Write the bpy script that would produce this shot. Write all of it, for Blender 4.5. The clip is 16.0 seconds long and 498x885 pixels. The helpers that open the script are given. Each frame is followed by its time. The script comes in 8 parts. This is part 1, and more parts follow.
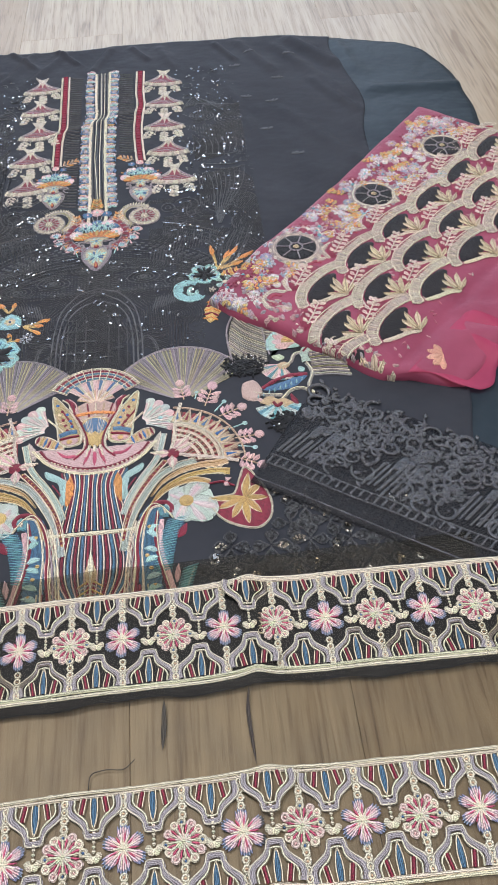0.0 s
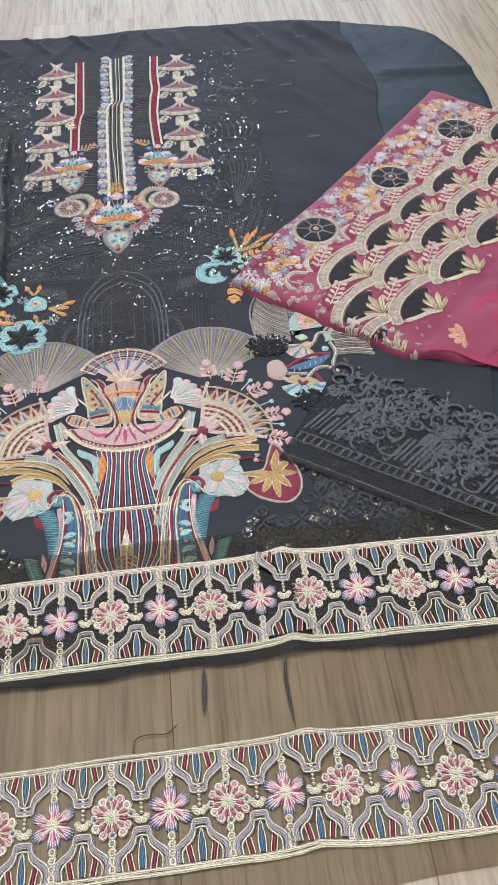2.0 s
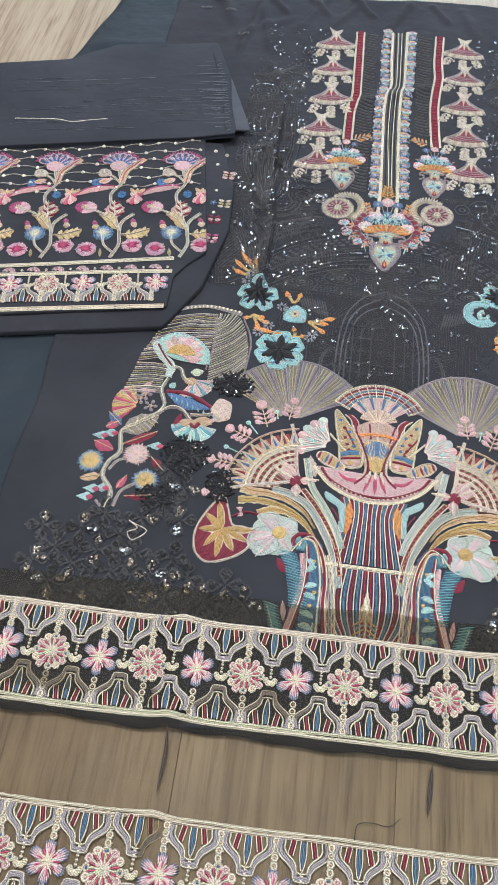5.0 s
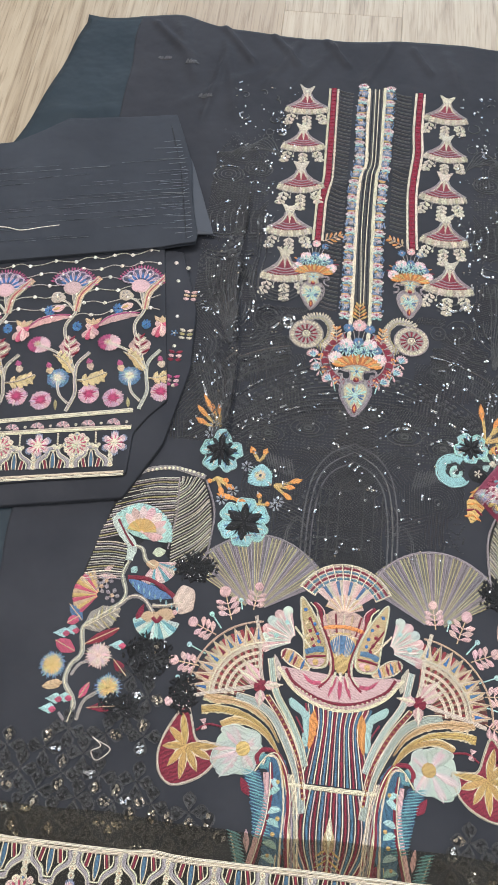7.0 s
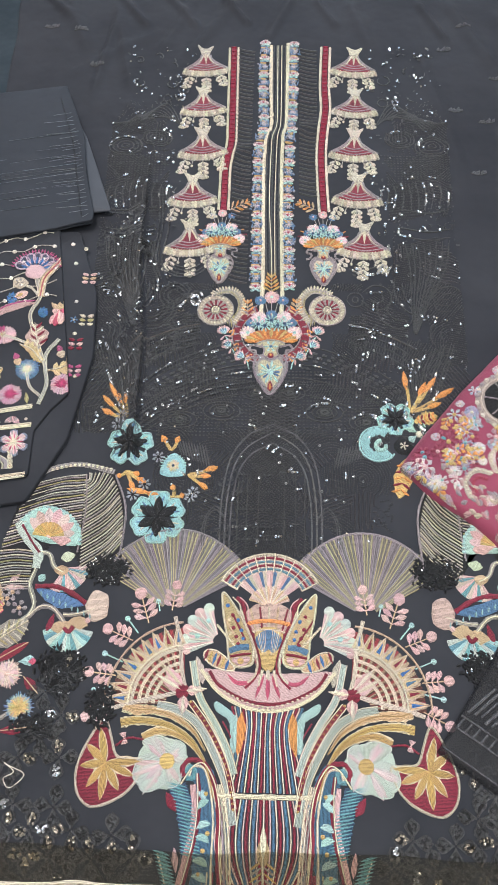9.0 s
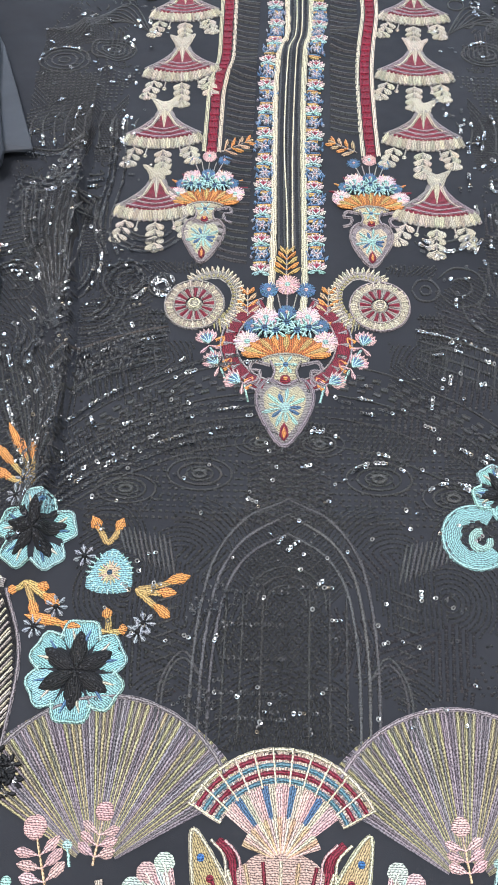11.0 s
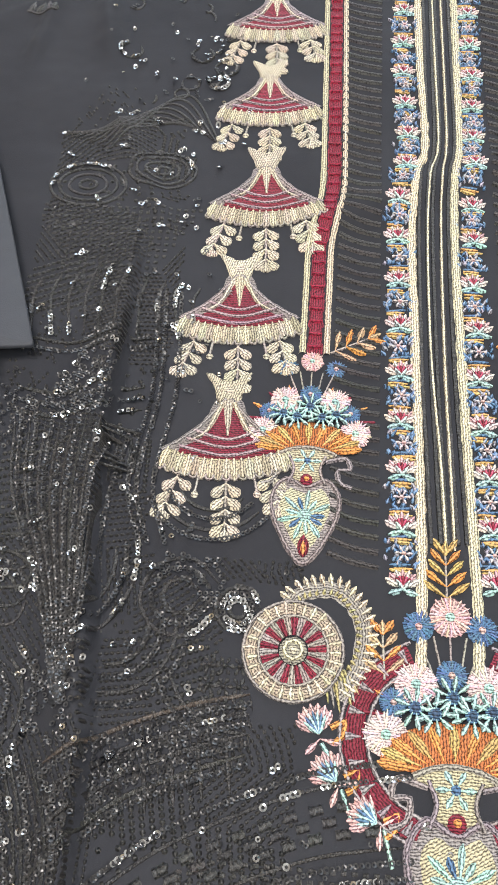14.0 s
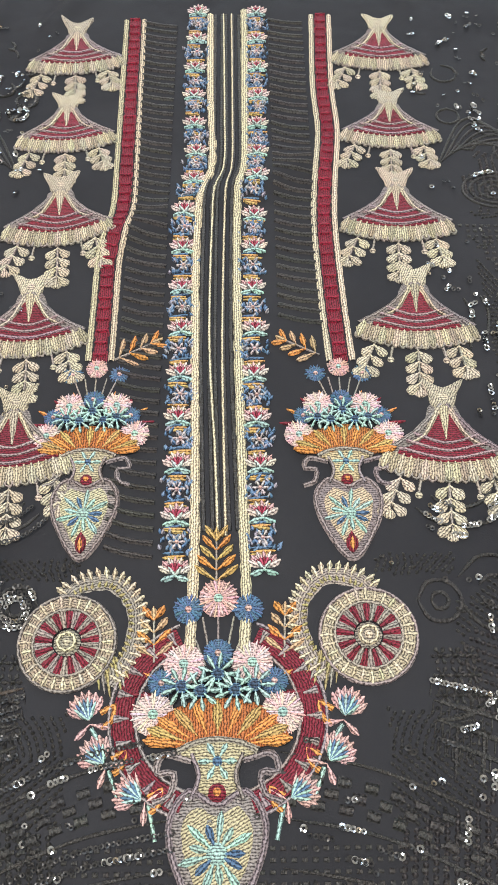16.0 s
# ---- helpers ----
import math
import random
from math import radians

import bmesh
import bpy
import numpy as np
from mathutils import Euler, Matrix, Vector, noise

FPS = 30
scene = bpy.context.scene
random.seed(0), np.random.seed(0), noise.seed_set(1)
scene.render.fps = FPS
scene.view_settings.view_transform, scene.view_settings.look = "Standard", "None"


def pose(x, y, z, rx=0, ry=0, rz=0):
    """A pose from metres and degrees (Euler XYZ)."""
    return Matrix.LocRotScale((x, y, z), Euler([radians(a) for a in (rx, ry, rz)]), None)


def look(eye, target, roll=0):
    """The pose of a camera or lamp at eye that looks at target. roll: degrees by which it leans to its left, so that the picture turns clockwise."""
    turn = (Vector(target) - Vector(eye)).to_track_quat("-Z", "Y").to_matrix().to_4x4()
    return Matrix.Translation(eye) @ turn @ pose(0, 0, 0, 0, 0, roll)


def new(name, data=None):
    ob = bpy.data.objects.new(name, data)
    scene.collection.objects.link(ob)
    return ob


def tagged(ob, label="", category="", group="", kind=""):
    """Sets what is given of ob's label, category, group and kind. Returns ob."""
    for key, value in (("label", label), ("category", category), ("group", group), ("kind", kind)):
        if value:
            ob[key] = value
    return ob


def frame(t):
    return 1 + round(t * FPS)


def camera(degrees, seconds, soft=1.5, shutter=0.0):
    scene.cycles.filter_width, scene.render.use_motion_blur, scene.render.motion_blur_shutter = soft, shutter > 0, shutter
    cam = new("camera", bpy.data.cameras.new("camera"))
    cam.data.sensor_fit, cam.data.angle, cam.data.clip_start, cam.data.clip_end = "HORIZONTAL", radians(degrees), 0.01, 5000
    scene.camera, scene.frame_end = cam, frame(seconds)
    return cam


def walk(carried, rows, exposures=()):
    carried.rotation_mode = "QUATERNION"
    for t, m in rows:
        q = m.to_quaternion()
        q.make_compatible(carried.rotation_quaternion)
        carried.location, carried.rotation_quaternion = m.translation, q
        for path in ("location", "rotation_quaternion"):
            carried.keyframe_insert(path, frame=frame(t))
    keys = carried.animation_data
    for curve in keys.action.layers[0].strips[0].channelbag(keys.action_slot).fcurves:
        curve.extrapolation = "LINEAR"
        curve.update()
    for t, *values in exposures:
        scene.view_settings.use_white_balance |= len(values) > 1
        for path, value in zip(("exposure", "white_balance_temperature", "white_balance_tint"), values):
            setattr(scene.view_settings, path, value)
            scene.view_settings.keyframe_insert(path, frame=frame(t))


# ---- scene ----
cam = camera(33.0, 16.0)
PATH = [
    (0, (0.126, -0.913, 0.68), (0.216, 0.401, -0.825), -2.7),
    (0.5, (0.14, -0.916, 0.673), (0.265, 0.389, -0.838), -2.7),
    (1, (0.145, -0.919, 0.672), (0.29, 0.374, -0.847), -2.7),
    (1.5, (0.123, -0.926, 0.679), (0.252, 0.364, -0.845), -2.9),
    (2, (0.087, -0.931, 0.687), (0.19, 0.362, -0.835), -2.5),
    (2.5, (0.06, -0.933, 0.692), (0.125, 0.354, -0.838), -2.3),
    (3, (0.015, -0.936, 0.705), (0.022, 0.338, -0.836), -2.1),
    (3.5, (-0.021, -0.948, 0.707), (-0.069, 0.323, -0.837), -1.1),
    (4, (-0.043, -0.956, 0.715), (-0.138, 0.314, -0.826), -0.2),
    (4.2, (-0.048, -0.958, 0.717), (-0.157, 0.308, -0.827), 0.1),
    (6.3, (-0.087, -0.489, 0.87), (-0.257, 0.391, -0.918), -2.1),
    (6.5, (-0.071, -0.495, 0.883), (-0.227, 0.387, -0.905), -2.0),
    (7, (-0.061, -0.491, 0.907), (-0.187, 0.39, -0.884), -1.9),
    (7.5, (-0.038, -0.485, 0.904), (-0.143, 0.401, -0.886), -1.9),
    (8, (-0.019, -0.471, 0.888), (-0.101, 0.405, -0.908), -2.1),
    (8.5, (0.0, -0.457, 0.866), (-0.065, 0.396, -0.941), -2.6),
    (8.7, (0.006, -0.455, 0.858), (-0.057, 0.385, -0.956), -2.9),
    (10.8, (-0.009, -0.323, 0.574), (-0.064, 0.608, -1.196), -1.7),
    (11, (-0.006, -0.253, 0.496), (-0.074, 0.672, -1.276), -2.1),
    (11.4, (-0.025, -0.092, 0.418), (-0.153, 0.816, -1.359), -5.5),
    (11.5, (-0.038, -0.048, 0.409), (-0.144, 0.825, -1.388), -4.1),
    (11.7, (-0.051, 0.017, 0.394), (-0.131, 0.835, -1.429), -2.5),
    (12, (-0.073, 0.046, 0.358), (-0.164, 0.886, -1.455), -2.2),
    (12.5, (-0.121, 0.027, 0.34), (-0.194, 0.866, -1.474), 0.5),
    (13, (-0.113, 0.017, 0.341), (-0.212, 0.874, -1.464), -0.7),
    (13.5, (-0.102, 0.024, 0.356), (-0.209, 0.906, -1.436), -1.5),
    (14, (-0.074, 0.029, 0.365), (-0.18, 0.94, -1.412), -2.5),
    (14.5, (-0.05, 0.028, 0.364), (-0.148, 0.96, -1.403), -3.2),
    (15, (-0.03, 0.025, 0.365), (-0.119, 0.975, -1.393), -4.0),
    (15.5, (-0.009, 0.016, 0.365), (-0.058, 0.988, -1.382), -2.7),
    (16, (0.015, 0.007, 0.37), (0.005, 0.998, -1.367), -1.5),
]
walk(cam, [(t, look(eye, target, roll)) for t, eye, target, roll in PATH], [(0, 0.0, 6000, 13), (4.2, 0.0, 5950, 12), (6.5, 0.10, 6200, 10), (8.7, 0.14, 6250, 10), (10.8, 0.22, 6000, 10), (12.0, 0.24, 6300, 11), (12.5, 0.43, 6500, 11), (13.4, 0.41, 6550, 11), (15.0, 0.0, 6800, 9), (16, -0.05, 6800, 9)])

# ---- light ----
world = bpy.data.worlds.new("daylight")
scene.world = world
world.use_nodes = True
wn = world.node_tree.nodes
sky = wn.new("ShaderNodeTexSky")
sky.sky_type, sky.sun_disc, sky.sun_elevation, sky.sun_rotation = "NISHITA", False, radians(40), radians(20)
world.node_tree.links.new(sky.outputs[0], wn["Background"].inputs[0])
wn["Background"].inputs[1].default_value = 0.12


def area(name, place, target, sx, sy, watts, colour):
    d = bpy.data.lights.new(name, "AREA")
    d.shape, d.size, d.size_y, d.energy, d.color = "RECTANGLE", sx, sy, watts, colour
    ob = new(name, d)
    ob.matrix_world = look(place, target)
    return ob


area("window_daylight", (0.2, 2.75, 1.45), (0.2, 0.0, 0.9), 2.2, 1.4, 33, (0.66, 0.83, 1.0))
area("ceiling_lamp_light", (-0.55, 0.30, 2.66), (-0.55, 0.30, 0), 0.9, 0.9, 64, (1.0, 0.955, 0.92))
area("ceiling_lamp_light", (0.95, -1.0, 2.66), (0.95, -1.0, 0), 0.9, 0.9, 42, (0.95, 0.98, 1.0))


# ---- materials ----
def nodes_of(name):
    m = bpy.data.materials.new(name)
    m.use_nodes = True
    return m, m.node_tree.nodes, m.node_tree.links, m.node_tree.nodes["Principled BSDF"]


def ramp(nt, stops):
    r = nt.new("ShaderNodeValToRGB")
    while len(r.color_ramp.elements) < len(stops):
        r.color_ramp.elements.new(0.5)
    for e, (p, c) in zip(r.color_ramp.elements, stops):
        e.position, e.color = p, (*c, 1)
    return r


def thread_material(name="embroidery_thread", pitch=0.0012, loop=0.0021, rough=0.45, deep=0.0006, spec=0.25):
    """Thread: colour from the stitch attribute, worked in rows of small chain loops; shade between stitches is put into
    the colour.
    """
    m, nt, ln, b = nodes_of(name)

    def calc(op, x, y=None, z=None):
        k = nt.new("ShaderNodeMath")
        k.operation = op
        for i, q in enumerate((x, y, z)):
            if q is None:
                continue
            if isinstance(q, (int, float)):
                k.inputs[i].default_value = q
            else:
                ln.new(q, k.inputs[i])
        return k.outputs[0]

    a = nt.new("ShaderNodeAttribute")
    a.attribute_name = "thread"
    uv = nt.new("ShaderNodeUVMap")
    sep = nt.new("ShaderNodeSeparateXYZ")
    ln.new(uv.outputs[0], sep.inputs[0])
    stray = nt.new("ShaderNodeTexNoise")
    stray.inputs["Scale"].default_value, stray.inputs["Detail"].default_value = 300, 3
    ln.new(uv.outputs[0], stray.inputs[0])
    off = calc("MULTIPLY_ADD", stray.outputs[0], 0.0020, -0.0010)
    v = calc("ADD", sep.outputs[1], off)
    row = calc("COSINE", calc("MULTIPLY", v, 2 * math.pi / pitch))
    lean = calc("ABSOLUTE", calc("SINE", calc("MULTIPLY", v, math.pi / pitch)))
    line = calc("FLOOR", calc("MULTIPLY_ADD", v, 1 / pitch, 0.5))
    slip = calc("FRACT", calc("MULTIPLY", line, 0.381))
    u = calc("MULTIPLY_ADD", slip, loop, calc("ADD", calc("MULTIPLY_ADD", lean, 0.0007, sep.outputs[0]), off))
    chain = calc("COSINE", calc("MULTIPLY", u, 2 * math.pi / loop))
    n = nt.new("ShaderNodeTexNoise")
    n.inputs["Scale"].default_value, n.inputs["Detail"].default_value = 1.0, 3
    tc = nt.new("ShaderNodeMapping")
    tc.inputs["Scale"].default_value = (1500, 420, 1)
    ln.new(uv.outputs[0], tc.inputs[0])
    ln.new(tc.outputs[0], n.inputs[0])
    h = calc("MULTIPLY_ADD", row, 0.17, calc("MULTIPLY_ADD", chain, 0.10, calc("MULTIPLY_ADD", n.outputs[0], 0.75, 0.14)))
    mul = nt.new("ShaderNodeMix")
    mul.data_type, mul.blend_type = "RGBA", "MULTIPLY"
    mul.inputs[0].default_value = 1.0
    # darkens gaps between rows and loops, lightens crests: stitch shading in the colour
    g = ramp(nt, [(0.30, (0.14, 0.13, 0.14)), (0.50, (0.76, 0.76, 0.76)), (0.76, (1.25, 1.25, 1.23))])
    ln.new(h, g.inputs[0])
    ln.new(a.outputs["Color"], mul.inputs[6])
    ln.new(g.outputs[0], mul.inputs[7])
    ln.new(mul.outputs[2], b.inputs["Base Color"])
    bump = nt.new("ShaderNodeBump")
    bump.inputs["Strength"].default_value, bump.inputs["Distance"].default_value = 1.0, deep
    ln.new(h, bump.inputs["Height"])
    ln.new(bump.outputs[0], b.inputs["Normal"])
    b.inputs["Roughness"].default_value = rough
    b.inputs["Sheen Weight"].default_value = 0.02
    b.inputs["Specular IOR Level"].default_value = spec
    return m


def cloth_material(name, dark, light, rough, weave=1400.0, sheen=0.3, tint=(0.8, 0.87, 1.0), spec=0.3, relief=0.25):
    """Plain woven cloth: two tones in soft patches, a fine weave and slack ripples."""
    m, nt, ln, b = nodes_of(name)
    tc = nt.new("ShaderNodeTexCoord")
    n = nt.new("ShaderNodeTexNoise")
    n.inputs["Scale"].default_value, n.inputs["Detail"].default_value = 9, 5
    ln.new(tc.outputs["Object"], n.inputs[0])
    r = ramp(nt, [(0.3, dark), (0.7, light)])
    ln.new(n.outputs[0], r.inputs[0])
    ln.new(r.outputs[0], b.inputs["Base Color"])
    v = nt.new("ShaderNodeTexNoise")
    v.inputs["Scale"].default_value, v.inputs["Detail"].default_value = weave, 2
    ln.new(tc.outputs["Object"], v.inputs[0])
    s = nt.new("ShaderNodeTexNoise")
    s.inputs["Scale"].default_value, s.inputs["Detail"].default_value = 14, 3
    ln.new(tc.outputs["Object"], s.inputs[0])
    b1, b2 = nt.new("ShaderNodeBump"), nt.new("ShaderNodeBump")
    b1.inputs["Strength"].default_value, b1.inputs["Distance"].default_value = relief, 0.0006
    b2.inputs["Strength"].default_value, b2.inputs["Distance"].default_value = 0.7, 0.010
    ln.new(v.outputs[0], b1.inputs["Height"])
    ln.new(s.outputs[0], b2.inputs["Height"])
    ln.new(b2.outputs[0], b1.inputs["Normal"])
    ln.new(b1.outputs[0], b.inputs["Normal"])
    b.inputs["Roughness"].default_value = rough
    b.inputs["Specular IOR Level"].default_value = spec
    b.inputs["Sheen Weight"].default_value = sheen
    b.inputs["Sheen Roughness"].default_value = 0.4
    b.inputs["Sheen Tint"].default_value = (*tint, 1)
    return m


def sheer_material(name, colour, through_colour, cover):
    """Sheer organza: part woven thread, part open gaps, with a fine uneven weave."""
    m, nt, ln, b = nodes_of(name)
    b.inputs["Base Color"].default_value = (*colour, 1)
    b.inputs["Roughness"].default_value = 0.6
    t = nt.new("ShaderNodeBsdfTransparent")
    t.inputs[0].default_value = (*through_colour, 1)
    tc = nt.new("ShaderNodeTexCoord")
    n = nt.new("ShaderNodeTexNoise")
    n.inputs["Scale"].default_value, n.inputs["Detail"].default_value = 25, 6
    ln.new(tc.outputs["Object"], n.inputs[0])
    mr = nt.new("ShaderNodeMapRange")
    mr.inputs[1].default_value, mr.inputs[2].default_value = 0.3, 0.7
    mr.inputs[3].default_value, mr.inputs[4].default_value = cover - 0.06, cover + 0.06
    ln.new(n.outputs[0], mr.inputs[0])
    mix = nt.new("ShaderNodeMixShader")
    ln.new(mr.outputs[0], mix.inputs[0])
    ln.new(t.outputs[0], mix.inputs[1])
    ln.new(b.outputs[0], mix.inputs[2])
    ln.new(mix.outputs[0], nt["Material Output"].inputs[0])
    return m


def wood_material():
    """Oak-look laminate: grain along the plank, each plank with its own tone."""
    m, nt, ln, b = nodes_of("oak_laminate")
    tc, oi = nt.new("ShaderNodeTexCoord"), nt.new("ShaderNodeObjectInfo")
    add = nt.new("ShaderNodeVectorMath")
    add.operation = "ADD"
    sc = nt.new("ShaderNodeVectorMath")
    sc.operation = "SCALE"
    sc.inputs[3].default_value = 7.0
    cmb = nt.new("ShaderNodeCombineXYZ")
    ln.new(oi.outputs["Random"], cmb.inputs[0])
    ln.new(oi.outputs["Random"], cmb.inputs[1])
    ln.new(cmb.outputs[0], sc.inputs[0])
    ln.new(tc.outputs["Object"], add.inputs[0])
    ln.new(sc.outputs[0], add.inputs[1])
    mp = nt.new("ShaderNodeMapping")
    mp.inputs["Scale"].default_value = (52, 1.9, 1)
    ln.new(add.outputs[0], mp.inputs[0])
    n1 = nt.new("ShaderNodeTexNoise")
    n1.inputs["Scale"].default_value, n1.inputs["Detail"].default_value, n1.inputs["Roughness"].default_value = 1.6, 8, 0.65
    n1.inputs["Distortion"].default_value = 0.6
    ln.new(mp.outputs[0], n1.inputs[0])
    mp2 = nt.new("ShaderNodeMapping")
    mp2.inputs["Scale"].default_value = (300, 13, 1)
    ln.new(add.outputs[0], mp2.inputs[0])
    n2 = nt.new("ShaderNodeTexNoise")
    n2.inputs["Scale"].default_value, n2.inputs["Detail"].default_value = 1.0, 4
    ln.new(mp2.outputs[0], n2.inputs[0])
    n3 = nt.new("ShaderNodeTexNoise")
    n3.inputs["Scale"].default_value, n3.inputs["Detail"].default_value = 3.5, 4
    ln.new(add.outputs[0], n3.inputs[0])
    r1 = ramp(nt, [(0.28, (0.140, 0.102, 0.066)), (0.42, (0.260, 0.205, 0.142)), (0.50, (0.310, 0.253, 0.182)), (0.72, (0.375, 0.315, 0.232))])
    ln.new(n1.outputs[0], r1.inputs[0])
    r2 = ramp(nt, [(0.33, (0.64, 0.60, 0.55)), (0.47, (1, 1, 1))])
    ln.new(n2.outputs[0], r2.inputs[0])
    mx = nt.new("ShaderNodeMix")
    mx.data_type, mx.blend_type = "RGBA", "MULTIPLY"
    mx.inputs[0].default_value = 0.8
    ln.new(r1.outputs[0], mx.inputs[6])
    ln.new(r2.outputs[0], mx.inputs[7])
    mp4 = nt.new("ShaderNodeMapping")
    mp4.inputs["Scale"].default_value = (34, 5.5, 1)
    ln.new(add.outputs[0], mp4.inputs[0])
    n4 = nt.new("ShaderNodeTexNoise")
    n4.inputs["Scale"].default_value, n4.inputs["Detail"].default_value = 1.0, 3
    ln.new(mp4.outputs[0], n4.inputs[0])
    r4 = ramp(nt, [(0.64, (1, 1, 1)), (0.72, (0.55, 0.50, 0.45))])
    ln.new(n4.outputs[0], r4.inputs[0])
    knots = nt.new("ShaderNodeMix")
    knots.data_type, knots.blend_type = "RGBA", "MULTIPLY"
    knots.inputs[0].default_value = 0.85
    ln.new(mx.outputs[2], knots.inputs[6])
    ln.new(r4.outputs[0], knots.inputs[7])
    r3 = ramp(nt, [(0.0, (0.86, 0.80, 0.73)), (0.5, (1.0, 0.99, 0.97)), (1.0, (1.10, 1.10, 1.09))])
    ln.new(oi.outputs["Random"], r3.inputs[0])
    mx2 = nt.new("ShaderNodeMix")
    mx2.data_type, mx2.blend_type = "RGBA", "MULTIPLY"
    mx2.inputs[0].default_value = 1.0
    ln.new(knots.outputs[2], mx2.inputs[6])
    ln.new(r3.outputs[0], mx2.inputs[7])
    ln.new(mx2.outputs[2], b.inputs["Base Color"])
    bump = nt.new("ShaderNodeBump")
    bump.inputs["Strength"].default_value, bump.inputs["Distance"].default_value = 0.25, 0.0008
    ln.new(n2.outputs[0], bump.inputs["Height"])
    ln.new(bump.outputs[0], b.inputs["Normal"])
    b.inputs["Roughness"].default_value = 0.42
    return m


def plain(name, colour, rough=0.5, metal=0.0, spec=0.5):
    m, nt, ln, b = nodes_of(name)
    tc = nt.new("ShaderNodeTexCoord")
    n = nt.new("ShaderNodeTexNoise")
    n.inputs["Scale"].default_value, n.inputs["Detail"].default_value = 18, 5
    ln.new(tc.outputs["Object"], n.inputs[0])
    r = ramp(nt, [(0.25, [0.9 * c for c in colour]), (0.75, [min(1.0, 1.06 * c) for c in colour])])
    ln.new(n.outputs[0], r.inputs[0])
    ln.new(r.outputs[0], b.inputs["Base Color"])
    b.inputs["Roughness"].default_value, b.inputs["Metallic"].default_value = rough, metal
    b.inputs["Specular IOR Level"].default_value = spec
    return m


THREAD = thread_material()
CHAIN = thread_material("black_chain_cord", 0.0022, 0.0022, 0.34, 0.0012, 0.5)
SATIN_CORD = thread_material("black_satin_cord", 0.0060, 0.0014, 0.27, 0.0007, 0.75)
CHIFFON = cloth_material("black_chiffon", (0.0220, 0.0231, 0.0284), (0.0335, 0.0350, 0.0415), 0.66, sheen=0.05, spec=0.10)
SATIN = cloth_material("black_satin", (0.018, 0.026, 0.033), (0.028, 0.038, 0.047), 0.46, weave=2500, sheen=0.02, spec=0.10, relief=0.12)
COTTON = cloth_material("charcoal_cambric", (0.023, 0.026, 0.033), (0.034, 0.038, 0.047), 0.75, sheen=0.06, spec=0.15)
# Paler copy of the cambric: sheen on the under layer put into its colour.
COTTON_LIT = cloth_material("charcoal_cambric_lit", (0.046, 0.050, 0.060), (0.062, 0.067, 0.079), 0.6, sheen=0.06, spec=0.2)
CRIMSON = cloth_material("crimson_net", (0.155, 0.024, 0.052), (0.24, 0.043, 0.082), 0.6, weave=1100, sheen=0.5, tint=(1, 0.5, 0.6), relief=0.6)
ORGANZA = sheer_material("smoke_organza", (0.050, 0.046, 0.039), (0.76, 0.715, 0.62), 0.18)
TULLE = sheer_material("black_tulle", (0.010, 0.010, 0.013), (0.5, 0.5, 0.51), 0.5)
CRIMSON_SHEER = sheer_material("crimson_sheer", (0.42, 0.05, 0.12), (0.85, 0.3, 0.42), 0.6)
WOOD = wood_material()
SEQUIN = plain("clear_sequin_foil", (0.54, 0.56, 0.59), 0.13, 1.0)
SEQUIN_DARK = plain("black_sequin_gloss", (0.026, 0.026, 0.028), 0.30, 0.0, 0.6)
SEQUIN_GOLD = plain("bronze_sequin_foil", (0.36, 0.32, 0.26), 0.22, 1.0)
WALL = plain("white_wall_paint", (0.78, 0.76, 0.72), 0.8)

# thread colours
CREAM, GOLD, ORANGE, MAROON = (0.72, 0.65, 0.49), (0.58, 0.41, 0.16), (0.74, 0.32, 0.10), (0.23, 0.026, 0.050)
BLUE, NAVY, TEAL, MINT = (0.10, 0.19, 0.33), (0.05, 0.09, 0.16), (0.16, 0.36, 0.40), (0.40, 0.62, 0.59)
PINK, ROSE, MAUVE, GREY = (0.70, 0.46, 0.45), (0.52, 0.10, 0.17), (0.32, 0.28, 0.29), (0.36, 0.33, 0.30)
WHITE, TAN, OLIVE, BLACK = (0.85, 0.80, 0.70), (0.60, 0.43, 0.27), (0.40, 0.35, 0.17), (0.014, 0.014, 0.016)
CORD, PALE, MAGENTA, COBALT = (0.027, 0.0265, 0.027), (0.62, 0.56, 0.45), (0.42, 0.09, 0.20), (0.06, 0.17, 0.42)

# ---- surfaces on which the work lies ----
AXIS = 0.002


def ridge(x, y, ax, ay, bx, by, high, wide):
    """Height of a soft crease along the line from a to b."""
    dx, dy = bx - ax, by - ay
    s = np.clip(((x - ax) * dx + (y - ay) * dy) / (dx * dx + dy * dy), 0, 1)
    d2 = (x - ax - s * dx) ** 2 + (y - ay - s * dy) ** 2
    return high * np.exp(-d2 / (wide * wide)) * np.minimum(1, 6 * np.minimum(s, 1 - s) + 0.15)


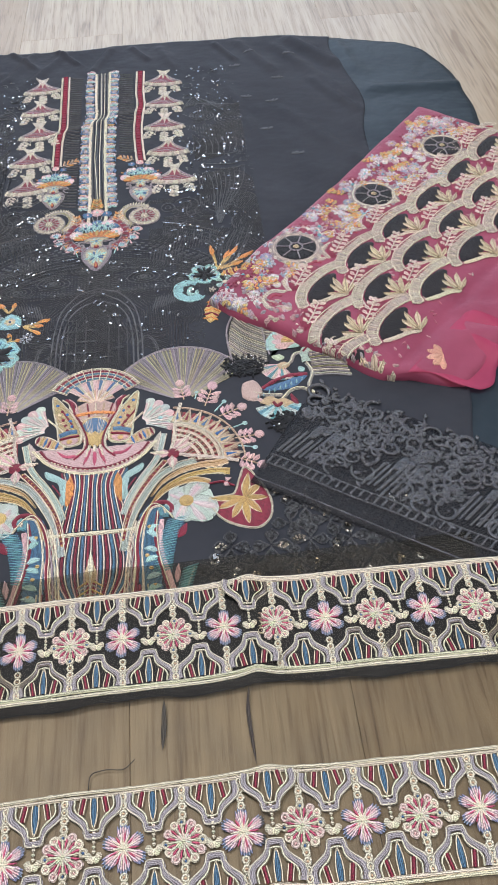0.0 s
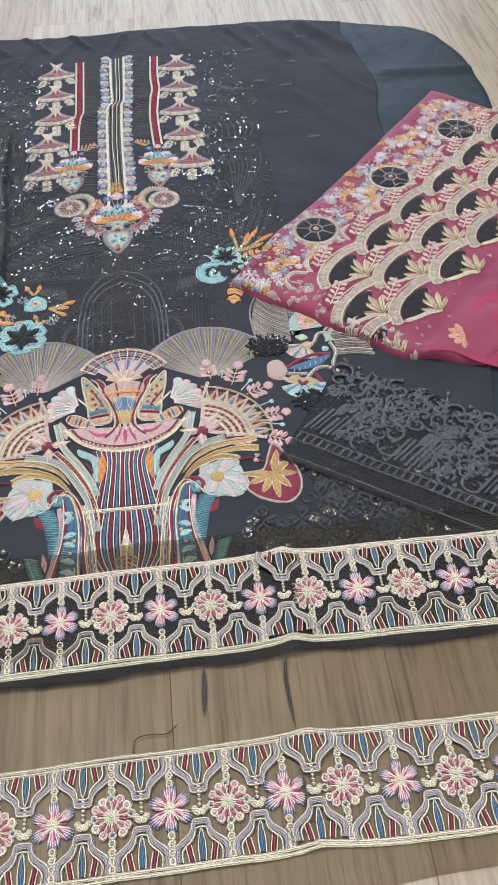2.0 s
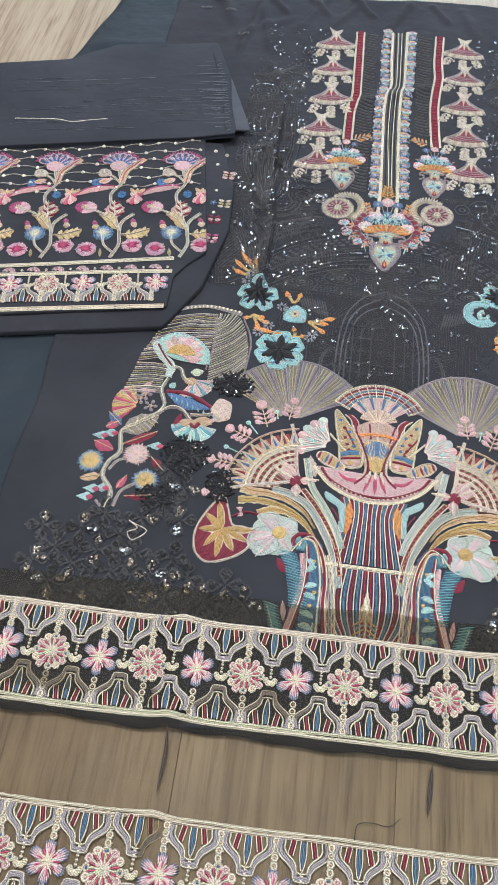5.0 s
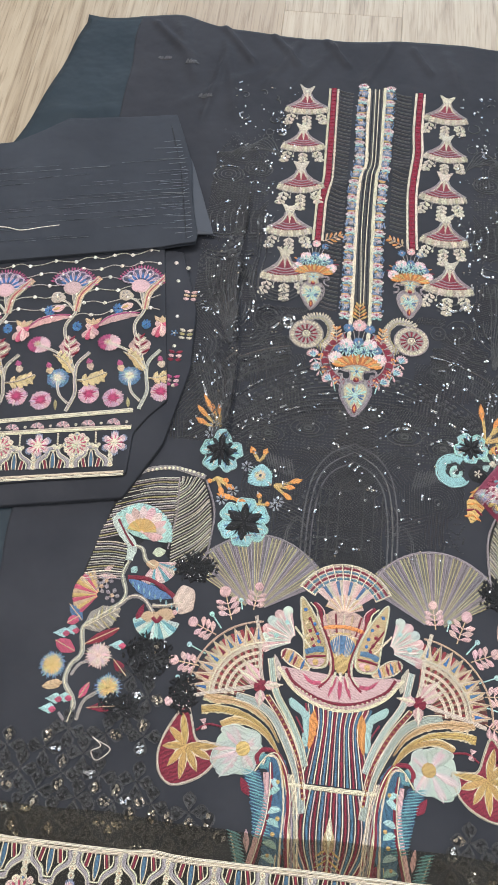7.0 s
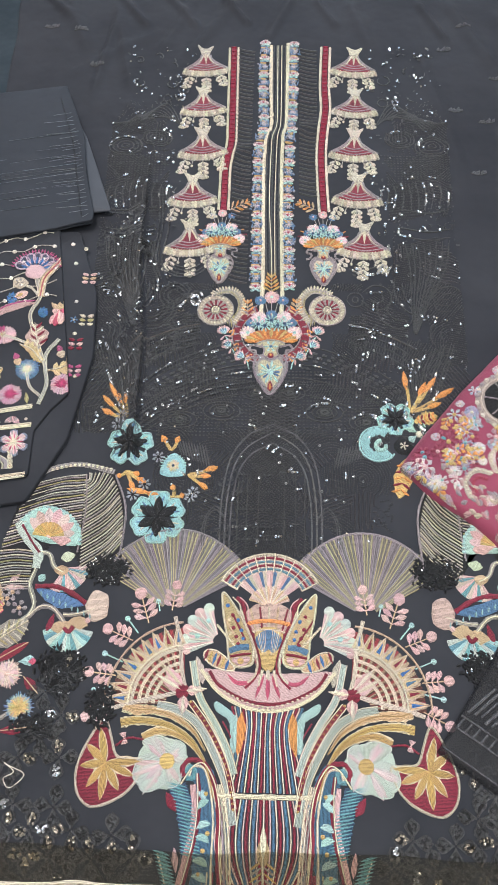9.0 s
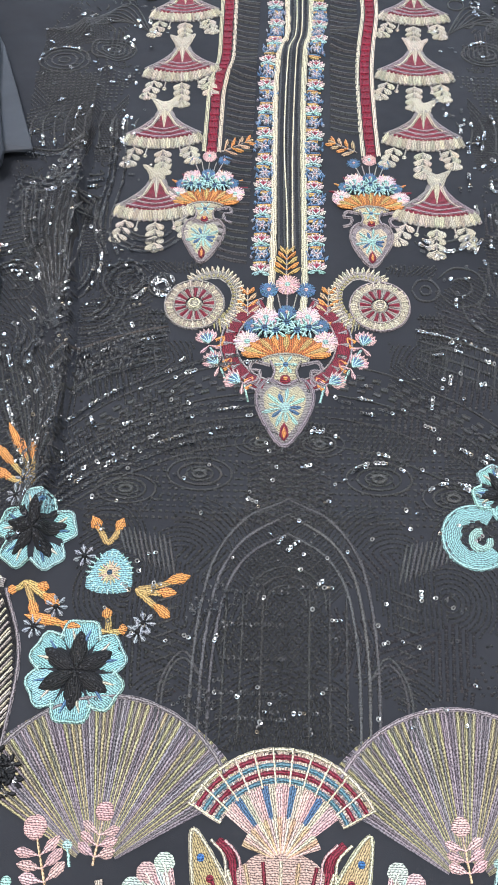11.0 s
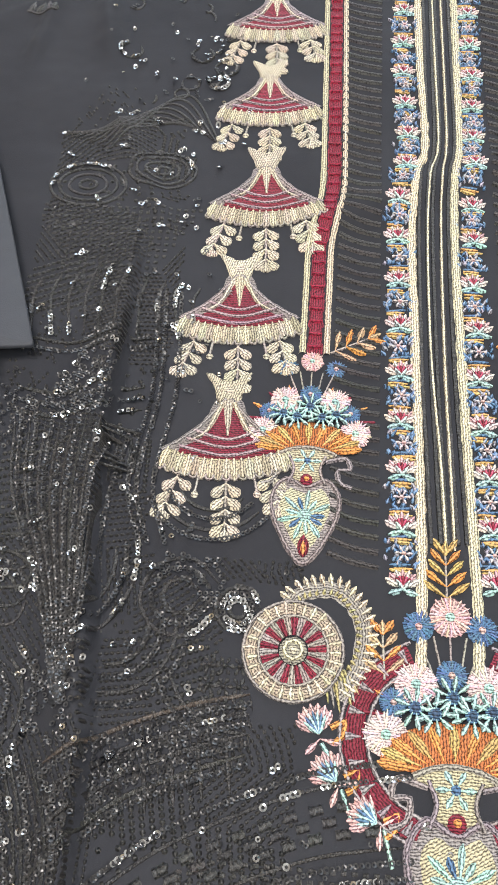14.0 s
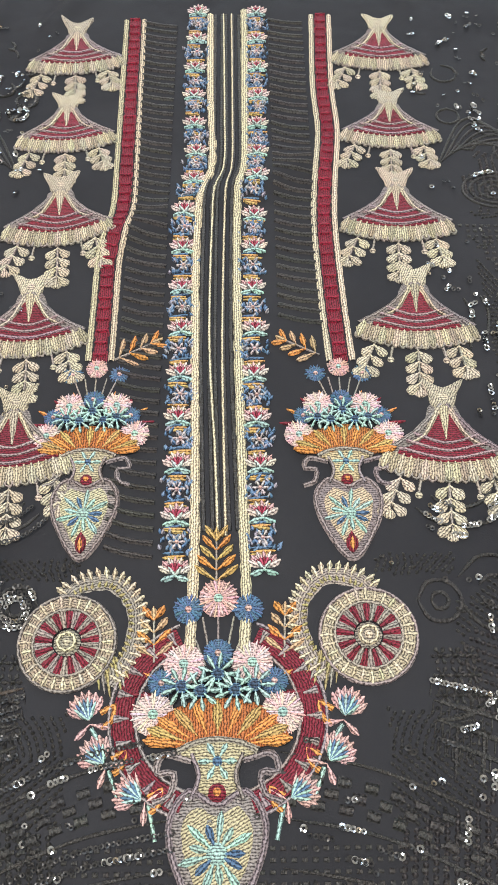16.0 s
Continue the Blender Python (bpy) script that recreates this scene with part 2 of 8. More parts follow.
def lie(x, y):
    """Height of the shirt's cloth over the floor."""
    x, y = np.asarray(x, float), np.asarray(y, float)
    h = 0.0035 + 0.0008 * np.sin(11 * x + 3 * y) * np.sin(7 * y - 4 * x) + 0.0007 * np.sin(31 * x - 9 * y + 1.0) * np.sin(19 * y + 5 * x) + 0.0004 * np.sin(75 * x + 30 * y) * np.sin(48 * y - 20 * x)
    h = h + ridge(x, y, -0.085, 0.345, 0.075, 0.425, 0.0045, 0.012)
    line = -0.1685 + 0.020 * np.clip((0.30 - y) / 0.36, 0, 1) + 0.003 * np.sin(26 * y)
    d = x - line
    lean = np.where(d < 0, np.exp(-((d / 0.017) ** 2)), np.exp(-((d / 0.0024) ** 2)))
    h = h + 0.0150 * lean * np.clip((0.36 - y) / 0.10, 0, 1) * np.clip((y + 0.10) / 0.05, 0, 1)
    h = h + ridge(x, y, -0.17, -0.047, 0.18, -0.05, 0.0022, 0.006)
    h = h + ridge(x, y, -0.30, 0.50, -0.16, 0.60, 0.003, 0.010) + ridge(x, y, -0.24, 0.66, -0.20, 0.47, 0.005, 0.009)
    h = h + ridge(x, y, -0.12, 0.67, -0.17, 0.55, 0.004, 0.008) + ridge(x, y, -0.06, 0.665, -0.13, 0.54, 0.004, 0.008)
    h = h + ridge(x, y, 0.30, 0.64, 0.41, 0.42, 0.006, 0.012) + ridge(x, y, 0.35, 0.50, 0.42, 0.36, 0.006, 0.010)
    h = h + ridge(x, y, 0.20, 0.50, 0.22, 0.10, 0.003, 0.008) + ridge(x, y, -0.22, -0.25, -0.17, -0.42, 0.002, 0.01)
    h = h + ridge(x, y, 0.02, 0.67, -0.02, 0.57, 0.0045, 0.008) + ridge(x, y, 0.10, 0.66, 0.13, 0.56, 0.004, 0.009) + ridge(x, y, -0.32, 0.69, -0.27, 0.55, 0.006, 0.010)
    h = h + ridge(x, y, 0.24, 0.66, 0.30, 0.52, 0.006, 0.010) + ridge(x, y, 0.33, 0.66, 0.415, 0.52, 0.009, 0.014) + ridge(x, y, 0.29, 0.40, 0.40, 0.20, 0.004, 0.012)
    h = h + ridge(x, y, -0.205, 0.46, -0.150, 0.34, 0.004, 0.007) + ridge(x, y, 0.19, 0.58, 0.25, 0.30, 0.004, 0.010) + ridge(x, y, -0.30, -0.20, -0.21, -0.10, 0.003, 0.008)
    for ax, ay, bx, by, high in ((-0.25, 0.690, -0.185, 0.60, 0.0065), (-0.17, 0.678, -0.115, 0.600, 0.006), (-0.085, 0.670, -0.040, 0.605, 0.006), (0.05, 0.665, 0.085, 0.60, 0.005), (0.20, 0.655, 0.24, 0.57, 0.006), (-0.36, 0.69, -0.30, 0.62, 0.006), (-0.255, 0.47, -0.235, 0.62, 0.005)):
        h = h + ridge(x, y, ax, ay, bx, by, high, 0.0055)
    edge = np.maximum(0, 1 - np.minimum(np.abs(x + 0.385), np.abs(x - 0.42)) / 0.02)
    return np.maximum(0.0030, h + 0.001 * edge * (1 + np.sin(60 * y)))


def hem(x, y):
    """Height of the organza hem, with its two pressed folds."""
    x, y = np.asarray(x, float), np.asarray(y, float)
    k = np.clip((y + 0.62) / 0.04, 0, 1)
    h = -0.0008 + 0.0083 * k + 0.0007 * np.sin(23 * x + 8 * y) + 0.0004 * np.sin(57 * x - 13 * y)
    return h + ridge(x, y, -0.163, -0.90, -0.172, -0.40, 0.0035, 0.008) + ridge(x, y, 0.139, -0.90, 0.151, -0.40, 0.0035, 0.008)


def hem_drift(x):
    """How far the border lines wander along the hem."""
    return 0.0016 * np.sin(9 * x + 0.6) + 0.003 * math.exp(-((x + 0.170) / 0.02) ** 2) + 0.004 * math.exp(-((x - 0.146) / 0.025) ** 2)


# ---- stitching ----
UNEVEN = np.random.default_rng(11)


class Stitch:
    """Gathers raised stitch rows into one mesh that lies on a surface."""

    def __init__(self, ground=lie, flip=False, axis=AXIS):
        self.v, self.f, self.c, self.uv, self.ground, self.flip, self.axis, self.n, self.apart = [], [], [], [], ground, flip, axis, 0, None

    def add(self, xy, z, faces, col, uv):
        xy, n0 = np.asarray(xy, float), self.n
        if self.flip:
            xy = np.column_stack([2 * self.axis - xy[:, 0], xy[:, 1]])
        self.n += len(xy)
        tone = random.uniform(0.86, 1.12)
        self.v.append(np.column_stack([xy, self.ground(xy[:, 0], xy[:, 1]) + z]))
        self.c.append(np.tile([min(1, tone * k * random.uniform(0.95, 1.05)) for k in col] + [1], (len(xy), 1)))
        self.uv.append(np.asarray(uv, float))
        for f in faces:
            g = [n0 + i for i in f]
            self.f.append(g[::-1] if self.flip else g)

    def stroke(self, pts, w, col, h=0.0011, z=0.0, tip=None, smooth=True, step=0.003):
        """A satin row along a line: w half-width, tip 'leaf', 'drop', 'in' or 'ends' narrows it."""
        p = run(pts, step) if smooth else np.asarray(pts, float)
        d = np.gradient(p, axis=0)
        d /= np.maximum(np.linalg.norm(d, axis=1, keepdims=True), 1e-9)
        nrm = np.column_stack([-d[:, 1], d[:, 0]])
        t = np.linspace(0, 1, len(p))
        ww = np.full(len(p), float(w))
        if tip == "leaf":
            ww *= np.maximum(0.06, np.sin(np.pi * np.clip(t, 0.01, 0.99)) ** 0.75)
        elif tip == "drop":
            ww *= np.maximum(0.1, np.sin(np.pi * np.clip(t, 0.01, 0.99) ** 1.7) ** 0.7)
        elif tip == "in":
            ww *= np.maximum(0.12, 1 - 0.85 * t)
        elif tip == "ends":
            ww *= np.clip(6 * np.minimum(t, 1 - t) + 0.35, 0, 1)
        ww *= UNEVEN.uniform(0.84, 1.12, len(p))
        across, rise = np.array([-1, -0.7, 0, 0.7, 1]), np.array([-0.25, 0.7, 1, 0.7, -0.25])
        xy = (p[:, None, :] + nrm[:, None, :] * (ww[:, None] * across)[:, :, None]).reshape(-1, 2)
        arc = np.concatenate([[0], np.cumsum(np.linalg.norm(np.diff(p, axis=0), axis=1))])
        uv = np.column_stack([np.repeat(arc, 5) + UNEVEN.uniform(0, 0.01), (ww[:, None] * across).ravel()])
        faces = [(5 * i + k, 5 * i + k + 5, 5 * i + k + 6, 5 * i + k + 1)[::-1] for i in range(len(p) - 1) for k in range(4)]
        self.add(xy, z + np.tile(rise * h, len(p)), faces, col, uv)

    def fill(self, outline, col, h=0.0010, z=0.0, turn=0.0, step=0.004):
        """A filled patch of satin work; turn: the way its stitches run."""
        p = run(list(outline) + [outline[0]], step)[:-1]
        p = p + UNEVEN.uniform(-0.0004, 0.0004, p.shape)
        c, n = p.mean(0), len(p)
        rings = [(1.0, -0.3), (0.94, 0.8), (0.65, 1.0), (0.33, 1.0)]
        xy = np.vstack([c + (p - c) * s for s, _ in rings] + [c[None]])
        zz = np.concatenate([np.full(n, r * h) for _, r in rings] + [[h]]) + z
        area2 = np.sum(p[:, 0] * np.roll(p[:, 1], -1) - p[:, 1] * np.roll(p[:, 0], -1))
        faces = []
        for k in range(len(rings) - 1):
            faces += [(k * n + i, k * n + (i + 1) % n, (k + 1) * n + (i + 1) % n, (k + 1) * n + i) for i in range(n)]
        k = len(rings) - 1
        faces += [(k * n + i, k * n + (i + 1) % n, (k + 1) * n) for i in range(n)]
        if area2 < 0:
            faces = [f[::-1] for f in faces]
        ca, sa = math.cos(turn), math.sin(turn)
        self.add(xy, zz, faces, col, xy @ np.array([[ca, -sa], [sa, ca]]))

    def dot(self, c, r, col, h=0.0012, z=0.0, n=9):
        a = np.arange(n) * 2 * np.pi / n
        ring = np.column_stack([np.cos(a), np.sin(a)])
        xy = np.vstack([c + r * ring, c + 0.65 * r * ring, [c]])
        zz = np.concatenate([np.full(n, -0.0003), np.full(n, 0.75 * h), [h]]) + z
        faces = [(i, (i + 1) % n, n + (i + 1) % n, n + i) for i in range(n)] + [(n + i, n + (i + 1) % n, 2 * n) for i in range(n)]
        self.add(xy, zz, faces, col, xy - c)

    def ring(self, c, r, w, col, h=0.0011, z=0.0, a0=0.0, a1=2 * math.pi, squash=1.0):
        n = max(8, int(abs(a1 - a0) * r / 0.003))
        a = np.linspace(a0, a1, n + 1)
        self.stroke(np.column_stack([c[0] + r * np.cos(a), c[1] + squash * r * np.sin(a)]), w, col, h, z, smooth=False)

    def leaf(self, a, b, w, col, h=0.0011, z=0.0, bend=0.0, tip="leaf"):
        a, b = np.array(a, float), np.array(b, float)
        d = b - a
        mid = (a + b) / 2 + bend * np.array([-d[1], d[0]])
        self.stroke([a, mid, b], w, col, h, z, tip, step=max(0.0015, np.linalg.norm(d) / 8))

    def flower(self, c, r, n, col, middle, h=0.0012, z=0.0, r0=0.25, fat=0.8, start=0.0, rim=None, heart=0.3, squash=1.0):
        """Petals round a knotted middle; rim: a second colour round the petals."""
        for k in range(n):
            a = start + 2 * math.pi * k / n
            u = np.array([math.cos(a), squash * math.sin(a)])
            w = fat * math.pi * r / n * 0.62
            if rim:
                self.leaf(c + r0 * r * u, c + 1.06 * r * u, w * 1.18, rim, h * 0.7, z, tip="drop")
                self.leaf(c + r0 * r * u, c + 0.9 * r * u, w * 0.82, col, h, z + 0.0004, tip="drop")
            else:
                self.leaf(c + r0 * r * u, c + r * u, w, col, h, z, tip="drop")
        if heart:
            self.dot(c, heart * r, middle, h * 1.2, z + 0.0003)

    def bloom(self, c, r, col, middle, n=16, z=0.0):
        """A daisy of many thin stitches."""
        self.dot(c, 0.93 * r, [0.9 * q for q in col], 0.0007, z, 14)
        n = int(1.4 * n)
        for k in range(n):
            a = 2 * math.pi * k / n + random.uniform(-0.08, 0.08)
            u = np.array([math.cos(a), math.sin(a)]) * random.uniform(0.86, 1.05)
            self.leaf(c + 0.22 * r * u, c + r * u, 3.4 * r / n * 0.62, [q * random.uniform(0.82, 1.12) for q in col], 0.0009, z, tip="drop")
        self.dot(c, 0.25 * r, middle, 0.0013, z + 0.0006)

    def fan(self, c, r0, r1, a0, a1, n, cols, h=0.0011, z=0.0, over=1.03):
        """Radial rows side by side between two angles."""
        for k in range(n):
            a = a0 + (a1 - a0) * (k + 0.5) / n
            u, v = np.array([math.cos(a), math.sin(a)]), np.array([-math.sin(a), math.cos(a)])
            w = abs(a1 - a0) / n / 2 * over
            q = np.array([c + u * r0 - v * 0, c + u * r1])
            t = np.linspace(0, 1, 7)[:, None]
            p = q[0] + (q[1] - q[0]) * t
            rr = r0 + (r1 - r0) * t[:, 0]
            xy = np.vstack([[p[i] - v * w * rr[i], p[i], p[i] + v * w * rr[i]] for i in range(7)])
            zz = z + np.tile([0, h, 0], 7) + np.repeat([-0.0002] + [0.0002] * 5 + [-0.0002], 3)
            faces = [(3 * i + k2, 3 * i + k2 + 3, 3 * i + k2 + 4, 3 * i + k2 + 1)[::-1] for i in range(6) for k2 in range(2)]
            into = self
            if self.apart is not None:
                into = Stitch(self.ground, self.flip, self.axis)
                self.apart.append(into)
            into.add(xy, zz, faces, cols[k % len(cols)], np.column_stack([np.repeat(rr, 3) + random.uniform(0, 0.01), np.ravel(w * rr[:, None] * np.array([-1, 0, 1]))]))

    def mesh(self, name, material):
        me = bpy.data.meshes.new(name)
        v, c, uv = np.vstack(self.v), np.vstack(self.c), np.vstack(self.uv)
        me.from_pydata(v.tolist(), [], self.f)
        at = me.color_attributes.new("thread", "FLOAT_COLOR", "POINT")
        at.data.foreach_set("color", c.astype(np.float32).ravel())
        idx = np.empty(len(me.loops), np.int32)
        me.loops.foreach_get("vertex_index", idx)
        lay = me.uv_layers.new(name="stitch")
        lay.data.foreach_set("uv", uv[idx].astype(np.float32).ravel())
        me.polygons.foreach_set("use_smooth", np.ones(len(me.polygons), bool))
        me.materials.append(material)
        me.update()
        return me


def run(pts, step=0.003):
    """A smooth line through the points, in even small steps."""
    p = np.asarray(pts, float)
    if len(p) == 2:
        n = max(3, int(np.linalg.norm(p[1] - p[0]) / step) + 1)
        return p[0] + (p[1] - p[0]) * np.linspace(0, 1, n)[:, None]
    closed = np.allclose(p[0], p[-1])
    e = np.vstack([p[-2] if closed else 2 * p[0] - p[1], p, p[1] if closed else 2 * p[-1] - p[-2]])
    out = []
    for i in range(1, len(e) - 2):
        n = max(2, int(np.linalg.norm(e[i + 1] - e[i]) / step) + 1)
        t = np.linspace(0, 1, n, endpoint=False)[:, None]
        out.append(0.5 * (2 * e[i] + (e[i + 1] - e[i - 1]) * t + (2 * e[i - 1] - 5 * e[i] + 4 * e[i + 1] - e[i + 2]) * t**2
                          + (3 * e[i] - e[i - 1] - 3 * e[i + 1] + e[i + 2]) * t**3))
    return np.vstack(out + [p[-1:]])


def sew(s, name, parent, label="", material=None, kind=""):
    """Links the gathered stitches as one part of a thing."""
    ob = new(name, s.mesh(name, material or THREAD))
    ob.parent = parent
    for piece in s.apart or ():
        ray = new("ray", piece.mesh("ray", THREAD))
        ray.parent = ob
    return tagged(ob, label=label, kind=kind)


def sheet(name, left, right, bottom, top, ground, material, step=0.007, thick=0.0012):
    """A cloth: a grid between its edges, laid on the ground function, with a turned-down rim."""
    ny = int((top(0.0) - bottom(0.0)) / step)
    y0, y1 = bottom(0.0), top(0.0)
    nx = int((right((y0 + y1) / 2) - left((y0 + y1) / 2)) / step)
    g = np.zeros((ny + 1, nx + 1, 3))
    for j in range(ny + 1):
        s = j / ny
        yc = y0 + (y1 - y0) * s
        xs = left(yc) + (right(yc) - left(yc)) * np.linspace(0, 1, nx + 1)
        for i, x in enumerate(xs):
            b, t = bottom(x), top(x)
            g[j, i, :2] = x, b + (t - b) * s
    g[:, :, 2] = ground(g[:, :, 0], g[:, :, 1])
    v = g.reshape(-1, 3).tolist()
    f = [(j * (nx + 1) + i, j * (nx + 1) + i + 1, (j + 1) * (nx + 1) + i + 1, (j + 1) * (nx + 1) + i) for j in range(ny) for i in range(nx)]
    rim = [i for i in range(nx + 1)] + [j * (nx + 1) + nx for j in range(1, ny + 1)]
    rim += [ny * (nx + 1) + i for i in range(nx - 1, -1, -1)] + [j * (nx + 1) for j in range(ny - 1, 0, -1)]
    n0 = len(v)
    v += [(v[k][0], v[k][1], v[k][2] - thick) for k in rim]
    m = len(rim)
    f += [(rim[i], n0 + i, n0 + (i + 1) % m, rim[(i + 1) % m]) for i in range(m)]
    me = bpy.data.meshes.new(name)
    me.from_pydata(v, [], f)
    me.polygons.foreach_set("use_smooth", np.ones(len(me.polygons), bool))
    me.materials.append(material)
    return new(name, me)


def slab(name, outline, z0, z1, material, round_=0.006, puff=0.0):
    """A folded pile of cloth: an outline with soft rounded edges and a slightly slack top."""
    p = np.array(outline)
    area2 = np.sum(p[:, 0] * np.roll(p[:, 1], -1) - p[:, 1] * np.roll(p[:, 0], -1))
    if area2 < 0:
        p = p[::-1]
    c, n = p.mean(0), len(p)
    d = np.roll(p, -1, 0) - np.roll(p, 1, 0)
    d /= np.linalg.norm(d, axis=1, keepdims=True)
    inward = np.column_stack([-d[:, 1], d[:, 0]])
    levels = [(0, z0), (-0.15 * round_, z0 + 0.35 * (z1 - z0)), (0, z0 + 0.7 * (z1 - z0)), (0.35 * round_, z1 - 0.12 * (z1 - z0)), (round_, z1)]
    v = [(*(p[i] + inward[i] * o), z) for o, z in levels for i in range(n)]
    base = np.array([q[:2] for q in v[-n:]])
    for s in (0.75, 0.5, 0.25):
        v += [(*(c + (q - c) * s), z1 + puff * (1 - s) + 0.0008 * math.sin(60 * s * q[0] + 45 * q[1])) for q in base]
    v.append((*c, z1 + puff))
    rows = len(levels) + 3
    f = [(k * n + i, k * n + (i + 1) % n, (k + 1) * n + (i + 1) % n, (k + 1) * n + i) for k in range(rows - 1) for i in range(n)]
    f += [((rows - 1) * n + i, (rows - 1) * n + (i + 1) % n, rows * n) for i in range(n)]
    me = bpy.data.meshes.new(name)
    me.from_pydata(v, [], f)
    me.polygons.foreach_set("use_smooth", np.ones(len(me.polygons), bool))
    me.materials.append(material)
    return new(name, me)


def box(bm, x0, x1, y0, y1, z0, z1):
    c = [bm.verts.new((x, y, z)) for z in (z0, z1) for x, y in ((x0, y0), (x1, y0), (x1, y1), (x0, y1))]
    for q in ((3, 2, 1, 0), (4, 5, 6, 7), (0, 1, 5, 4), (1, 2, 6, 5), (2, 3, 7, 6), (3, 0, 4, 7)):
        bm.faces.new([c[i] for i in q])


def solid(name, boxes, material, bevel=0.0):
    bm = bmesh.new()
    for b in boxes:
        box(bm, *b)
    if bevel:
        bmesh.ops.bevel(bm, geom=bm.edges[:], offset=bevel, segments=1, affect="EDGES")
    me = bpy.data.meshes.new(name)
    bm.to_mesh(me)
    bm.free()
    me.materials.append(material)
    return new(name, me)


# ---- the room ----
X0, X1, Y0, Y1, TOP = -2.4, 2.6, -2.6, 2.8, 2.7
tagged(solid("wall_north", [(X0, X1, Y1, Y1 + 0.15, 0, 0.75), (X0, X1, Y1, Y1 + 0.15, 2.15, TOP), (X0, -0.9, Y1, Y1 + 0.15, 0.75, 2.15), (1.3, X1, Y1, Y1 + 0.15, 0.75, 2.15)], WALL), kind="structure")
tagged(solid("wall_south", [(X0, X1, Y0 - 0.15, Y0, 0, TOP)], WALL), kind="structure")
tagged(solid("wall_west", [(X0 - 0.15, X0, Y0 - 0.15, Y1 + 0.15, 0, TOP)], WALL), kind="structure")
tagged(solid("wall_east", [(X1, X1 + 0.15, Y0 - 0.15, Y1 + 0.15, 0, TOP)], WALL), kind="structure")
tagged(solid("ceiling", [(X0 - 0.15, X1 + 0.15, Y0 - 0.15, Y1 + 0.15, TOP, TOP + 0.12)], WALL), kind="structure")
floor = tagged(solid("floor", [(X0 - 0.15, X1 + 0.15, Y0 - 0.15, Y1 + 0.15, -0.06, -0.0125)], WOOD), kind="structure")
PLANK = 0.19

# ---- the cloths on the floor ----


def wob(k, a):
    return lambda q: a * math.sin(k * q) + 0.5 * a * math.sin(2.7 * k * q + 1.1)


w1, w2 = wob(21, 0.004), wob(17, 0.003)


def top_edge(x):
    return 0.668 + 0.035 * max(0.0, (-x - 0.2) / 0.25) * (1 if x < 0 else 0) - 0.085 * max(0.0, (x - 0.3) / 0.3) + w1(x) + 0.004 * abs(math.sin(28 * x)) + 0.018 * math.exp(-((x + 0.325) / 0.05) ** 2) - 0.016 * min(1.0, max(0.0, (-x - 0.38) / 0.05))


satin = sheet("satin_lining", lambda y: -0.457 - 0.225 * max(0.0, 0.686 - max(y, 0.30)) - 0.4 * max(0.0, y - 0.655) + w2(y), lambda y: 0.60 - 0.10 * max(0.0, (0.1 - y)) - 1.2 * max(0.0, y - 0.5) ** 2 - 22 * max(0.0, y - 0.635) ** 2 + w2(y),
              lambda x: -0.53, lambda x: top_edge(x) + 0.004, lambda x, y: 0.001 + 0.0008 * np.sin(17 * x + 9 * y) * np.sin(13 * y)
              + ridge(x, y, 0.43, 0.44, 0.62, 0.43, 0.006, 0.012) + ridge(x, y, 0.42, 0.64, 0.44, 0.50, 0.005, 0.012) + ridge(x, y, -0.50, 0.47, -0.37, 0.49, 0.004, 0.012), SATIN, 0.01)
tagged(satin, "black satin lining spread flat under the shirt", "cloth")
shirt = sheet("embroidered_shirt", lambda y: -0.385 + 0.01 * y + w2(y), lambda y: 0.42 - 0.05 * max(0.0, -y) + 0.008 * math.sin(18 * y) + w2(y),
              lambda x: -0.5955 + 0.35 * w2(3 * x), top_edge, lie, CHIFFON, 0.0030)
tagged(shirt, "unstitched black chiffon shirt front with dense coloured embroidery", "shirt")


# ---- neckline ----
def cream_stripe(pts, w, name, label):
    s = Stitch()
    s.stroke(pts, w, CREAM, 0.0016)
    sew(s, name, shirt, label)


cream_stripe([(-0.0099, 0.5654), (-0.0090, 0.4837), (-0.0073, 0.4174), (-0.0135, 0.3885), (-0.0161, 0.3413), (-0.0152, 0.2810), (-0.0136, 0.1801), (-0.0138, 0.1376), (-0.0147, 0.1079)], 0.0027, "neck_stripe", "cream satin stitch stripe")
cream_stripe([(0.0138, 0.5698), (0.0133, 0.4831), (0.0123, 0.4169), (0.0086, 0.3903), (0.0073, 0.3408), (0.0079, 0.2804), (0.0097, 0.1797), (0.0106, 0.1345), (0.0093, 0.1088)], 0.0027, "neck_stripe", "cream satin stitch stripe")
cream_stripe([(-0.0007, 0.5651), (0.0003, 0.4614), (0.0000, 0.4147), (-0.0063, 0.3813), (-0.0076, 0.2808), (-0.0041, 0.2110), (-0.0024, 0.1652)], 0.0009, "neck_cord", "thin pale gold cord")
cream_stripe([(0.0049, 0.5649), (0.0054, 0.4612), (0.0049, 0.4146), (0.0008, 0.3811), (-0.0006, 0.2806), (0.0004, 0.2109), (0.0013, 0.1652)], 0.0009, "neck_cord", "thin pale gold cord")


for x in (-0.0095, -0.0052, -0.0020, 0.0026, 0.0066):
    s = Stitch()
    s.stroke([(x + 0.0032, 0.5645), (x + 0.0034, 0.4614), (x + 0.0030, 0.4150), (x - 0.0018, 0.3820), (x - 0.0026, 0.2808), (x - 0.0010, 0.2110), (x + 0.0004, 0.1680)], 0.0012, (0.030, 0.030, 0.031), 0.0013)
    sew(s, "neck_cord", shirt, "black chain cord", CHAIN)


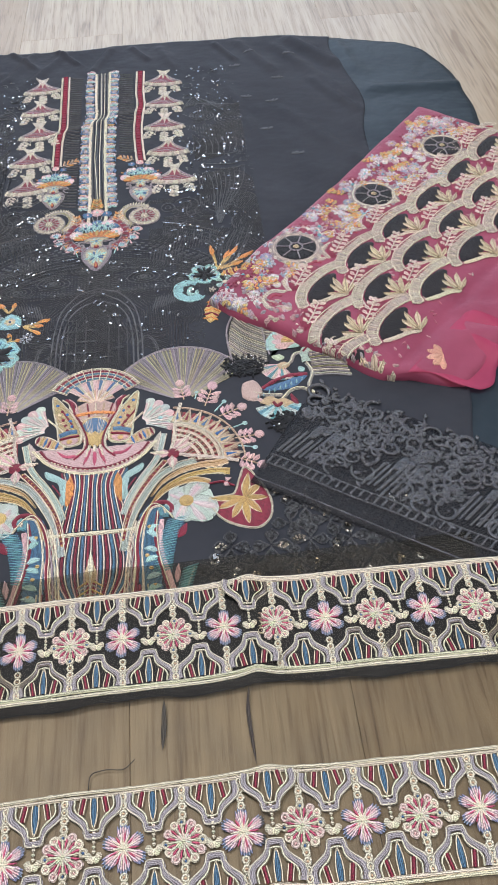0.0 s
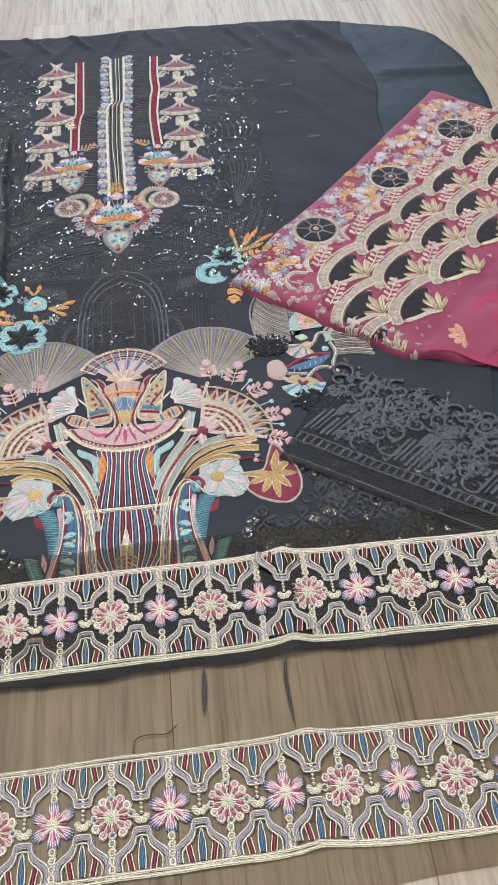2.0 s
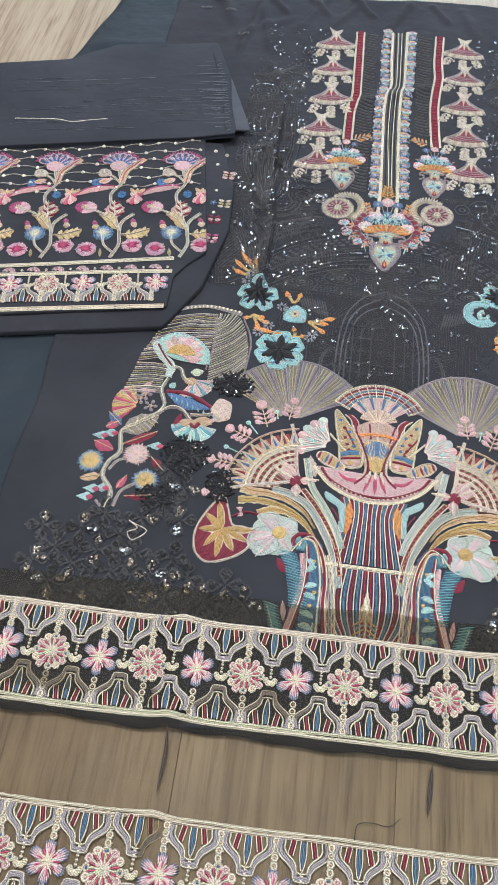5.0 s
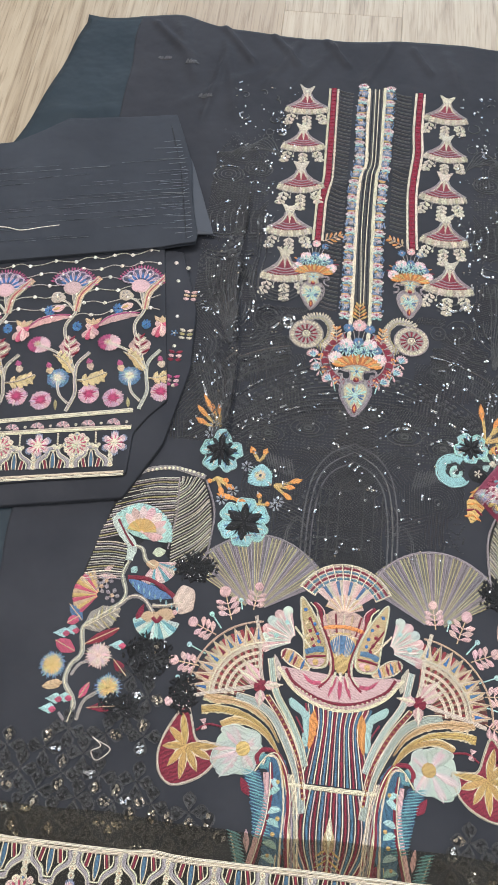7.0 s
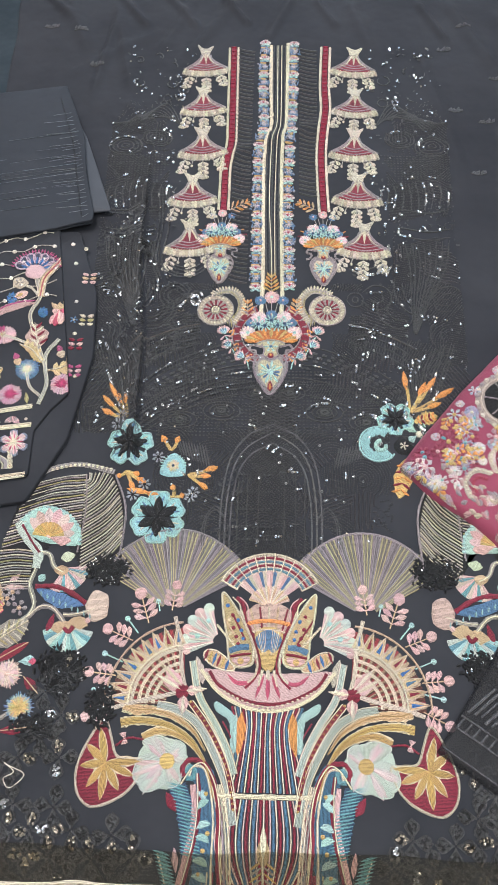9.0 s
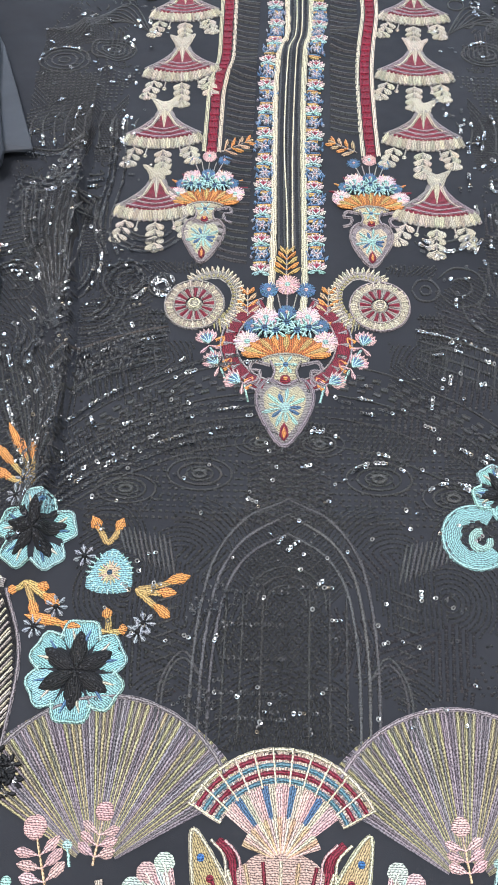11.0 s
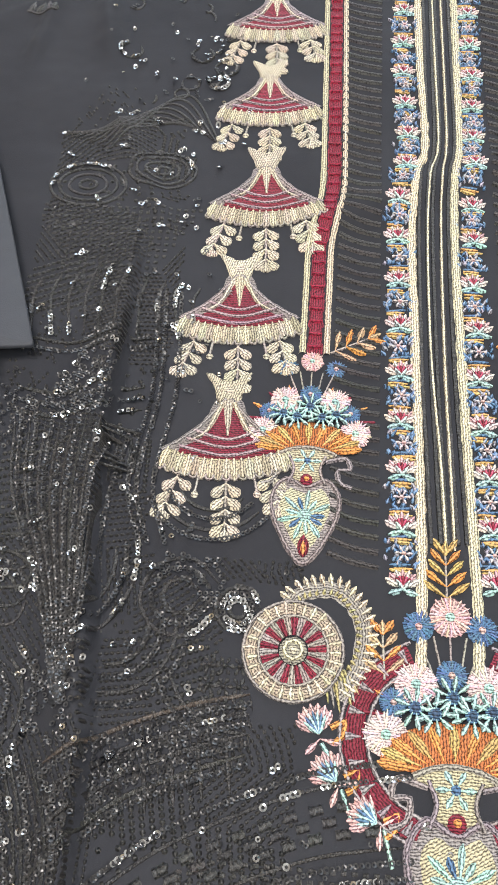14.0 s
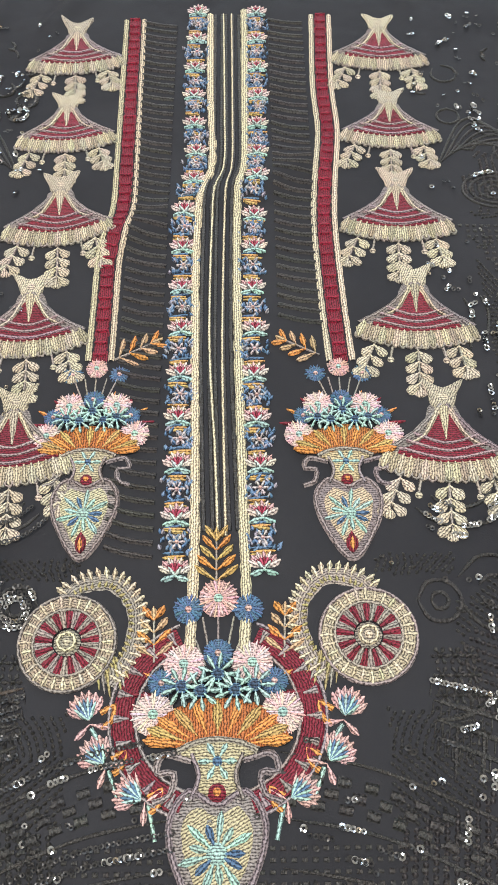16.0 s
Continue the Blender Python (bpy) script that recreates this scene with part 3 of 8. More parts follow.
def braid(pts):
    s = Stitch()
    p = run(pts, 0.004)
    d = np.gradient(p, axis=0)
    d /= np.linalg.norm(d, axis=1, keepdims=True)
    nrm = np.column_stack([-d[:, 1], d[:, 0]])
    s.stroke(p, 0.0042, MAROON, 0.001)
    for side in (-1, 1):
        s.stroke(p + side * 0.0062 * nrm, 0.0018, CREAM, 0.0015)
    for k in range(0, len(p) - 1, 2):
        s.leaf(p[k] - 0.0034 * nrm[k], p[k] + 0.0034 * nrm[k], 0.0016, (0.30, 0.02, 0.05), 0.0016, 0.0006)
    sew(s, "braid_stripe", shirt, "maroon braid edged with cream cord")


braid([(-0.0628, 0.5606), (-0.0613, 0.4797), (-0.0604, 0.4264), (-0.0599, 0.3827), (-0.0630, 0.3578), (-0.0659, 0.3383), (-0.0661, 0.3094), (-0.0661, 0.2672)])
braid([(0.0670, 0.5609), (0.0645, 0.4872), (0.0656, 0.4435), (0.0613, 0.3984), (0.0591, 0.3614), (0.0601, 0.3064), (0.0623, 0.2644)])


def tassel(c, size, lean):
    """A bell-shaped tassel figure: crown, striped skirt, scalloped hem and hanging sprigs."""
    s = Stitch()
    c = np.array(c)
    ca, sa = math.cos(lean), math.sin(lean)
    at = lambda x, y: c + size * np.array([ca * x - sa * y, sa * x + ca * y])
    s.fill([at(-0.10, 0.45), at(0.10, 0.45), at(0.20, 0.20), at(0.34, 0.05), at(0.52, -0.08), at(0.0, -0.2), at(-0.52, -0.08), at(-0.34, 0.05), at(-0.20, 0.20)], MAUVE, 0.0008, 0, lean)
    s.fill([at(-0.20, 0.70), at(-0.10, 0.64), at(0, 0.60), at(0.10, 0.64), at(0.20, 0.70), at(0.12, 0.52), at(0.09, 0.40), at(-0.09, 0.40), at(-0.12, 0.52)], PALE, 0.0014, 0.0003, lean + 1.2)
    s.dot(at(0, 0.5), 0.11 * size, PALE, 0.0014, 0.0005)
    s.fill([at(-0.05, 0.36), at(-0.14, 0.14), at(-0.26, 0.02), at(-0.42, -0.08), at(0, -0.17), at(0.42, -0.08), at(0.26, 0.02), at(0.14, 0.14), at(0.05, 0.36)], MAROON, 0.0010, 0.0006, lean)
    for k in (0.0, 0.075, 0.15):
        s.stroke([at(-0.40 + 0.8 * k, -0.03 + k), at(0, -0.12 + k), at(0.40 - 0.8 * k, -0.03 + k)], 0.017 * size, (0.40, 0.30, 0.33), 0.0008, 0.0015)
    s.stroke([at(0, 0.40), at(0, 0.24), at(0, 0.06)], 0.058 * size, (0.60, 0.54, 0.42), 0.0011, 0.0014, tip="in")
    for side in (-1, 1):
        s.stroke([at(0.05 * side, 0.38), at(0.17 * side, 0.12), at(0.30 * side, 0.02)], 0.032 * size, (0.60, 0.54, 0.42), 0.0011, 0.0013, tip="in")
    s.stroke([at(-0.02, 0.42), at(-0.22, 0.17), at(-0.36, 0.05), at(-0.54, -0.07)], 0.028 * size, MAUVE, 0.0012, 0.0010)
    s.stroke([at(0.02, 0.42), at(0.22, 0.17), at(0.36, 0.05), at(0.54, -0.07)], 0.028 * size, MAUVE, 0.0012, 0.0010)
    s.stroke([at(-0.54, -0.10), at(-0.3, -0.17), at(0, -0.20), at(0.3, -0.17), at(0.54, -0.10)], 0.07 * size, (0.46, 0.40, 0.27), 0.0012, 0.0004)
    for k in range(17):
        x = -0.52 + 1.04 * k / 16
        y = -0.10 - 0.11 * (1 - (x / 0.52) ** 2)
        s.ring(at(x * 1.05, y - 0.10), 0.032 * size, 0.010 * size, GREY, 0.0010, 0.0006)
        s.leaf(at(x * 0.93, y + 0.06), at(x * 1.06, y - 0.12 - 0.02 * (k % 2)), 0.050 * size, ((0.64, 0.58, 0.43), (0.46, 0.41, 0.31), (0.58, 0.52, 0.41))[k % 3], 0.0015, 0.0008, tip="leaf")
    for x0, x1, n, long_ in ((-0.38, -0.50, 3, 0.34), (0.0, 0.0, 4, 0.46), (0.36, 0.43, 3, 0.32)):
        a, b = np.array([x0, -0.24 if x0 else -0.30]), np.array([x1, (-0.24 if x0 else -0.30) - long_])
        s.stroke([at(*a), at(*b)], 0.015 * size, GREY, 0.0008)
        for k in range(n):
            m = a + (b - a) * (k + 0.6) / n
            for side in (-1, 1):
                s.leaf(at(*m), at(m[0] + side * 0.115, m[1] - 0.115), 0.052 * size, PALE, 0.0012, 0.0002, tip="drop")
        s.leaf(at(*b), at(b[0], b[1] - 0.11), 0.055 * size, PALE, 0.0014, 0.0002, tip="drop")
    for x in (-0.22, 0.22):
        s.stroke([at(x, -0.26), at(x * 1.15, -0.44)], 0.014 * size, GREY, 0.0008)
        s.dot(at(x * 1.15, -0.46), 0.035 * size, PALE, 0.0014)
    sew(s, "tassel_motif", shirt, "cream and maroon embroidered tassel figure")


for k, (x, y) in enumerate(((0.104, 0.519), (0.104, 0.443), (0.101, 0.366), (0.104, 0.290), (0.110, 0.210))):
    tassel((-x + (0.0030, 0.0034, 0.0034, -0.0026, 0.0040)[k], y + (0.003, 0.003, 0.003, 0.0, 0.003)[k]), (0.0580, 0.0565, 0.0590, 0.0575, 0.0580)[k], 0.06)
    tassel((x + 0.001, y + 0.001), (0.0575, 0.0555, 0.0585, 0.0580, 0.0585)[k], -0.06)


def sprig(s, a, b, n, col, col2, w, z=0.0004):
    """A feathery leaf of paired stitches."""
    a, b = np.array(a), np.array(b)
    d = b - a
    q = np.array([-d[1], d[0]])
    s.stroke([a, b], 0.0006, GREY, 0.001, z)
    for k in range(n):
        t = (k + 0.4) / n
        m, r = a + d * t, 0.42 * (1 - 0.55 * t)
        for side in (-1, 1):
            s.leaf(m, m + 0.30 * d + side * r * q, w, col if k % 2 else col2, 0.0012, z + 0.0003, tip="drop")
    s.leaf(a + 0.85 * d, b + 0.15 * d, w, col2, 0.0012, z + 0.0003)


def heart_pts(c, w, h):
    c = np.array(c)
    return [c + (0, 0.42 * h), c + (0.30 * w, 0.52 * h), c + (0.5 * w, 0.28 * h), c + (0.38 * w, -0.1 * h), c + (0, -0.5 * h),
            c + (-0.38 * w, -0.1 * h), c + (-0.5 * w, 0.28 * h), c + (-0.30 * w, 0.52 * h)]


def vase(name, c, size, rich):
    """A bouquet in a heart-bodied vase; c is the middle of the bouquet."""
    s = Stitch()
    c = np.array(c)
    at = lambda x, y: c + size * np.array([x, y])
    for x in (-0.5, -0.25, 0, 0.25, 0.5):
        s.stroke([at(0.35 * x, 0.55), at(0.9 * x, 1.25)], 0.018 * size, GREY, 0.0008)
    if not rich:
        s.bloom(at(-0.48, 1.35), 0.22 * size, BLUE, PINK, 14)
        s.bloom(at(0.48, 1.35), 0.22 * size, BLUE, PINK, 14)
        s.bloom(at(0, 1.5), 0.24 * size, PINK, MINT, 16, 0.0006)
    for k in range(9):
        a = math.pi * (0.06 + 0.88 * k / 8)
        u = np.array([math.cos(a), math.sin(a)])
        if k not in (4,):
            s.leaf(at(0.85 * u[0], 0.05 + 0.55 * u[1]), at(1.28 * u[0], 0.0 + 0.98 * u[1]), 0.05 * size, ORANGE if k % 2 else MAROON, 0.0010)
    s.fill([at(-0.95, -0.40), at(-0.60, -0.02), at(0, 0.12), at(0.60, -0.02), at(0.95, -0.40), at(0.50, -0.55), at(0, -0.46), at(-0.50, -0.55)], (0.46, 0.17, 0.06), 0.0010, 0.0012, 1.57)
    for k in range(11):
        a = math.pi * (0.0 + k / 10)
        u = np.array([math.cos(a), math.sin(a)])
        s.leaf(at(0.45 * u[0], -0.50 + 0.12 * u[1]), at(1.0 * u[0], -0.44 + 0.50 * u[1]), 0.085 * size, (ORANGE, GOLD)[k % 2], 0.0013, 0.0017, tip="drop")
    for x, y, r, col, mid, n in ((-0.88, -0.10, 0.34, (0.76, 0.58, 0.58), MINT, 18), (0.88, -0.10, 0.34, (0.76, 0.58, 0.58), MINT, 18), (-0.48, 0.58, 0.34, (0.76, 0.58, 0.58), MINT, 18), (0.48, 0.58, 0.34, (0.76, 0.58, 0.58), MINT, 18),
                                 (-0.78, 0.32, 0.22, BLUE, PINK, 14), (0.78, 0.32, 0.22, BLUE, PINK, 14), (0.0, 0.72, 0.24, BLUE, PINK, 14)):
        s.bloom(at(x, y), 0.92 * r * size, col, mid, n + 4, 0.0010)
    for x, y in ((0, 0.42), (-0.50, 0.26), (0.50, 0.26), (-0.24, 0.20), (0.24, 0.20)):
        s.flower(at(x, y), 0.29 * size, 9, MINT, NAVY, 0.0012, 0.0026, 0.2, 0.6)
        s.dot(at(x, y), 0.1 * size, BLUE, 0.0014, 0.0028)
    s.fill([at(-0.52, -0.58), at(0, -0.44), at(0.52, -0.58), at(0.27, -0.74), at(0.24, -1.12), at(-0.24, -1.12), at(-0.27, -0.74)], (0.54, 0.46, 0.31), 0.0012, 0.0008)
    s.stroke([at(-0.54, -0.59), at(-0.30, -0.48), at(0, -0.44), at(0.30, -0.48), at(0.54, -0.59)], 0.05 * size, GREY, 0.0010, 0.0016)
    for side in (-1, 1):
        s.stroke([at(side * 0.34, -0.7), at(side * 0.72, -0.62), at(side * 0.80, -0.85), at(side * 0.58, -0.86), at(side * 0.62, -1.12), at(side * 0.84, -1.22)], 0.05 * size, MAUVE, 0.0012, 0.0004)
        s.stroke([at(side * 0.34, -0.62), at(side * 0.24, -0.9), at(side * 0.34, -1.18)], 0.035 * size, MAUVE, 0.0012, 0.0014)
    s.flower(at(0, -0.72), 0.26 * size, 6, MINT, BLUE, 0.0012, 0.0016, 0.15, 0.6)
    s.dot(at(0, -1.10), 0.13 * size, MAROON, 0.0014, 0.0018)
    s.dot(at(0, -1.10), 0.07 * size, ORANGE, 0.0014, 0.0024)
    hc, hw, hh = at(0, -1.92), 1.24 * size, 1.60 * size
    s.fill(heart_pts(hc, hw, hh), MAUVE, 0.0010, 0)
    s.fill(heart_pts(hc + (0, 0.02 * size), 0.76 * hw, 0.78 * hh), (0.56, 0.50, 0.36), 0.0010, 0.0007, 0.5)
    s.stroke(heart_pts(hc, hw, hh) + [heart_pts(hc, hw, hh)[0]], 0.05 * size, MAUVE, 0.0014, 0.0005)
    for k in range(13):
        a = 2 * math.pi * k / 13
        u = np.array([math.cos(a), math.sin(a)])
        s.leaf(hc + 0.06 * size * u + (0, 0.1 * size), hc + (0, 0.1 * size) + (0.36 + 0.14 * (k % 2)) * size * u, 0.055 * size, MINT if k % 4 else BLUE, 0.0012, 0.0016, tip="drop")
    s.dot(hc + (0, 0.1 * size), 0.14 * size, MINT, 0.0016, 0.002)
    s.leaf(at(0, -2.2), at(0, -2.62), 0.11 * size, MAROON, 0.0013, 0.0016)
    s.leaf(at(0, -2.32), at(0, -2.58), 0.06 * size, ORANGE, 0.0013, 0.0022)
    sew(s, name, shirt, "bouquet of pink, blue and mint blossoms in a vase")


vase("vase_motif", (-0.067, 0.224), 0.0255, False)
vase("vase_motif", (0.0605, 0.222), 0.0255, False)
vase("pendant_motif", (-0.002, 0.0870), 0.0312, True)


def wheel(c, flip):
    """A spoked rosette under a beaded scroll."""
    s = Stitch()
    c = np.array(c)
    f = -1 if flip else 1
    at = lambda x, y: c + 0.021 * np.array([f * x, y])
    s.stroke([at(0.95, -0.9), at(1.35, -0.2), at(1.4, 0.7), at(0.9, 1.3), at(0.2, 1.25), at(-0.15, 0.95)], 0.0042, GREY, 0.0008)
    arc = run([at(0.95, -0.7), at(1.38, -0.1), at(1.42, 0.7), at(0.9, 1.36), at(0.15, 1.28), at(-0.2, 0.95)], 0.0034)
    for k in range(len(arc) - 1):
        d = arc[k + 1] - arc[k]
        q = np.array([-d[1], d[0]]) / np.linalg.norm(d) * f
        s.leaf(arc[k], arc[k] - 0.0058 * q + 0.3 * d, 0.0014, CREAM, 0.0014, 0.0005, tip="drop")
        s.leaf(arc[k] + 0.001 * q, arc[k] + 0.0038 * q + 0.3 * d, 0.0012, OLIVE, 0.0012, 0.0003, tip="drop")
    for k in range(7):
        s.leaf(at(0.55 + 0.1 * k, 0.3 - 0.12 * k), at(0.75 + 0.12 * k, -1.0 - 0.08 * (k % 3)), 0.0014, (OLIVE, GREY)[k % 2], 0.001)
    s.ring(c, 0.0178, 0.0034, (0.50, 0.44, 0.33), 0.0014, 0.0003)
    s.ring(c, 0.0215, 0.0009, MAUVE, 0.0012, 0.0006)
    for k in range(28):
        a = 2 * math.pi * k / 28
        u = np.array([math.cos(a), math.sin(a)])
        s.leaf(c + 0.0152 * u, c + random.uniform(0.0200, 0.0218) * u, 0.0019, (CREAM, (0.58, 0.52, 0.38), PALE)[k % 3], 0.0014, 0.0008, tip="drop")
    s.fan(c, 0.0065, 0.0150, 0, 2 * math.pi, 26, [MAROON, GREY], 0.0012, 0.0009)
    s.ring(c, 0.0150, 0.0009, GREY, 0.0012, 0.0012)
    s.dot(c, 0.0062, GREY, 0.0016, 0.0008)
    s.ring(c, 0.0040, 0.0010, CREAM, 0.0014, 0.0020)
    s.dot(c, 0.0020, CREAM, 0.0014, 0.0022)
    sew(s, "wheel_motif", shirt, "maroon and cream spoked wheel with a beaded scroll")


wheel((-0.069, 0.1155), False)
wheel((0.0645, 0.1165), True)

s = Stitch()
for side in (1, -1):
    s.flip, s.axis = side < 0, -0.002
    c = np.array((-0.002, 0.083))
    s.ring(c, 0.0405, 0.0052, MAROON, 0.0012, 0, 2.0, 4.35, 0.92)
    s.ring(c, 0.0462, 0.0009, MAUVE, 0.0012, 0, 1.95, 4.4, 0.92)
    s.ring(c, 0.0350, 0.0009, MAUVE, 0.0012, 0, 1.95, 4.4, 0.92)
    for k in range(9):
        a = 2.08 + 0.27 * k
        u = np.array([math.cos(a), 0.92 * math.sin(a)])
        s.leaf(c + 0.044 * u, c + 0.0375 * u, 0.002, MAUVE, 0.001, 0.001, tip="in")
sew(s, "maroon_ring", shirt, "maroon satin ring with mauve wedges")
for side in (1, -1):
    for x, y, r, a in ((-0.058, 0.086, 0.0085, 1.9), (-0.052, 0.0675, 0.0085, 2.3), (-0.0365, 0.0525, 0.0085, 2.6)):
        s = Stitch(flip=side < 0, axis=-0.0025)
        c, u = np.array((x, y)), np.array([math.cos(a), math.sin(a)])
        s.stroke([c - 2.3 * r * np.array([-0.5, 0.9]), c - 0.9 * r * u], 0.001, MINT, 0.001)
        for k in range(7):
            b = a + (k - 3) * 0.38
            v = np.array([math.cos(b), math.sin(b)])
            s.leaf(c - 0.5 * r * u, c + r * v, 0.0022, PINK, 0.0012, tip="drop")
            s.leaf(c - 0.5 * r * u, c + 0.62 * r * v, 0.0013, BLUE if k % 2 else MINT, 0.0012, 0.0006)
        for q in (-1, 1):
            s.leaf(c - 0.7 * r * u, c - 1.2 * r * u + q * 0.9 * r * np.array([-u[1], u[0]]), 0.0016, PINK, 0.0012, tip="drop")
        s.stroke([c + (0.006, -0.001), c + (0.012, 0.002), c + (0.011, -0.004), c + (0.007, -0.007)], 0.0014, ORANGE, 0.0012)
        sew(s, "garland_blossom", shirt, "small pink and blue garland blossom")
s = Stitch()
sprig(s, (-0.003, 0.141), (-0.003, 0.166), 5, ORANGE, GOLD, 0.0016)
s.bloom(np.array((-0.002, 0.1345)), 0.0095, PINK, MINT, 18, 0.001)
s.bloom(np.array((-0.0155, 0.1295)), 0.0072, BLUE, PINK, 14, 0.001)
s.bloom(np.array((0.0115, 0.1295)), 0.0072, BLUE, PINK, 14, 0.001)
sew(s, "blossom_spray", shirt, "orange feather leaf over three small blossoms")
for a, b in (((-0.030, 0.106), (-0.031, 0.128)), ((0.027, 0.107), (0.028, 0.129)), ((-0.058, 0.268), (-0.036, 0.279)), ((0.051, 0.268), (0.031, 0.279))):
    s = Stitch()
    sprig(s, a, b, 4, ORANGE, TAN, 0.0017)
    sew(s, "feather_leaf", shirt, "orange and tan feather leaf")


def flower_strip(pts):
    """A column of tiny blossoms, blue squares and orange bars."""
    s = Stitch()
    p = run(pts, 0.0072)
    for k, c in enumerate(p):
        c = c + np.array([random.uniform(-0.0008, 0.0008), 0])
        if k % 4 == 0:
            for q in range(7):
                t = 0.5 + 0.36 * q
                s.leaf(c + (0, -0.002), c + (0.0088 * math.cos(t), -0.002 + 0.0085 * math.sin(t)), 0.0019, ((0.74, 0.64, 0.60), (0.64, 0.40, 0.42))[q % 2], 0.0012, 0.0002, tip="drop")
            s.fan(c + (0, -0.002), 0.001, 0.0052, 0.7, 2.44, 5, [MAROON, ROSE], 0.0012, 0.0010)
            for q in (-1, 1):
                s.leaf(c + (0, -0.003), c + (0.0065 * q, -0.0052), 0.0016, MINT, 0.0013, 0.0008)
                s.leaf(c + (0, -0.003), c + (0.0030 * q, 0.001), 0.0011, (0.55, 0.66, 0.64), 0.0013, 0.0016)
        elif k % 2:
            for q in (-1, 0, 1):
                s.leaf(c + (-0.0060, 0.0012 * q + random.uniform(-0.0008, 0.0008)), c + (random.uniform(0.002, 0.0062), 0.0019 * q), 0.0012, (GOLD, (0.62, 0.36, 0.14), BLUE)[q + 1], 0.0011)
        else:
            for q in range(34):
                d = np.array([random.uniform(-0.0080, 0.0070), random.uniform(-0.0068, 0.0050)])
                s.leaf(c + d, c + d + (random.uniform(-0.003, 0.003), 0.0025), 0.0011, (BLUE, (0.16, 0.26, 0.42), (0.36, 0.36, 0.42))[q % 3], 0.0012, 0.0003)
            s.flower(c, 0.0040, 6, (0.55, 0.50, 0.52), PINK, 0.0012, 0.0008)
    sew(s, "flower_strip", shirt, "column of tiny blue, pink and orange blossoms")


flower_strip([(-0.0191, 0.5689), (-0.0190, 0.4619), (-0.0171, 0.4152), (-0.0224, 0.3725), (-0.0232, 0.2811), (-0.0218, 0.2113), (-0.0221, 0.1486)])
flower_strip([(0.0229, 0.5676), (0.0215, 0.4608), (0.0203, 0.4142), (0.0175, 0.3715), (0.0164, 0.2802), (0.0176, 0.2105), (0.0196, 0.1507)])
for x0, x1 in ((-0.056, -0.033), (0.030, 0.054)):
    s = Stitch()
    for k in range(58):
        y = 0.150 + 0.0071 * k
        if (x0 < 0 and y > 0.155) or y > 0.29:
            s.stroke([(x0, y + 0.004), ((x0 + x1) / 2, y + random.uniform(-0.0006, 0.0006)), (x1, y - 0.002)], 0.0016, (0.060, 0.058, 0.058), 0.0014)
    sew(s, "ribbed_panel", shirt, "rows of black cord beside the neck stripes", kind="stuff")

# ---- lotus column ----
def both(draw, name, label, cord=None):
    for flip in (False, True):
        s = Stitch(flip=flip)
        s.apart = []
        draw(s)
        sew(s, name, shirt, label, cord, kind="stuff" if cord else "")


def grey_fan(s):
    c = np.array((-0.0956, -0.2375))
    r = float(np.linalg.norm(np.array((-0.0965, -0.1623)) - c))
    tones = [(0.25, 0.215, 0.245), (0.31, 0.27, 0.30), (0.17, 0.15, 0.17), (0.30, 0.26, 0.29), (0.43, 0.39, 0.23), (0.20, 0.18, 0.16), (0.42, 0.38, 0.22), (0.19, 0.17, 0.17), (0.40, 0.36, 0.21)]
    s.fan(c - (0, 0.014), 0.012, r + 0.013, 0.50, 2.64, 81, tones, 0.0010)
    s.ring(c, r, 0.0014, MAUVE, 0.0012, 0.0004, 0.50, 2.64)


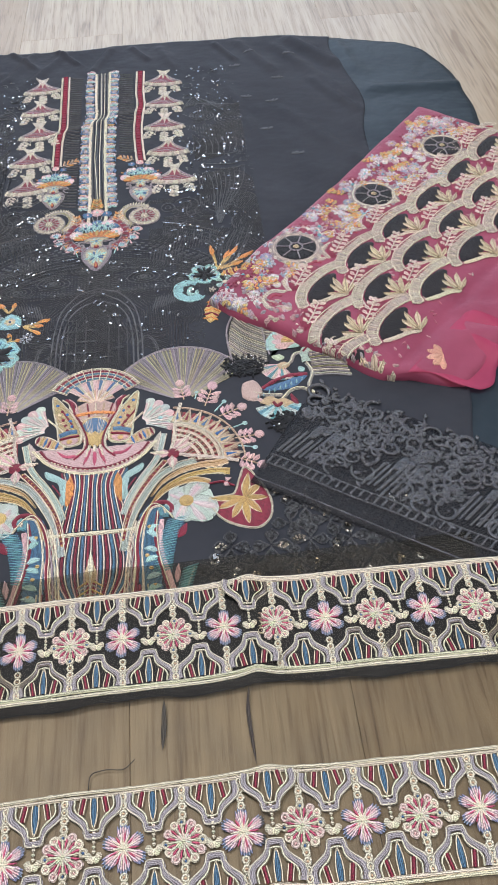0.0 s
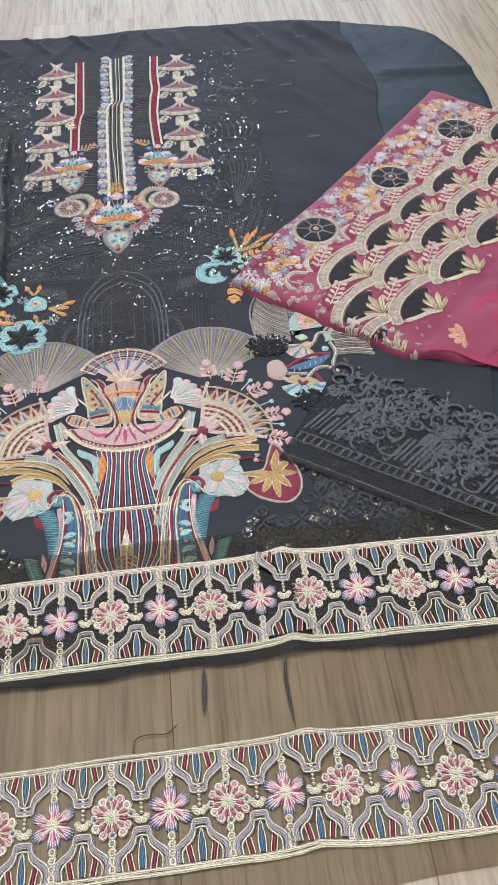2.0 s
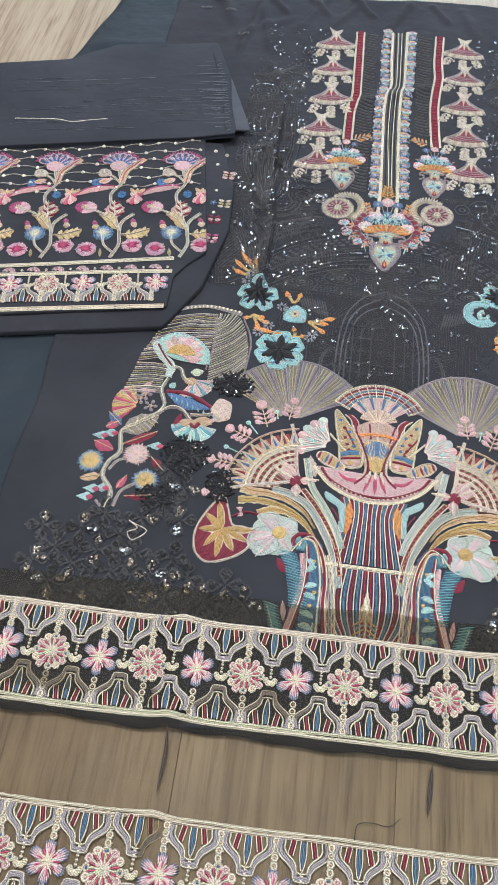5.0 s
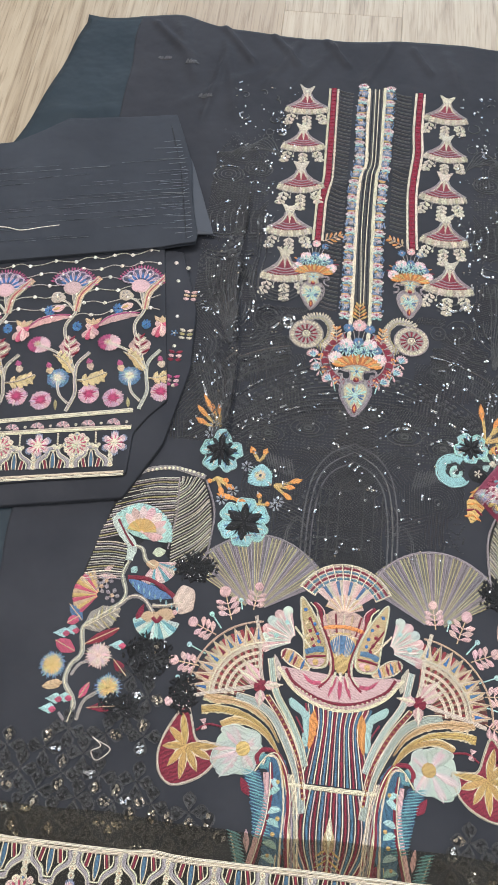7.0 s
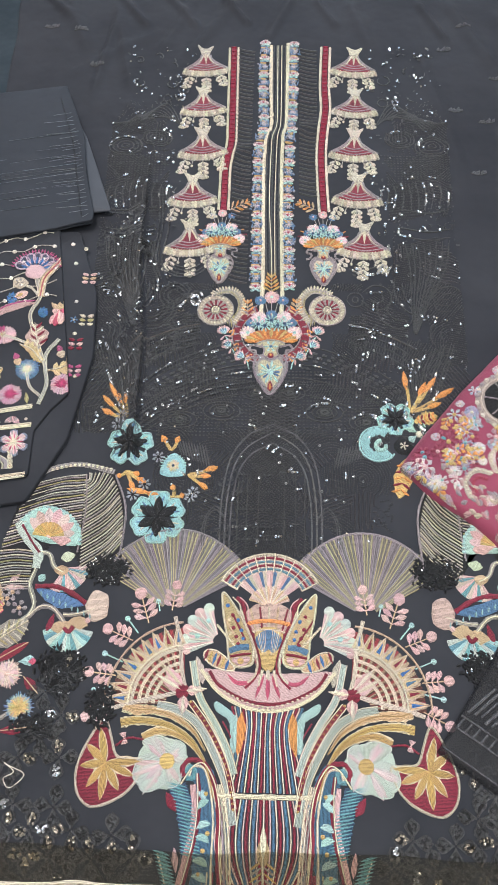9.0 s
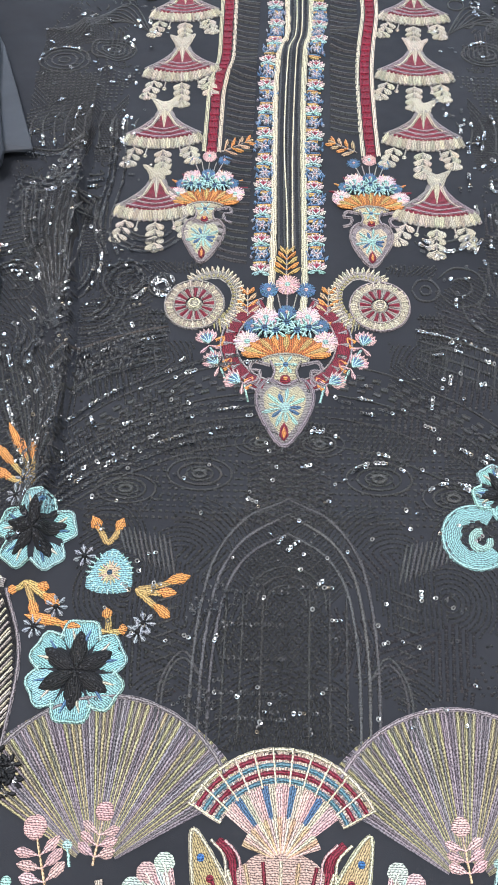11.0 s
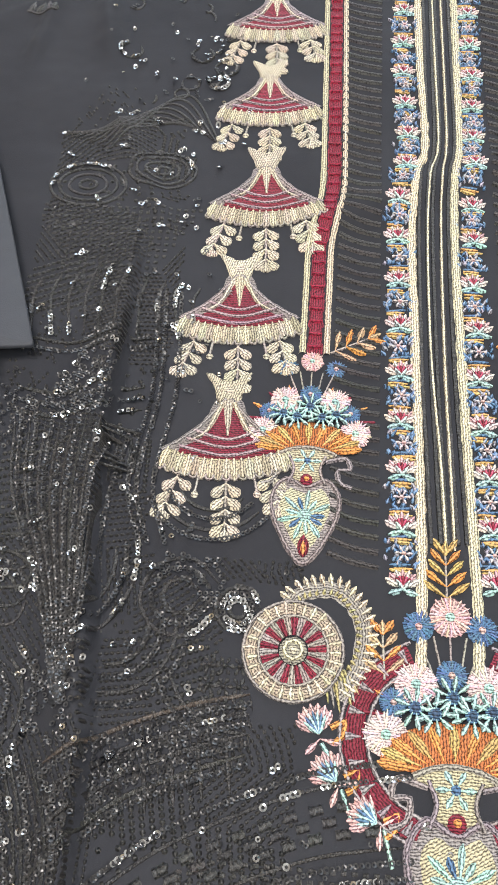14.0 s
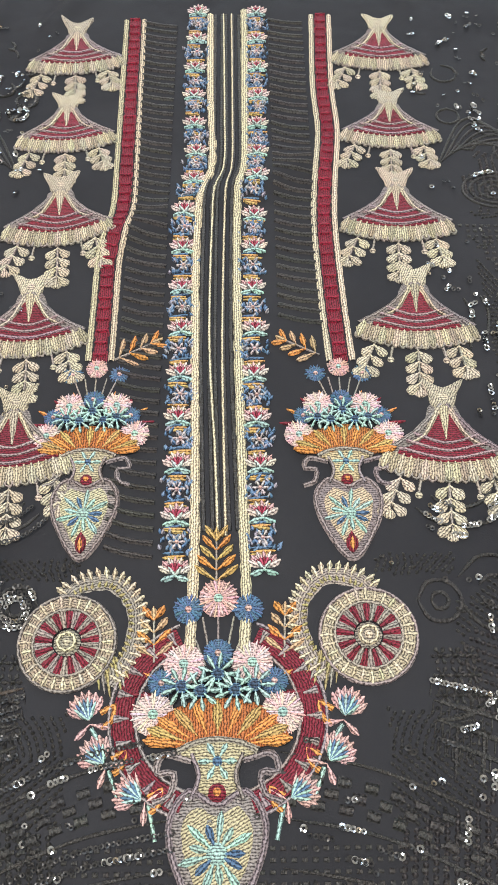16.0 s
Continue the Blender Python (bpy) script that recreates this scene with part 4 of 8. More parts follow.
def lotus_fan(s):
    c = np.array((-0.0771, -0.3400))
    s.fan(c, 0.020, 0.074, 1.66, 3.18, 30, [(0.30, 0.05, 0.06), (0.46, 0.35, 0.24), (0.12, 0.05, 0.04)], 0.0008)
    for r in (0.032, 0.039, 0.046, 0.053):
        s.ring(c, r, 0.0018, (0.70, 0.60, 0.46), 0.0012, 0.0010, 1.68, 3.16)
    for k in range(9):
        a = 1.74 + 0.168 * k
        u, v = np.array([math.cos(a), math.sin(a)]), np.array([-math.sin(a), math.cos(a)])
        s.fill([c + 0.058 * u - 0.005 * v, c + 0.077 * u, c + 0.058 * u + 0.005 * v], ((0.62, 0.47, 0.30), (0.56, 0.45, 0.26))[k % 2], 0.0009, 0.0009, a)
        s.leaf(c + 0.060 * u, c + 0.071 * u, 0.0024, (BLUE, MAROON, COBALT)[k % 3], 0.0010, 0.0016, tip="in")
        s.stroke([c + 0.057 * u - 0.0062 * v, c + 0.078 * u, c + 0.057 * u + 0.0062 * v], 0.0011, (0.70, 0.56, 0.44), 0.0012, 0.0014, smooth=False)
    s.ring(c, 0.0795, 0.0012, (0.62, 0.46, 0.34), 0.0012, 0.0006, 1.66, 3.2)
    s.ring(c, 0.0565, 0.0013, CREAM, 0.0012, 0.0012, 1.66, 3.2)
    for p in ([(-0.0925, -0.2555), (-0.0861, -0.2808), (-0.0828, -0.3086), (-0.0779, -0.3266)], [(-0.1495, -0.3463), (-0.1270, -0.3398), (-0.0998, -0.3331), (-0.0815, -0.3282)]):
        s.stroke(p, 0.0022, PALE, 0.0012, 0.0012)
    for a, b in ([(-0.1081, -0.3129), (-0.0832, -0.3267)], [(-0.1019, -0.3029), (-0.0818, -0.3237)], [(-0.0570, -0.3255), (-0.0769, -0.3281)], [(-0.0801, -0.3518), (-0.0797, -0.3326)]):
        s.leaf(a, b, 0.0055, PINK, 0.0012, 0.0016, tip="drop")
        s.leaf(a, b, 0.0022, CREAM, 0.0012, 0.0024)
    s.dot(np.array((-0.0815, -0.3282)), 0.0075, MAROON, 0.0014, 0.002)


def berry(s, a, b):
    """A sprig of paired berries under a round bud."""
    a, b = np.array(a), np.array(b)
    d = b - a
    q = np.array([-d[1], d[0]])
    s.stroke([a, b], 0.0008, TAN, 0.001)
    s.fill([b + 0.20 * (math.cos(t) * d + math.sin(t) * q) for t in np.linspace(0, 5.4, 7)], PINK, 0.0016, 0.0002)
    for k in range(3):
        m = a + d * (0.16 + 0.2 * k)
        for side in (-1, 1):
            s.leaf(m, m + 0.19 * d + side * 0.38 * q, 0.0031, PINK, 0.0014, 0.0002, tip="drop")


def pin(s, a, b):
    s.stroke([a, b], 0.0009, MINT, 0.001)
    s.dot(np.array(b), 0.0032, MINT, 0.0015)


def shell_fan(s):
    c = np.array((-0.0473, -0.2783))
    s.fan(c, 0.006, 0.034, 1.80, 3.55, 18, [PINK, (0.66, 0.55, 0.50), (0.56, 0.66, 0.58)], 0.0010)
    for k in range(6):
        a = 1.92 + 0.30 * k
        u = np.array([math.cos(a), math.sin(a)])
        s.dot(c + 0.034 * u, 0.0058, ((0.60, 0.70, 0.62), PINK)[k % 2], 0.0014, 0.0002)
        s.stroke([c + 0.01 * u, c + 0.034 * u], 0.0006, WHITE, 0.0010, 0.0012)
    s.dot(c + (-0.022, 0.004), 0.0028, MINT, 0.001, 0.0015)
    s.dot(c + (-0.012, 0.019), 0.0028, MINT, 0.001, 0.0015)


def paper_cone(s):
    o = [(0.0491, -0.2294), (0.0354, -0.2455), (0.0240, -0.2661), (0.0167, -0.2884), (0.0186, -0.3006), (0.0311, -0.3037), (0.0403, -0.2978), (0.0438, -0.2729), (0.0482, -0.2508)]
    s.fill(o, (0.50, 0.39, 0.20), 0.0010, 0.0, 1.1)
    s.stroke(o + o[:1], 0.0012, CREAM, 0.0013, 0.0006)
    for k, q in enumerate([(0.0441, -0.2430), (0.0387, -0.2526), (0.0419, -0.2572), (0.0332, -0.2577), (0.0373, -0.2654), (0.0406, -0.2711), (0.0295, -0.2678), (0.0344, -0.2742), (0.0384, -0.2794), (0.0274, -0.2758), (0.0322, -0.2813)]):
        s.dot(np.array(q), 0.0021, (COBALT, MAROON, (0.66, 0.56, 0.36))[k % 3], 0.001, 0.0014)
    s.stroke([(0.0213, -0.2839), (0.0307, -0.2845), (0.0409, -0.2886)], 0.0030, BLUE, 0.0012, 0.0014)
    s.stroke([(0.0191, -0.2906), (0.0293, -0.2916), (0.0402, -0.2940)], 0.0013, MAROON, 0.0012, 0.0016)
    s.fill([(0.0196, -0.2944), (0.0293, -0.2939), (0.0387, -0.2964), (0.0322, -0.3021), (0.0233, -0.3011)], PINK, 0.0010, 0.0010)
    s.dot(np.array((0.0294, -0.2981)), 0.0040, GOLD, 0.001, 0.0018)
    for off, w, col in ((0, 0.0024, MAROON), (-9, 0.0008, PINK), (9, 0.0009, CREAM)):
        s.stroke([(x + 0.00042 * off, y) for x, y in [(0.0356, -0.2342), (0.0281, -0.2419), (0.0253, -0.2573), (0.0149, -0.2784), (0.0132, -0.2998)]], w, col, 0.0013, 0.0004 if off else 0.0002)
    s.fill([(0.0350, -0.3058), (0.0426, -0.2962), (0.0534, -0.2887), (0.0631, -0.2881), (0.0658, -0.2941), (0.0581, -0.3022), (0.0439, -0.3075)], TAN, 0.0012)
    s.stroke([(0.0350, -0.3058), (0.0426, -0.2962), (0.0534, -0.2887), (0.0631, -0.2881), (0.0658, -0.2941), (0.0581, -0.3022), (0.0439, -0.3075), (0.0350, -0.3058)], 0.0010, CREAM, 0.0012, 0.0006)
    for k in range(6):
        q = np.array((0.0427, -0.3023)) + k * 0.0046 * np.array([0.90, 0.42])
        s.leaf(q + (-0.002, 0.006), q + (0.002, -0.006), 0.0016, (COBALT, GOLD, MAROON)[k % 3], 0.001, 0.001)
    s.leaf(*[(0.0728, -0.2944), (0.0652, -0.3213)], 0.0050, (0.60, 0.52, 0.46), 0.0012)


def edged(s, pts, w, col, z, tip=None):
    """A satin row between two pale cords."""
    s.stroke(pts, w, col, 0.0012, z, tip=tip)
    p = run(pts, 0.004)
    d = np.gradient(p, axis=0)
    nrm = np.column_stack([-d[:, 1], d[:, 0]]) / np.linalg.norm(d, axis=1, keepdims=True)
    for side in (-1, 1):
        s.stroke(p + side * (w + 0.0002) * nrm, 0.0007, (0.70, 0.62, 0.48), 0.0013, z + 0.0004)
    s.stroke(pts, 0.0004, [0.6 * q for q in col], 0.0008, z + 0.0010)


def stems(s):
    for pts, w, col in (([(-0.1367, -0.3427), (-0.1256, -0.3464), (-0.1063, -0.3468), (-0.0867, -0.3530), (-0.0686, -0.3650), (-0.0560, -0.3828)], 0.0056, (0.56, 0.38, 0.22)), ([(-0.1388, -0.3589), (-0.1207, -0.3564), (-0.0937, -0.3599), (-0.0698, -0.3736), (-0.0552, -0.3950), (-0.0483, -0.4135)], 0.0046, (0.54, 0.37, 0.14)),
                        ([(-0.1168, -0.3721), (-0.1008, -0.3654), (-0.0776, -0.3712), (-0.0615, -0.3852), (-0.0520, -0.4035), (-0.0469, -0.4236)], 0.0040, (0.56, 0.39, 0.15))):
        s.stroke(pts, w + 0.0011, (0.66, 0.56, 0.38), 0.0010, 0.0, tip="in")
        s.stroke(pts, w - 0.0004, col, 0.0014, 0.0005, tip="in")
        s.stroke(pts, 0.0005, (0.40, 0.26, 0.10), 0.0010, 0.0016)
    edged(s, [(-0.1047, -0.3416), (-0.0866, -0.3452), (-0.0644, -0.3587), (-0.0448, -0.3895), (-0.0333, -0.4168), (-0.0278, -0.4462)], 0.0036, (0.46, 0.55, 0.48), 0.0006)
    edged(s, [(-0.0723, -0.3384), (-0.0553, -0.3599), (-0.0415, -0.3838), (-0.0321, -0.4086), (-0.0277, -0.4329)], 0.0024, MAROON, 0.0009)
    for k, q in enumerate(run([(-0.0723, -0.3384), (-0.0553, -0.3599), (-0.0415, -0.3838), (-0.0321, -0.4086), (-0.0277, -0.4329)], 0.006)):
        s.dot(q, 0.0016, GOLD, 0.001, 0.0016)
    edged(s, [(-0.0724, -0.2991), (-0.0643, -0.3322), (-0.0477, -0.3582), (-0.0356, -0.3808), (-0.0279, -0.4030)], 0.0029, (0.48, 0.56, 0.50), 0.0012)
    s.stroke([(-0.0487, -0.3378), (-0.0438, -0.3435), (-0.0319, -0.3520), (-0.0289, -0.3664), (-0.0289, -0.3835)], 0.0042, (0.36, 0.54, 0.52), 0.0013, 0.0006, tip="ends")
    s.stroke([(-0.0409, -0.3552), (-0.0338, -0.3665), (-0.0278, -0.3806)], 0.0010, MAROON, 0.0012)
    s.leaf(*[(-0.0223, -0.3465), (-0.0255, -0.3856)], 0.0062, ORANGE, 0.0013, 0.0006)
    for off, col in ((0, CREAM), (9, PALE), (18, MAUVE), (27, CREAM)):
        s.stroke([(x - off * 0.0003, y) for x, y in [(-0.0409, -0.4116), (-0.0347, -0.4331), (-0.0310, -0.4594), (-0.0278, -0.4992)]], 0.0013, col, 0.0012, 0.0004)


def scroll_leaf(s):
    for pts in ([(-0.0778, -0.4126), (-0.0668, -0.3971), (-0.0565, -0.3940), (-0.0453, -0.4117), (-0.0397, -0.4386), (-0.0396, -0.4674), (-0.0359, -0.4995)], [(-0.0626, -0.4025), (-0.0608, -0.4257), (-0.0627, -0.4551), (-0.0690, -0.4836), (-0.0736, -0.5006)]):
        s.stroke(pts, 0.0008, CREAM, 0.0014, 0.0018)
    s.stroke([(-0.0668, -0.3971), (-0.0543, -0.4092), (-0.0507, -0.4389), (-0.0522, -0.4678), (-0.0553, -0.5001)], 0.0115, (0.06, 0.135, 0.22), 0.0010)
    s.stroke([(-0.0752, -0.4057), (-0.0766, -0.3974), (-0.0702, -0.3908), (-0.0565, -0.3940), (-0.0462, -0.4117), (-0.0409, -0.4386), (-0.0407, -0.4674), (-0.0370, -0.4995)], 0.0026, MAROON, 0.0014, 0.0008)
    s.stroke([(-0.0702, -0.4055), (-0.0668, -0.3971), (-0.0563, -0.3982), (-0.0495, -0.4173), (-0.0458, -0.4440), (-0.0462, -0.4727), (-0.0455, -0.4998)], 0.0012, CREAM, 0.0012, 0.0010)
    s.stroke([(-0.0731, -0.4070), (-0.0663, -0.4062), (-0.0645, -0.4007), (-0.0698, -0.3972), (-0.0733, -0.4028)], 0.0026, TEAL, 0.0012, 0.0008)
    s.stroke([(-0.0626, -0.4025), (-0.0593, -0.4257), (-0.0615, -0.4550), (-0.0676, -0.4836), (-0.0722, -0.5006)], 0.0020, MAROON, 0.0013, 0.0008)
    s.stroke([(-0.0660, -0.4123), (-0.0638, -0.4339), (-0.0663, -0.4578), (-0.0719, -0.4837), (-0.0759, -0.5007)], 0.0028, PINK, 0.0012, 0.0002)
    for a, b in ([(-0.0626, -0.4190), (-0.0535, -0.4255)], [(-0.0609, -0.4338), (-0.0505, -0.4255)], [(-0.0609, -0.4498), (-0.0481, -0.4454)], [(-0.0614, -0.4563), (-0.0488, -0.4612)], [(-0.0632, -0.4758), (-0.0493, -0.4805)], [(-0.0636, -0.4885), (-0.0500, -0.4931)]):
        s.leaf(a, b, 0.0035, MINT, 0.0012, 0.0012, bend=0.15)
    for q in [(-0.0537, -0.4201), (-0.0506, -0.4534), (-0.0542, -0.4678), (-0.0574, -0.4871)]:
        s.dot(np.array(q), 0.0022, GOLD, 0.0012, 0.0016)
    a = run([(-0.0806, -0.4141), (-0.0728, -0.4315), (-0.0674, -0.4526), (-0.0645, -0.4733)], 0.0034)
    s.stroke(a, 0.0095, NAVY, 0.0006)
    for q in a:
        s.leaf(q + (-0.010, 0.003), q + (0.009, -0.001), 0.0012, TEAL, 0.0012, 0.0006)
    a = run([(-0.0921, -0.4715), (-0.0873, -0.4867), (-0.0813, -0.5041)], 0.0036)
    for q in a:
        s.leaf(q + (-0.007, 0.003), q + (0.008, -0.001), 0.0013, TEAL, 0.0012, 0.0004)
    s.stroke([(-0.0950, -0.4711), (-0.0886, -0.4893), (-0.0845, -0.5066)], 0.0010, PALE, 0.001)
    s.leaf(*[(-0.0906, -0.4198), (-0.0807, -0.4357)], 0.005, MAROON, 0.0012)
    s.leaf(*[(-0.0802, -0.4660), (-0.0774, -0.4864)], 0.003, PINK, 0.0012)


def water_flower(s):
    c = np.array((-0.0927, -0.3926))
    s.fill([c + (-0.003, -0.002) + 0.0225 * np.array([1.12 * math.cos(a), math.sin(a)]) * (1 + 0.05 * math.cos(5 * a)) for a in np.linspace(0, 6.283, 21)[:-1]], (0.50, 0.58, 0.51), 0.0009, 0.0, 0.8)
    for pet in ([(-0.0927, -0.3926), (-0.1112, -0.3825), (-0.1158, -0.3749), (-0.1004, -0.3701), (-0.0886, -0.3747)], [(-0.0927, -0.3926), (-0.0850, -0.3731), (-0.0751, -0.3786), (-0.0758, -0.3927), (-0.0830, -0.3966)], [(-0.0927, -0.3926), (-0.0770, -0.3973), (-0.0788, -0.4112), (-0.0887, -0.4159), (-0.0952, -0.4060)], [(-0.0927, -0.3926), (-0.0927, -0.4127), (-0.1068, -0.4197), (-0.1165, -0.4159), (-0.1084, -0.4033)], [(-0.0927, -0.3926), (-0.1148, -0.4141), (-0.1230, -0.4070), (-0.1190, -0.3917), (-0.1064, -0.3857)]):
        s.fill(pet, (0.50, 0.58, 0.51), 0.0010, random.uniform(0, 0.0003), random.uniform(0, 3))
        m = np.mean(np.array(pet)[1:], axis=0)
        for k in range(5):
            d = m - c + UNEVEN.uniform(-0.006, 0.006, 2)
            s.leaf(c + 0.2 * d, c + 1.15 * d, 0.0028, ((0.66, 0.50, 0.50), (0.58, 0.56, 0.52), (0.64, 0.46, 0.47))[k % 3], 0.0009, 0.0010)
        s.stroke(pet[1:], 0.0007, (0.56, 0.62, 0.56), 0.0010, 0.0010)
    s.dot(c + (0.001, 0), 0.0075, (0.62, 0.42, 0.16), 0.0018, 0.0024)
    s.stroke([(-0.1417, -0.3800), (-0.1304, -0.3729), (-0.1151, -0.3738)], 0.0011, MAROON, 0.0012, 0.0012)
    s.fill([(-0.1392, -0.3691), (-0.1329, -0.3676), (-0.1335, -0.3724), (-0.1307, -0.3772), (-0.1365, -0.3790), (-0.1349, -0.3732)], PINK, 0.0012, 0.0010)


def star_leaf(s):
    o = [(-0.1545, -0.3555), (-0.1650, -0.3695), (-0.1738, -0.3897), (-0.1770, -0.4074), (-0.1729, -0.4243), (-0.1606, -0.4338), (-0.1444, -0.4301), (-0.1289, -0.4210), (-0.1191, -0.4081), (-0.1151, -0.3926), (-0.1284, -0.3912), (-0.1407, -0.3884), (-0.1473, -0.3710)]
    s.fill(o, MAROON, 0.0010)
    s.stroke(o + o[:1], 0.0013, PALE, 0.0014, 0.0004)
    c = np.array((-0.1497, -0.3953))
    for q in [(-0.1572, -0.3647), (-0.1690, -0.3795), (-0.1733, -0.3988), (-0.1657, -0.4171), (-0.1520, -0.4282), (-0.1357, -0.4194), (-0.1230, -0.4063), (-0.1169, -0.3934)]:
        s.leaf(c, q, 0.0052, (0.70, 0.58, 0.40), 0.0010, 0.0008)
        s.leaf(c, q, 0.0038, (0.50, 0.33, 0.12), 0.0013, 0.0012)


for draw, name, label in ((grey_fan, "grey_fan", "mauve and olive striped fan"), (star_leaf, "star_leaf", "maroon leaf with a gold star"), (scroll_leaf, "scroll_leaf", "blue scrolled leaf with mint veins"),
                          (water_flower, "water_flower", "pale mint and pink open flower"), (stems, "lotus_stem", "gold and mint curving stems"), (lotus_fan, "lotus_fan", "open lotus of pink, maroon and blue rays"),
                          (shell_fan, "shell_fan", "pink and mint shell"), (paper_cone, "cone_petal", "tan cone petal with blue band")):
    both(draw, name, label)
for a, b in ([(-0.1192, -0.2626), (-0.1298, -0.2320)], [(-0.1337, -0.2804), (-0.1603, -0.2693)], [(-0.1479, -0.3148), (-0.1749, -0.3118)], [(-0.1484, -0.3418), (-0.1733, -0.3543)], [(-0.0968, -0.2492), (-0.0930, -0.2228)]):
    both(lambda s: berry(s, a, b), "berry_sprig", "pink berry sprig")
for a, b in ([(-0.1289, -0.2730), (-0.1411, -0.2583)], [(-0.1423, -0.3015), (-0.1610, -0.2936)], [(-0.1500, -0.3254), (-0.1683, -0.3295)], [(-0.1089, -0.2501), (-0.1113, -0.2397)]):
    both(lambda s: pin(s, a, b), "mint_pin", "mint pin-headed stamen")

s = Stitch()
s.apart = []
c = np.array((AXIS, -0.2435))
for k, (r0, r1, half_, n, cols) in enumerate(((0.037, 0.056, 1.10, 30, [(0.62, 0.50, 0.42), (0.56, 0.42, 0.37), (0.66, 0.56, 0.47)]), (0.021, 0.038, 0.95, 18, [PINK, (0.7, 0.5, 0.46), PALE, BLUE]), (0.004, 0.022, 1.25, 20, [(0.66, 0.48, 0.44), TAN, CREAM]))):
    s.fan(c, r0, r1, math.pi / 2 - half_, math.pi / 2 + half_, n, cols, 0.0009, 0.0002 * k)
for j, r in enumerate((0.056, 0.052, 0.048, 0.044, 0.040)):
    for k in range(11):
        a = math.pi / 2 - 1.08 + 0.196 * (k + 0.5)
        s.ring(c, r, 0.0014 if j else 0.0012, (CREAM, MAROON, (0.12, 0.24, 0.30), MAROON, (0.12, 0.24, 0.30))[j], 0.0010, 0.0008, a - 0.085, a + 0.085)
for k in range(12):
    a = math.pi / 2 - 1.08 + 2.16 * k / 11
    u = np.array([math.cos(a), math.sin(a)])
    s.stroke([c + 0.037 * u, c + 0.057 * u], 0.0006, CREAM, 0.0010, 0.0012)
c = np.array((AXIS, -0.322))
s.fill([c + q for q in ((-0.027, 0.066), (-0.016, 0.080), (0, 0.084), (0.016, 0.080), (0.027, 0.066), (0.012, 0.034), (0, 0.024), (-0.012, 0.034))], (0.62, 0.45, 0.38), 0.0009, 0.0001)
for k in range(13):
    a = math.pi / 2 + (k - 6) * 0.12
    u = np.array([math.cos(a), math.sin(a)])
    s.stroke([c + 0.050 * u, c + 0.079 * u], 0.0012, (CREAM, MAROON, TAN)[k % 3], 0.0010, 0.0008)
s.ring(c, 0.0645, 0.0022, ORANGE, 0.0012, 0.0016, 1.22, 1.92)
s.ring(c, 0.0555, 0.0012, CREAM, 0.0012, 0.0012, 1.25, 1.89)
s.fill([c + q for q in ((-0.015, 0.048), (-0.008, 0.058), (0.008, 0.058), (0.015, 0.048), (0.008, 0.022), (0, 0.014), (-0.008, 0.022))], GOLD, 0.0012, 0.0008)
s.fill([c + q for q in ((-0.013, 0.048), (0, 0.056), (0.013, 0.048), (0.010, 0.036), (0.004, 0.032), (0, 0.036), (-0.004, 0.032), (-0.010, 0.036))], BLUE, 0.0012, 0.0016)
for f in (-1, 1):
    s.stroke([c + (f * 0.028, 0.068), c + (f * 0.019, 0.050), c + (f * 0.0115, 0.028), c + (f * 0.012, 0.012), c + (f * 0.020, 0.003)], 0.0014, CREAM, 0.0012, 0.0016)
    s.stroke([c + (f * 0.024, 0.066), c + (f * 0.0155, 0.048), c + (f * 0.0085, 0.026), c + (f * 0.0085, 0.012)], 0.0012, MAROON, 0.0012, 0.0016)
    for k in range(5):
        s.leaf(c + (f * (0.004 + 0.0022 * k), 0.056), c + (f * (0.002 + 0.0010 * k), 0.030), 0.0007, CREAM if k % 2 else TAN, 0.001, 0.0019)
for x in (-0.006, 0, 0.006):
    s.stroke([c + (x, 0.016), c + (1.4 * x, 0.0)], 0.0018, PALE, 0.0012, 0.0010)
for x in (-0.016, 0.016):
    s.stroke([c + (x * 0.5, 0.018), c + (x * 0.9, 0.006), c + (x * 1.4, -0.002)], 0.0016, MAROON, 0.0012, 0.0010)
sew(s, "crown_fan", shirt, "red, pink and blue scalloped crown fan")

s = Stitch()
yb = -0.307
s.fill([(AXIS - 0.066, yb), (AXIS - 0.03, yb - 0.001), (AXIS, yb - 0.002), (AXIS + 0.03, yb - 0.001), (AXIS + 0.066, yb), (AXIS + 0.05, yb - 0.020), (AXIS + 0.025, yb - 0.033), (AXIS, yb - 0.037), (AXIS - 0.025, yb - 0.033), (AXIS - 0.05, yb - 0.020)], PINK, 0.0012, 0, 1.2)
for r, col in ((0.0, CREAM), (0.0065, MAROON)):
    s.stroke([(AXIS - 0.066 + 1.3 * r, yb - 0.2 * r), (AXIS - 0.048, yb - 0.021 + r), (AXIS - 0.024, yb - 0.034 + r), (AXIS, yb - 0.038 + r), (AXIS + 0.024, yb - 0.034 + r), (AXIS + 0.048, yb - 0.021 + r), (AXIS + 0.066 - 1.3 * r, yb - 0.2 * r)], 0.0019, col, 0.0013, 0.0009)
for q in run([(AXIS - 0.060, yb - 0.004), (AXIS - 0.045, yb - 0.019), (AXIS, yb - 0.0345), (AXIS + 0.045, yb - 0.019), (AXIS + 0.060, yb - 0.004)], 0.005):
    s.dot(q, 0.0014, CREAM, 0.0012, 0.0018)
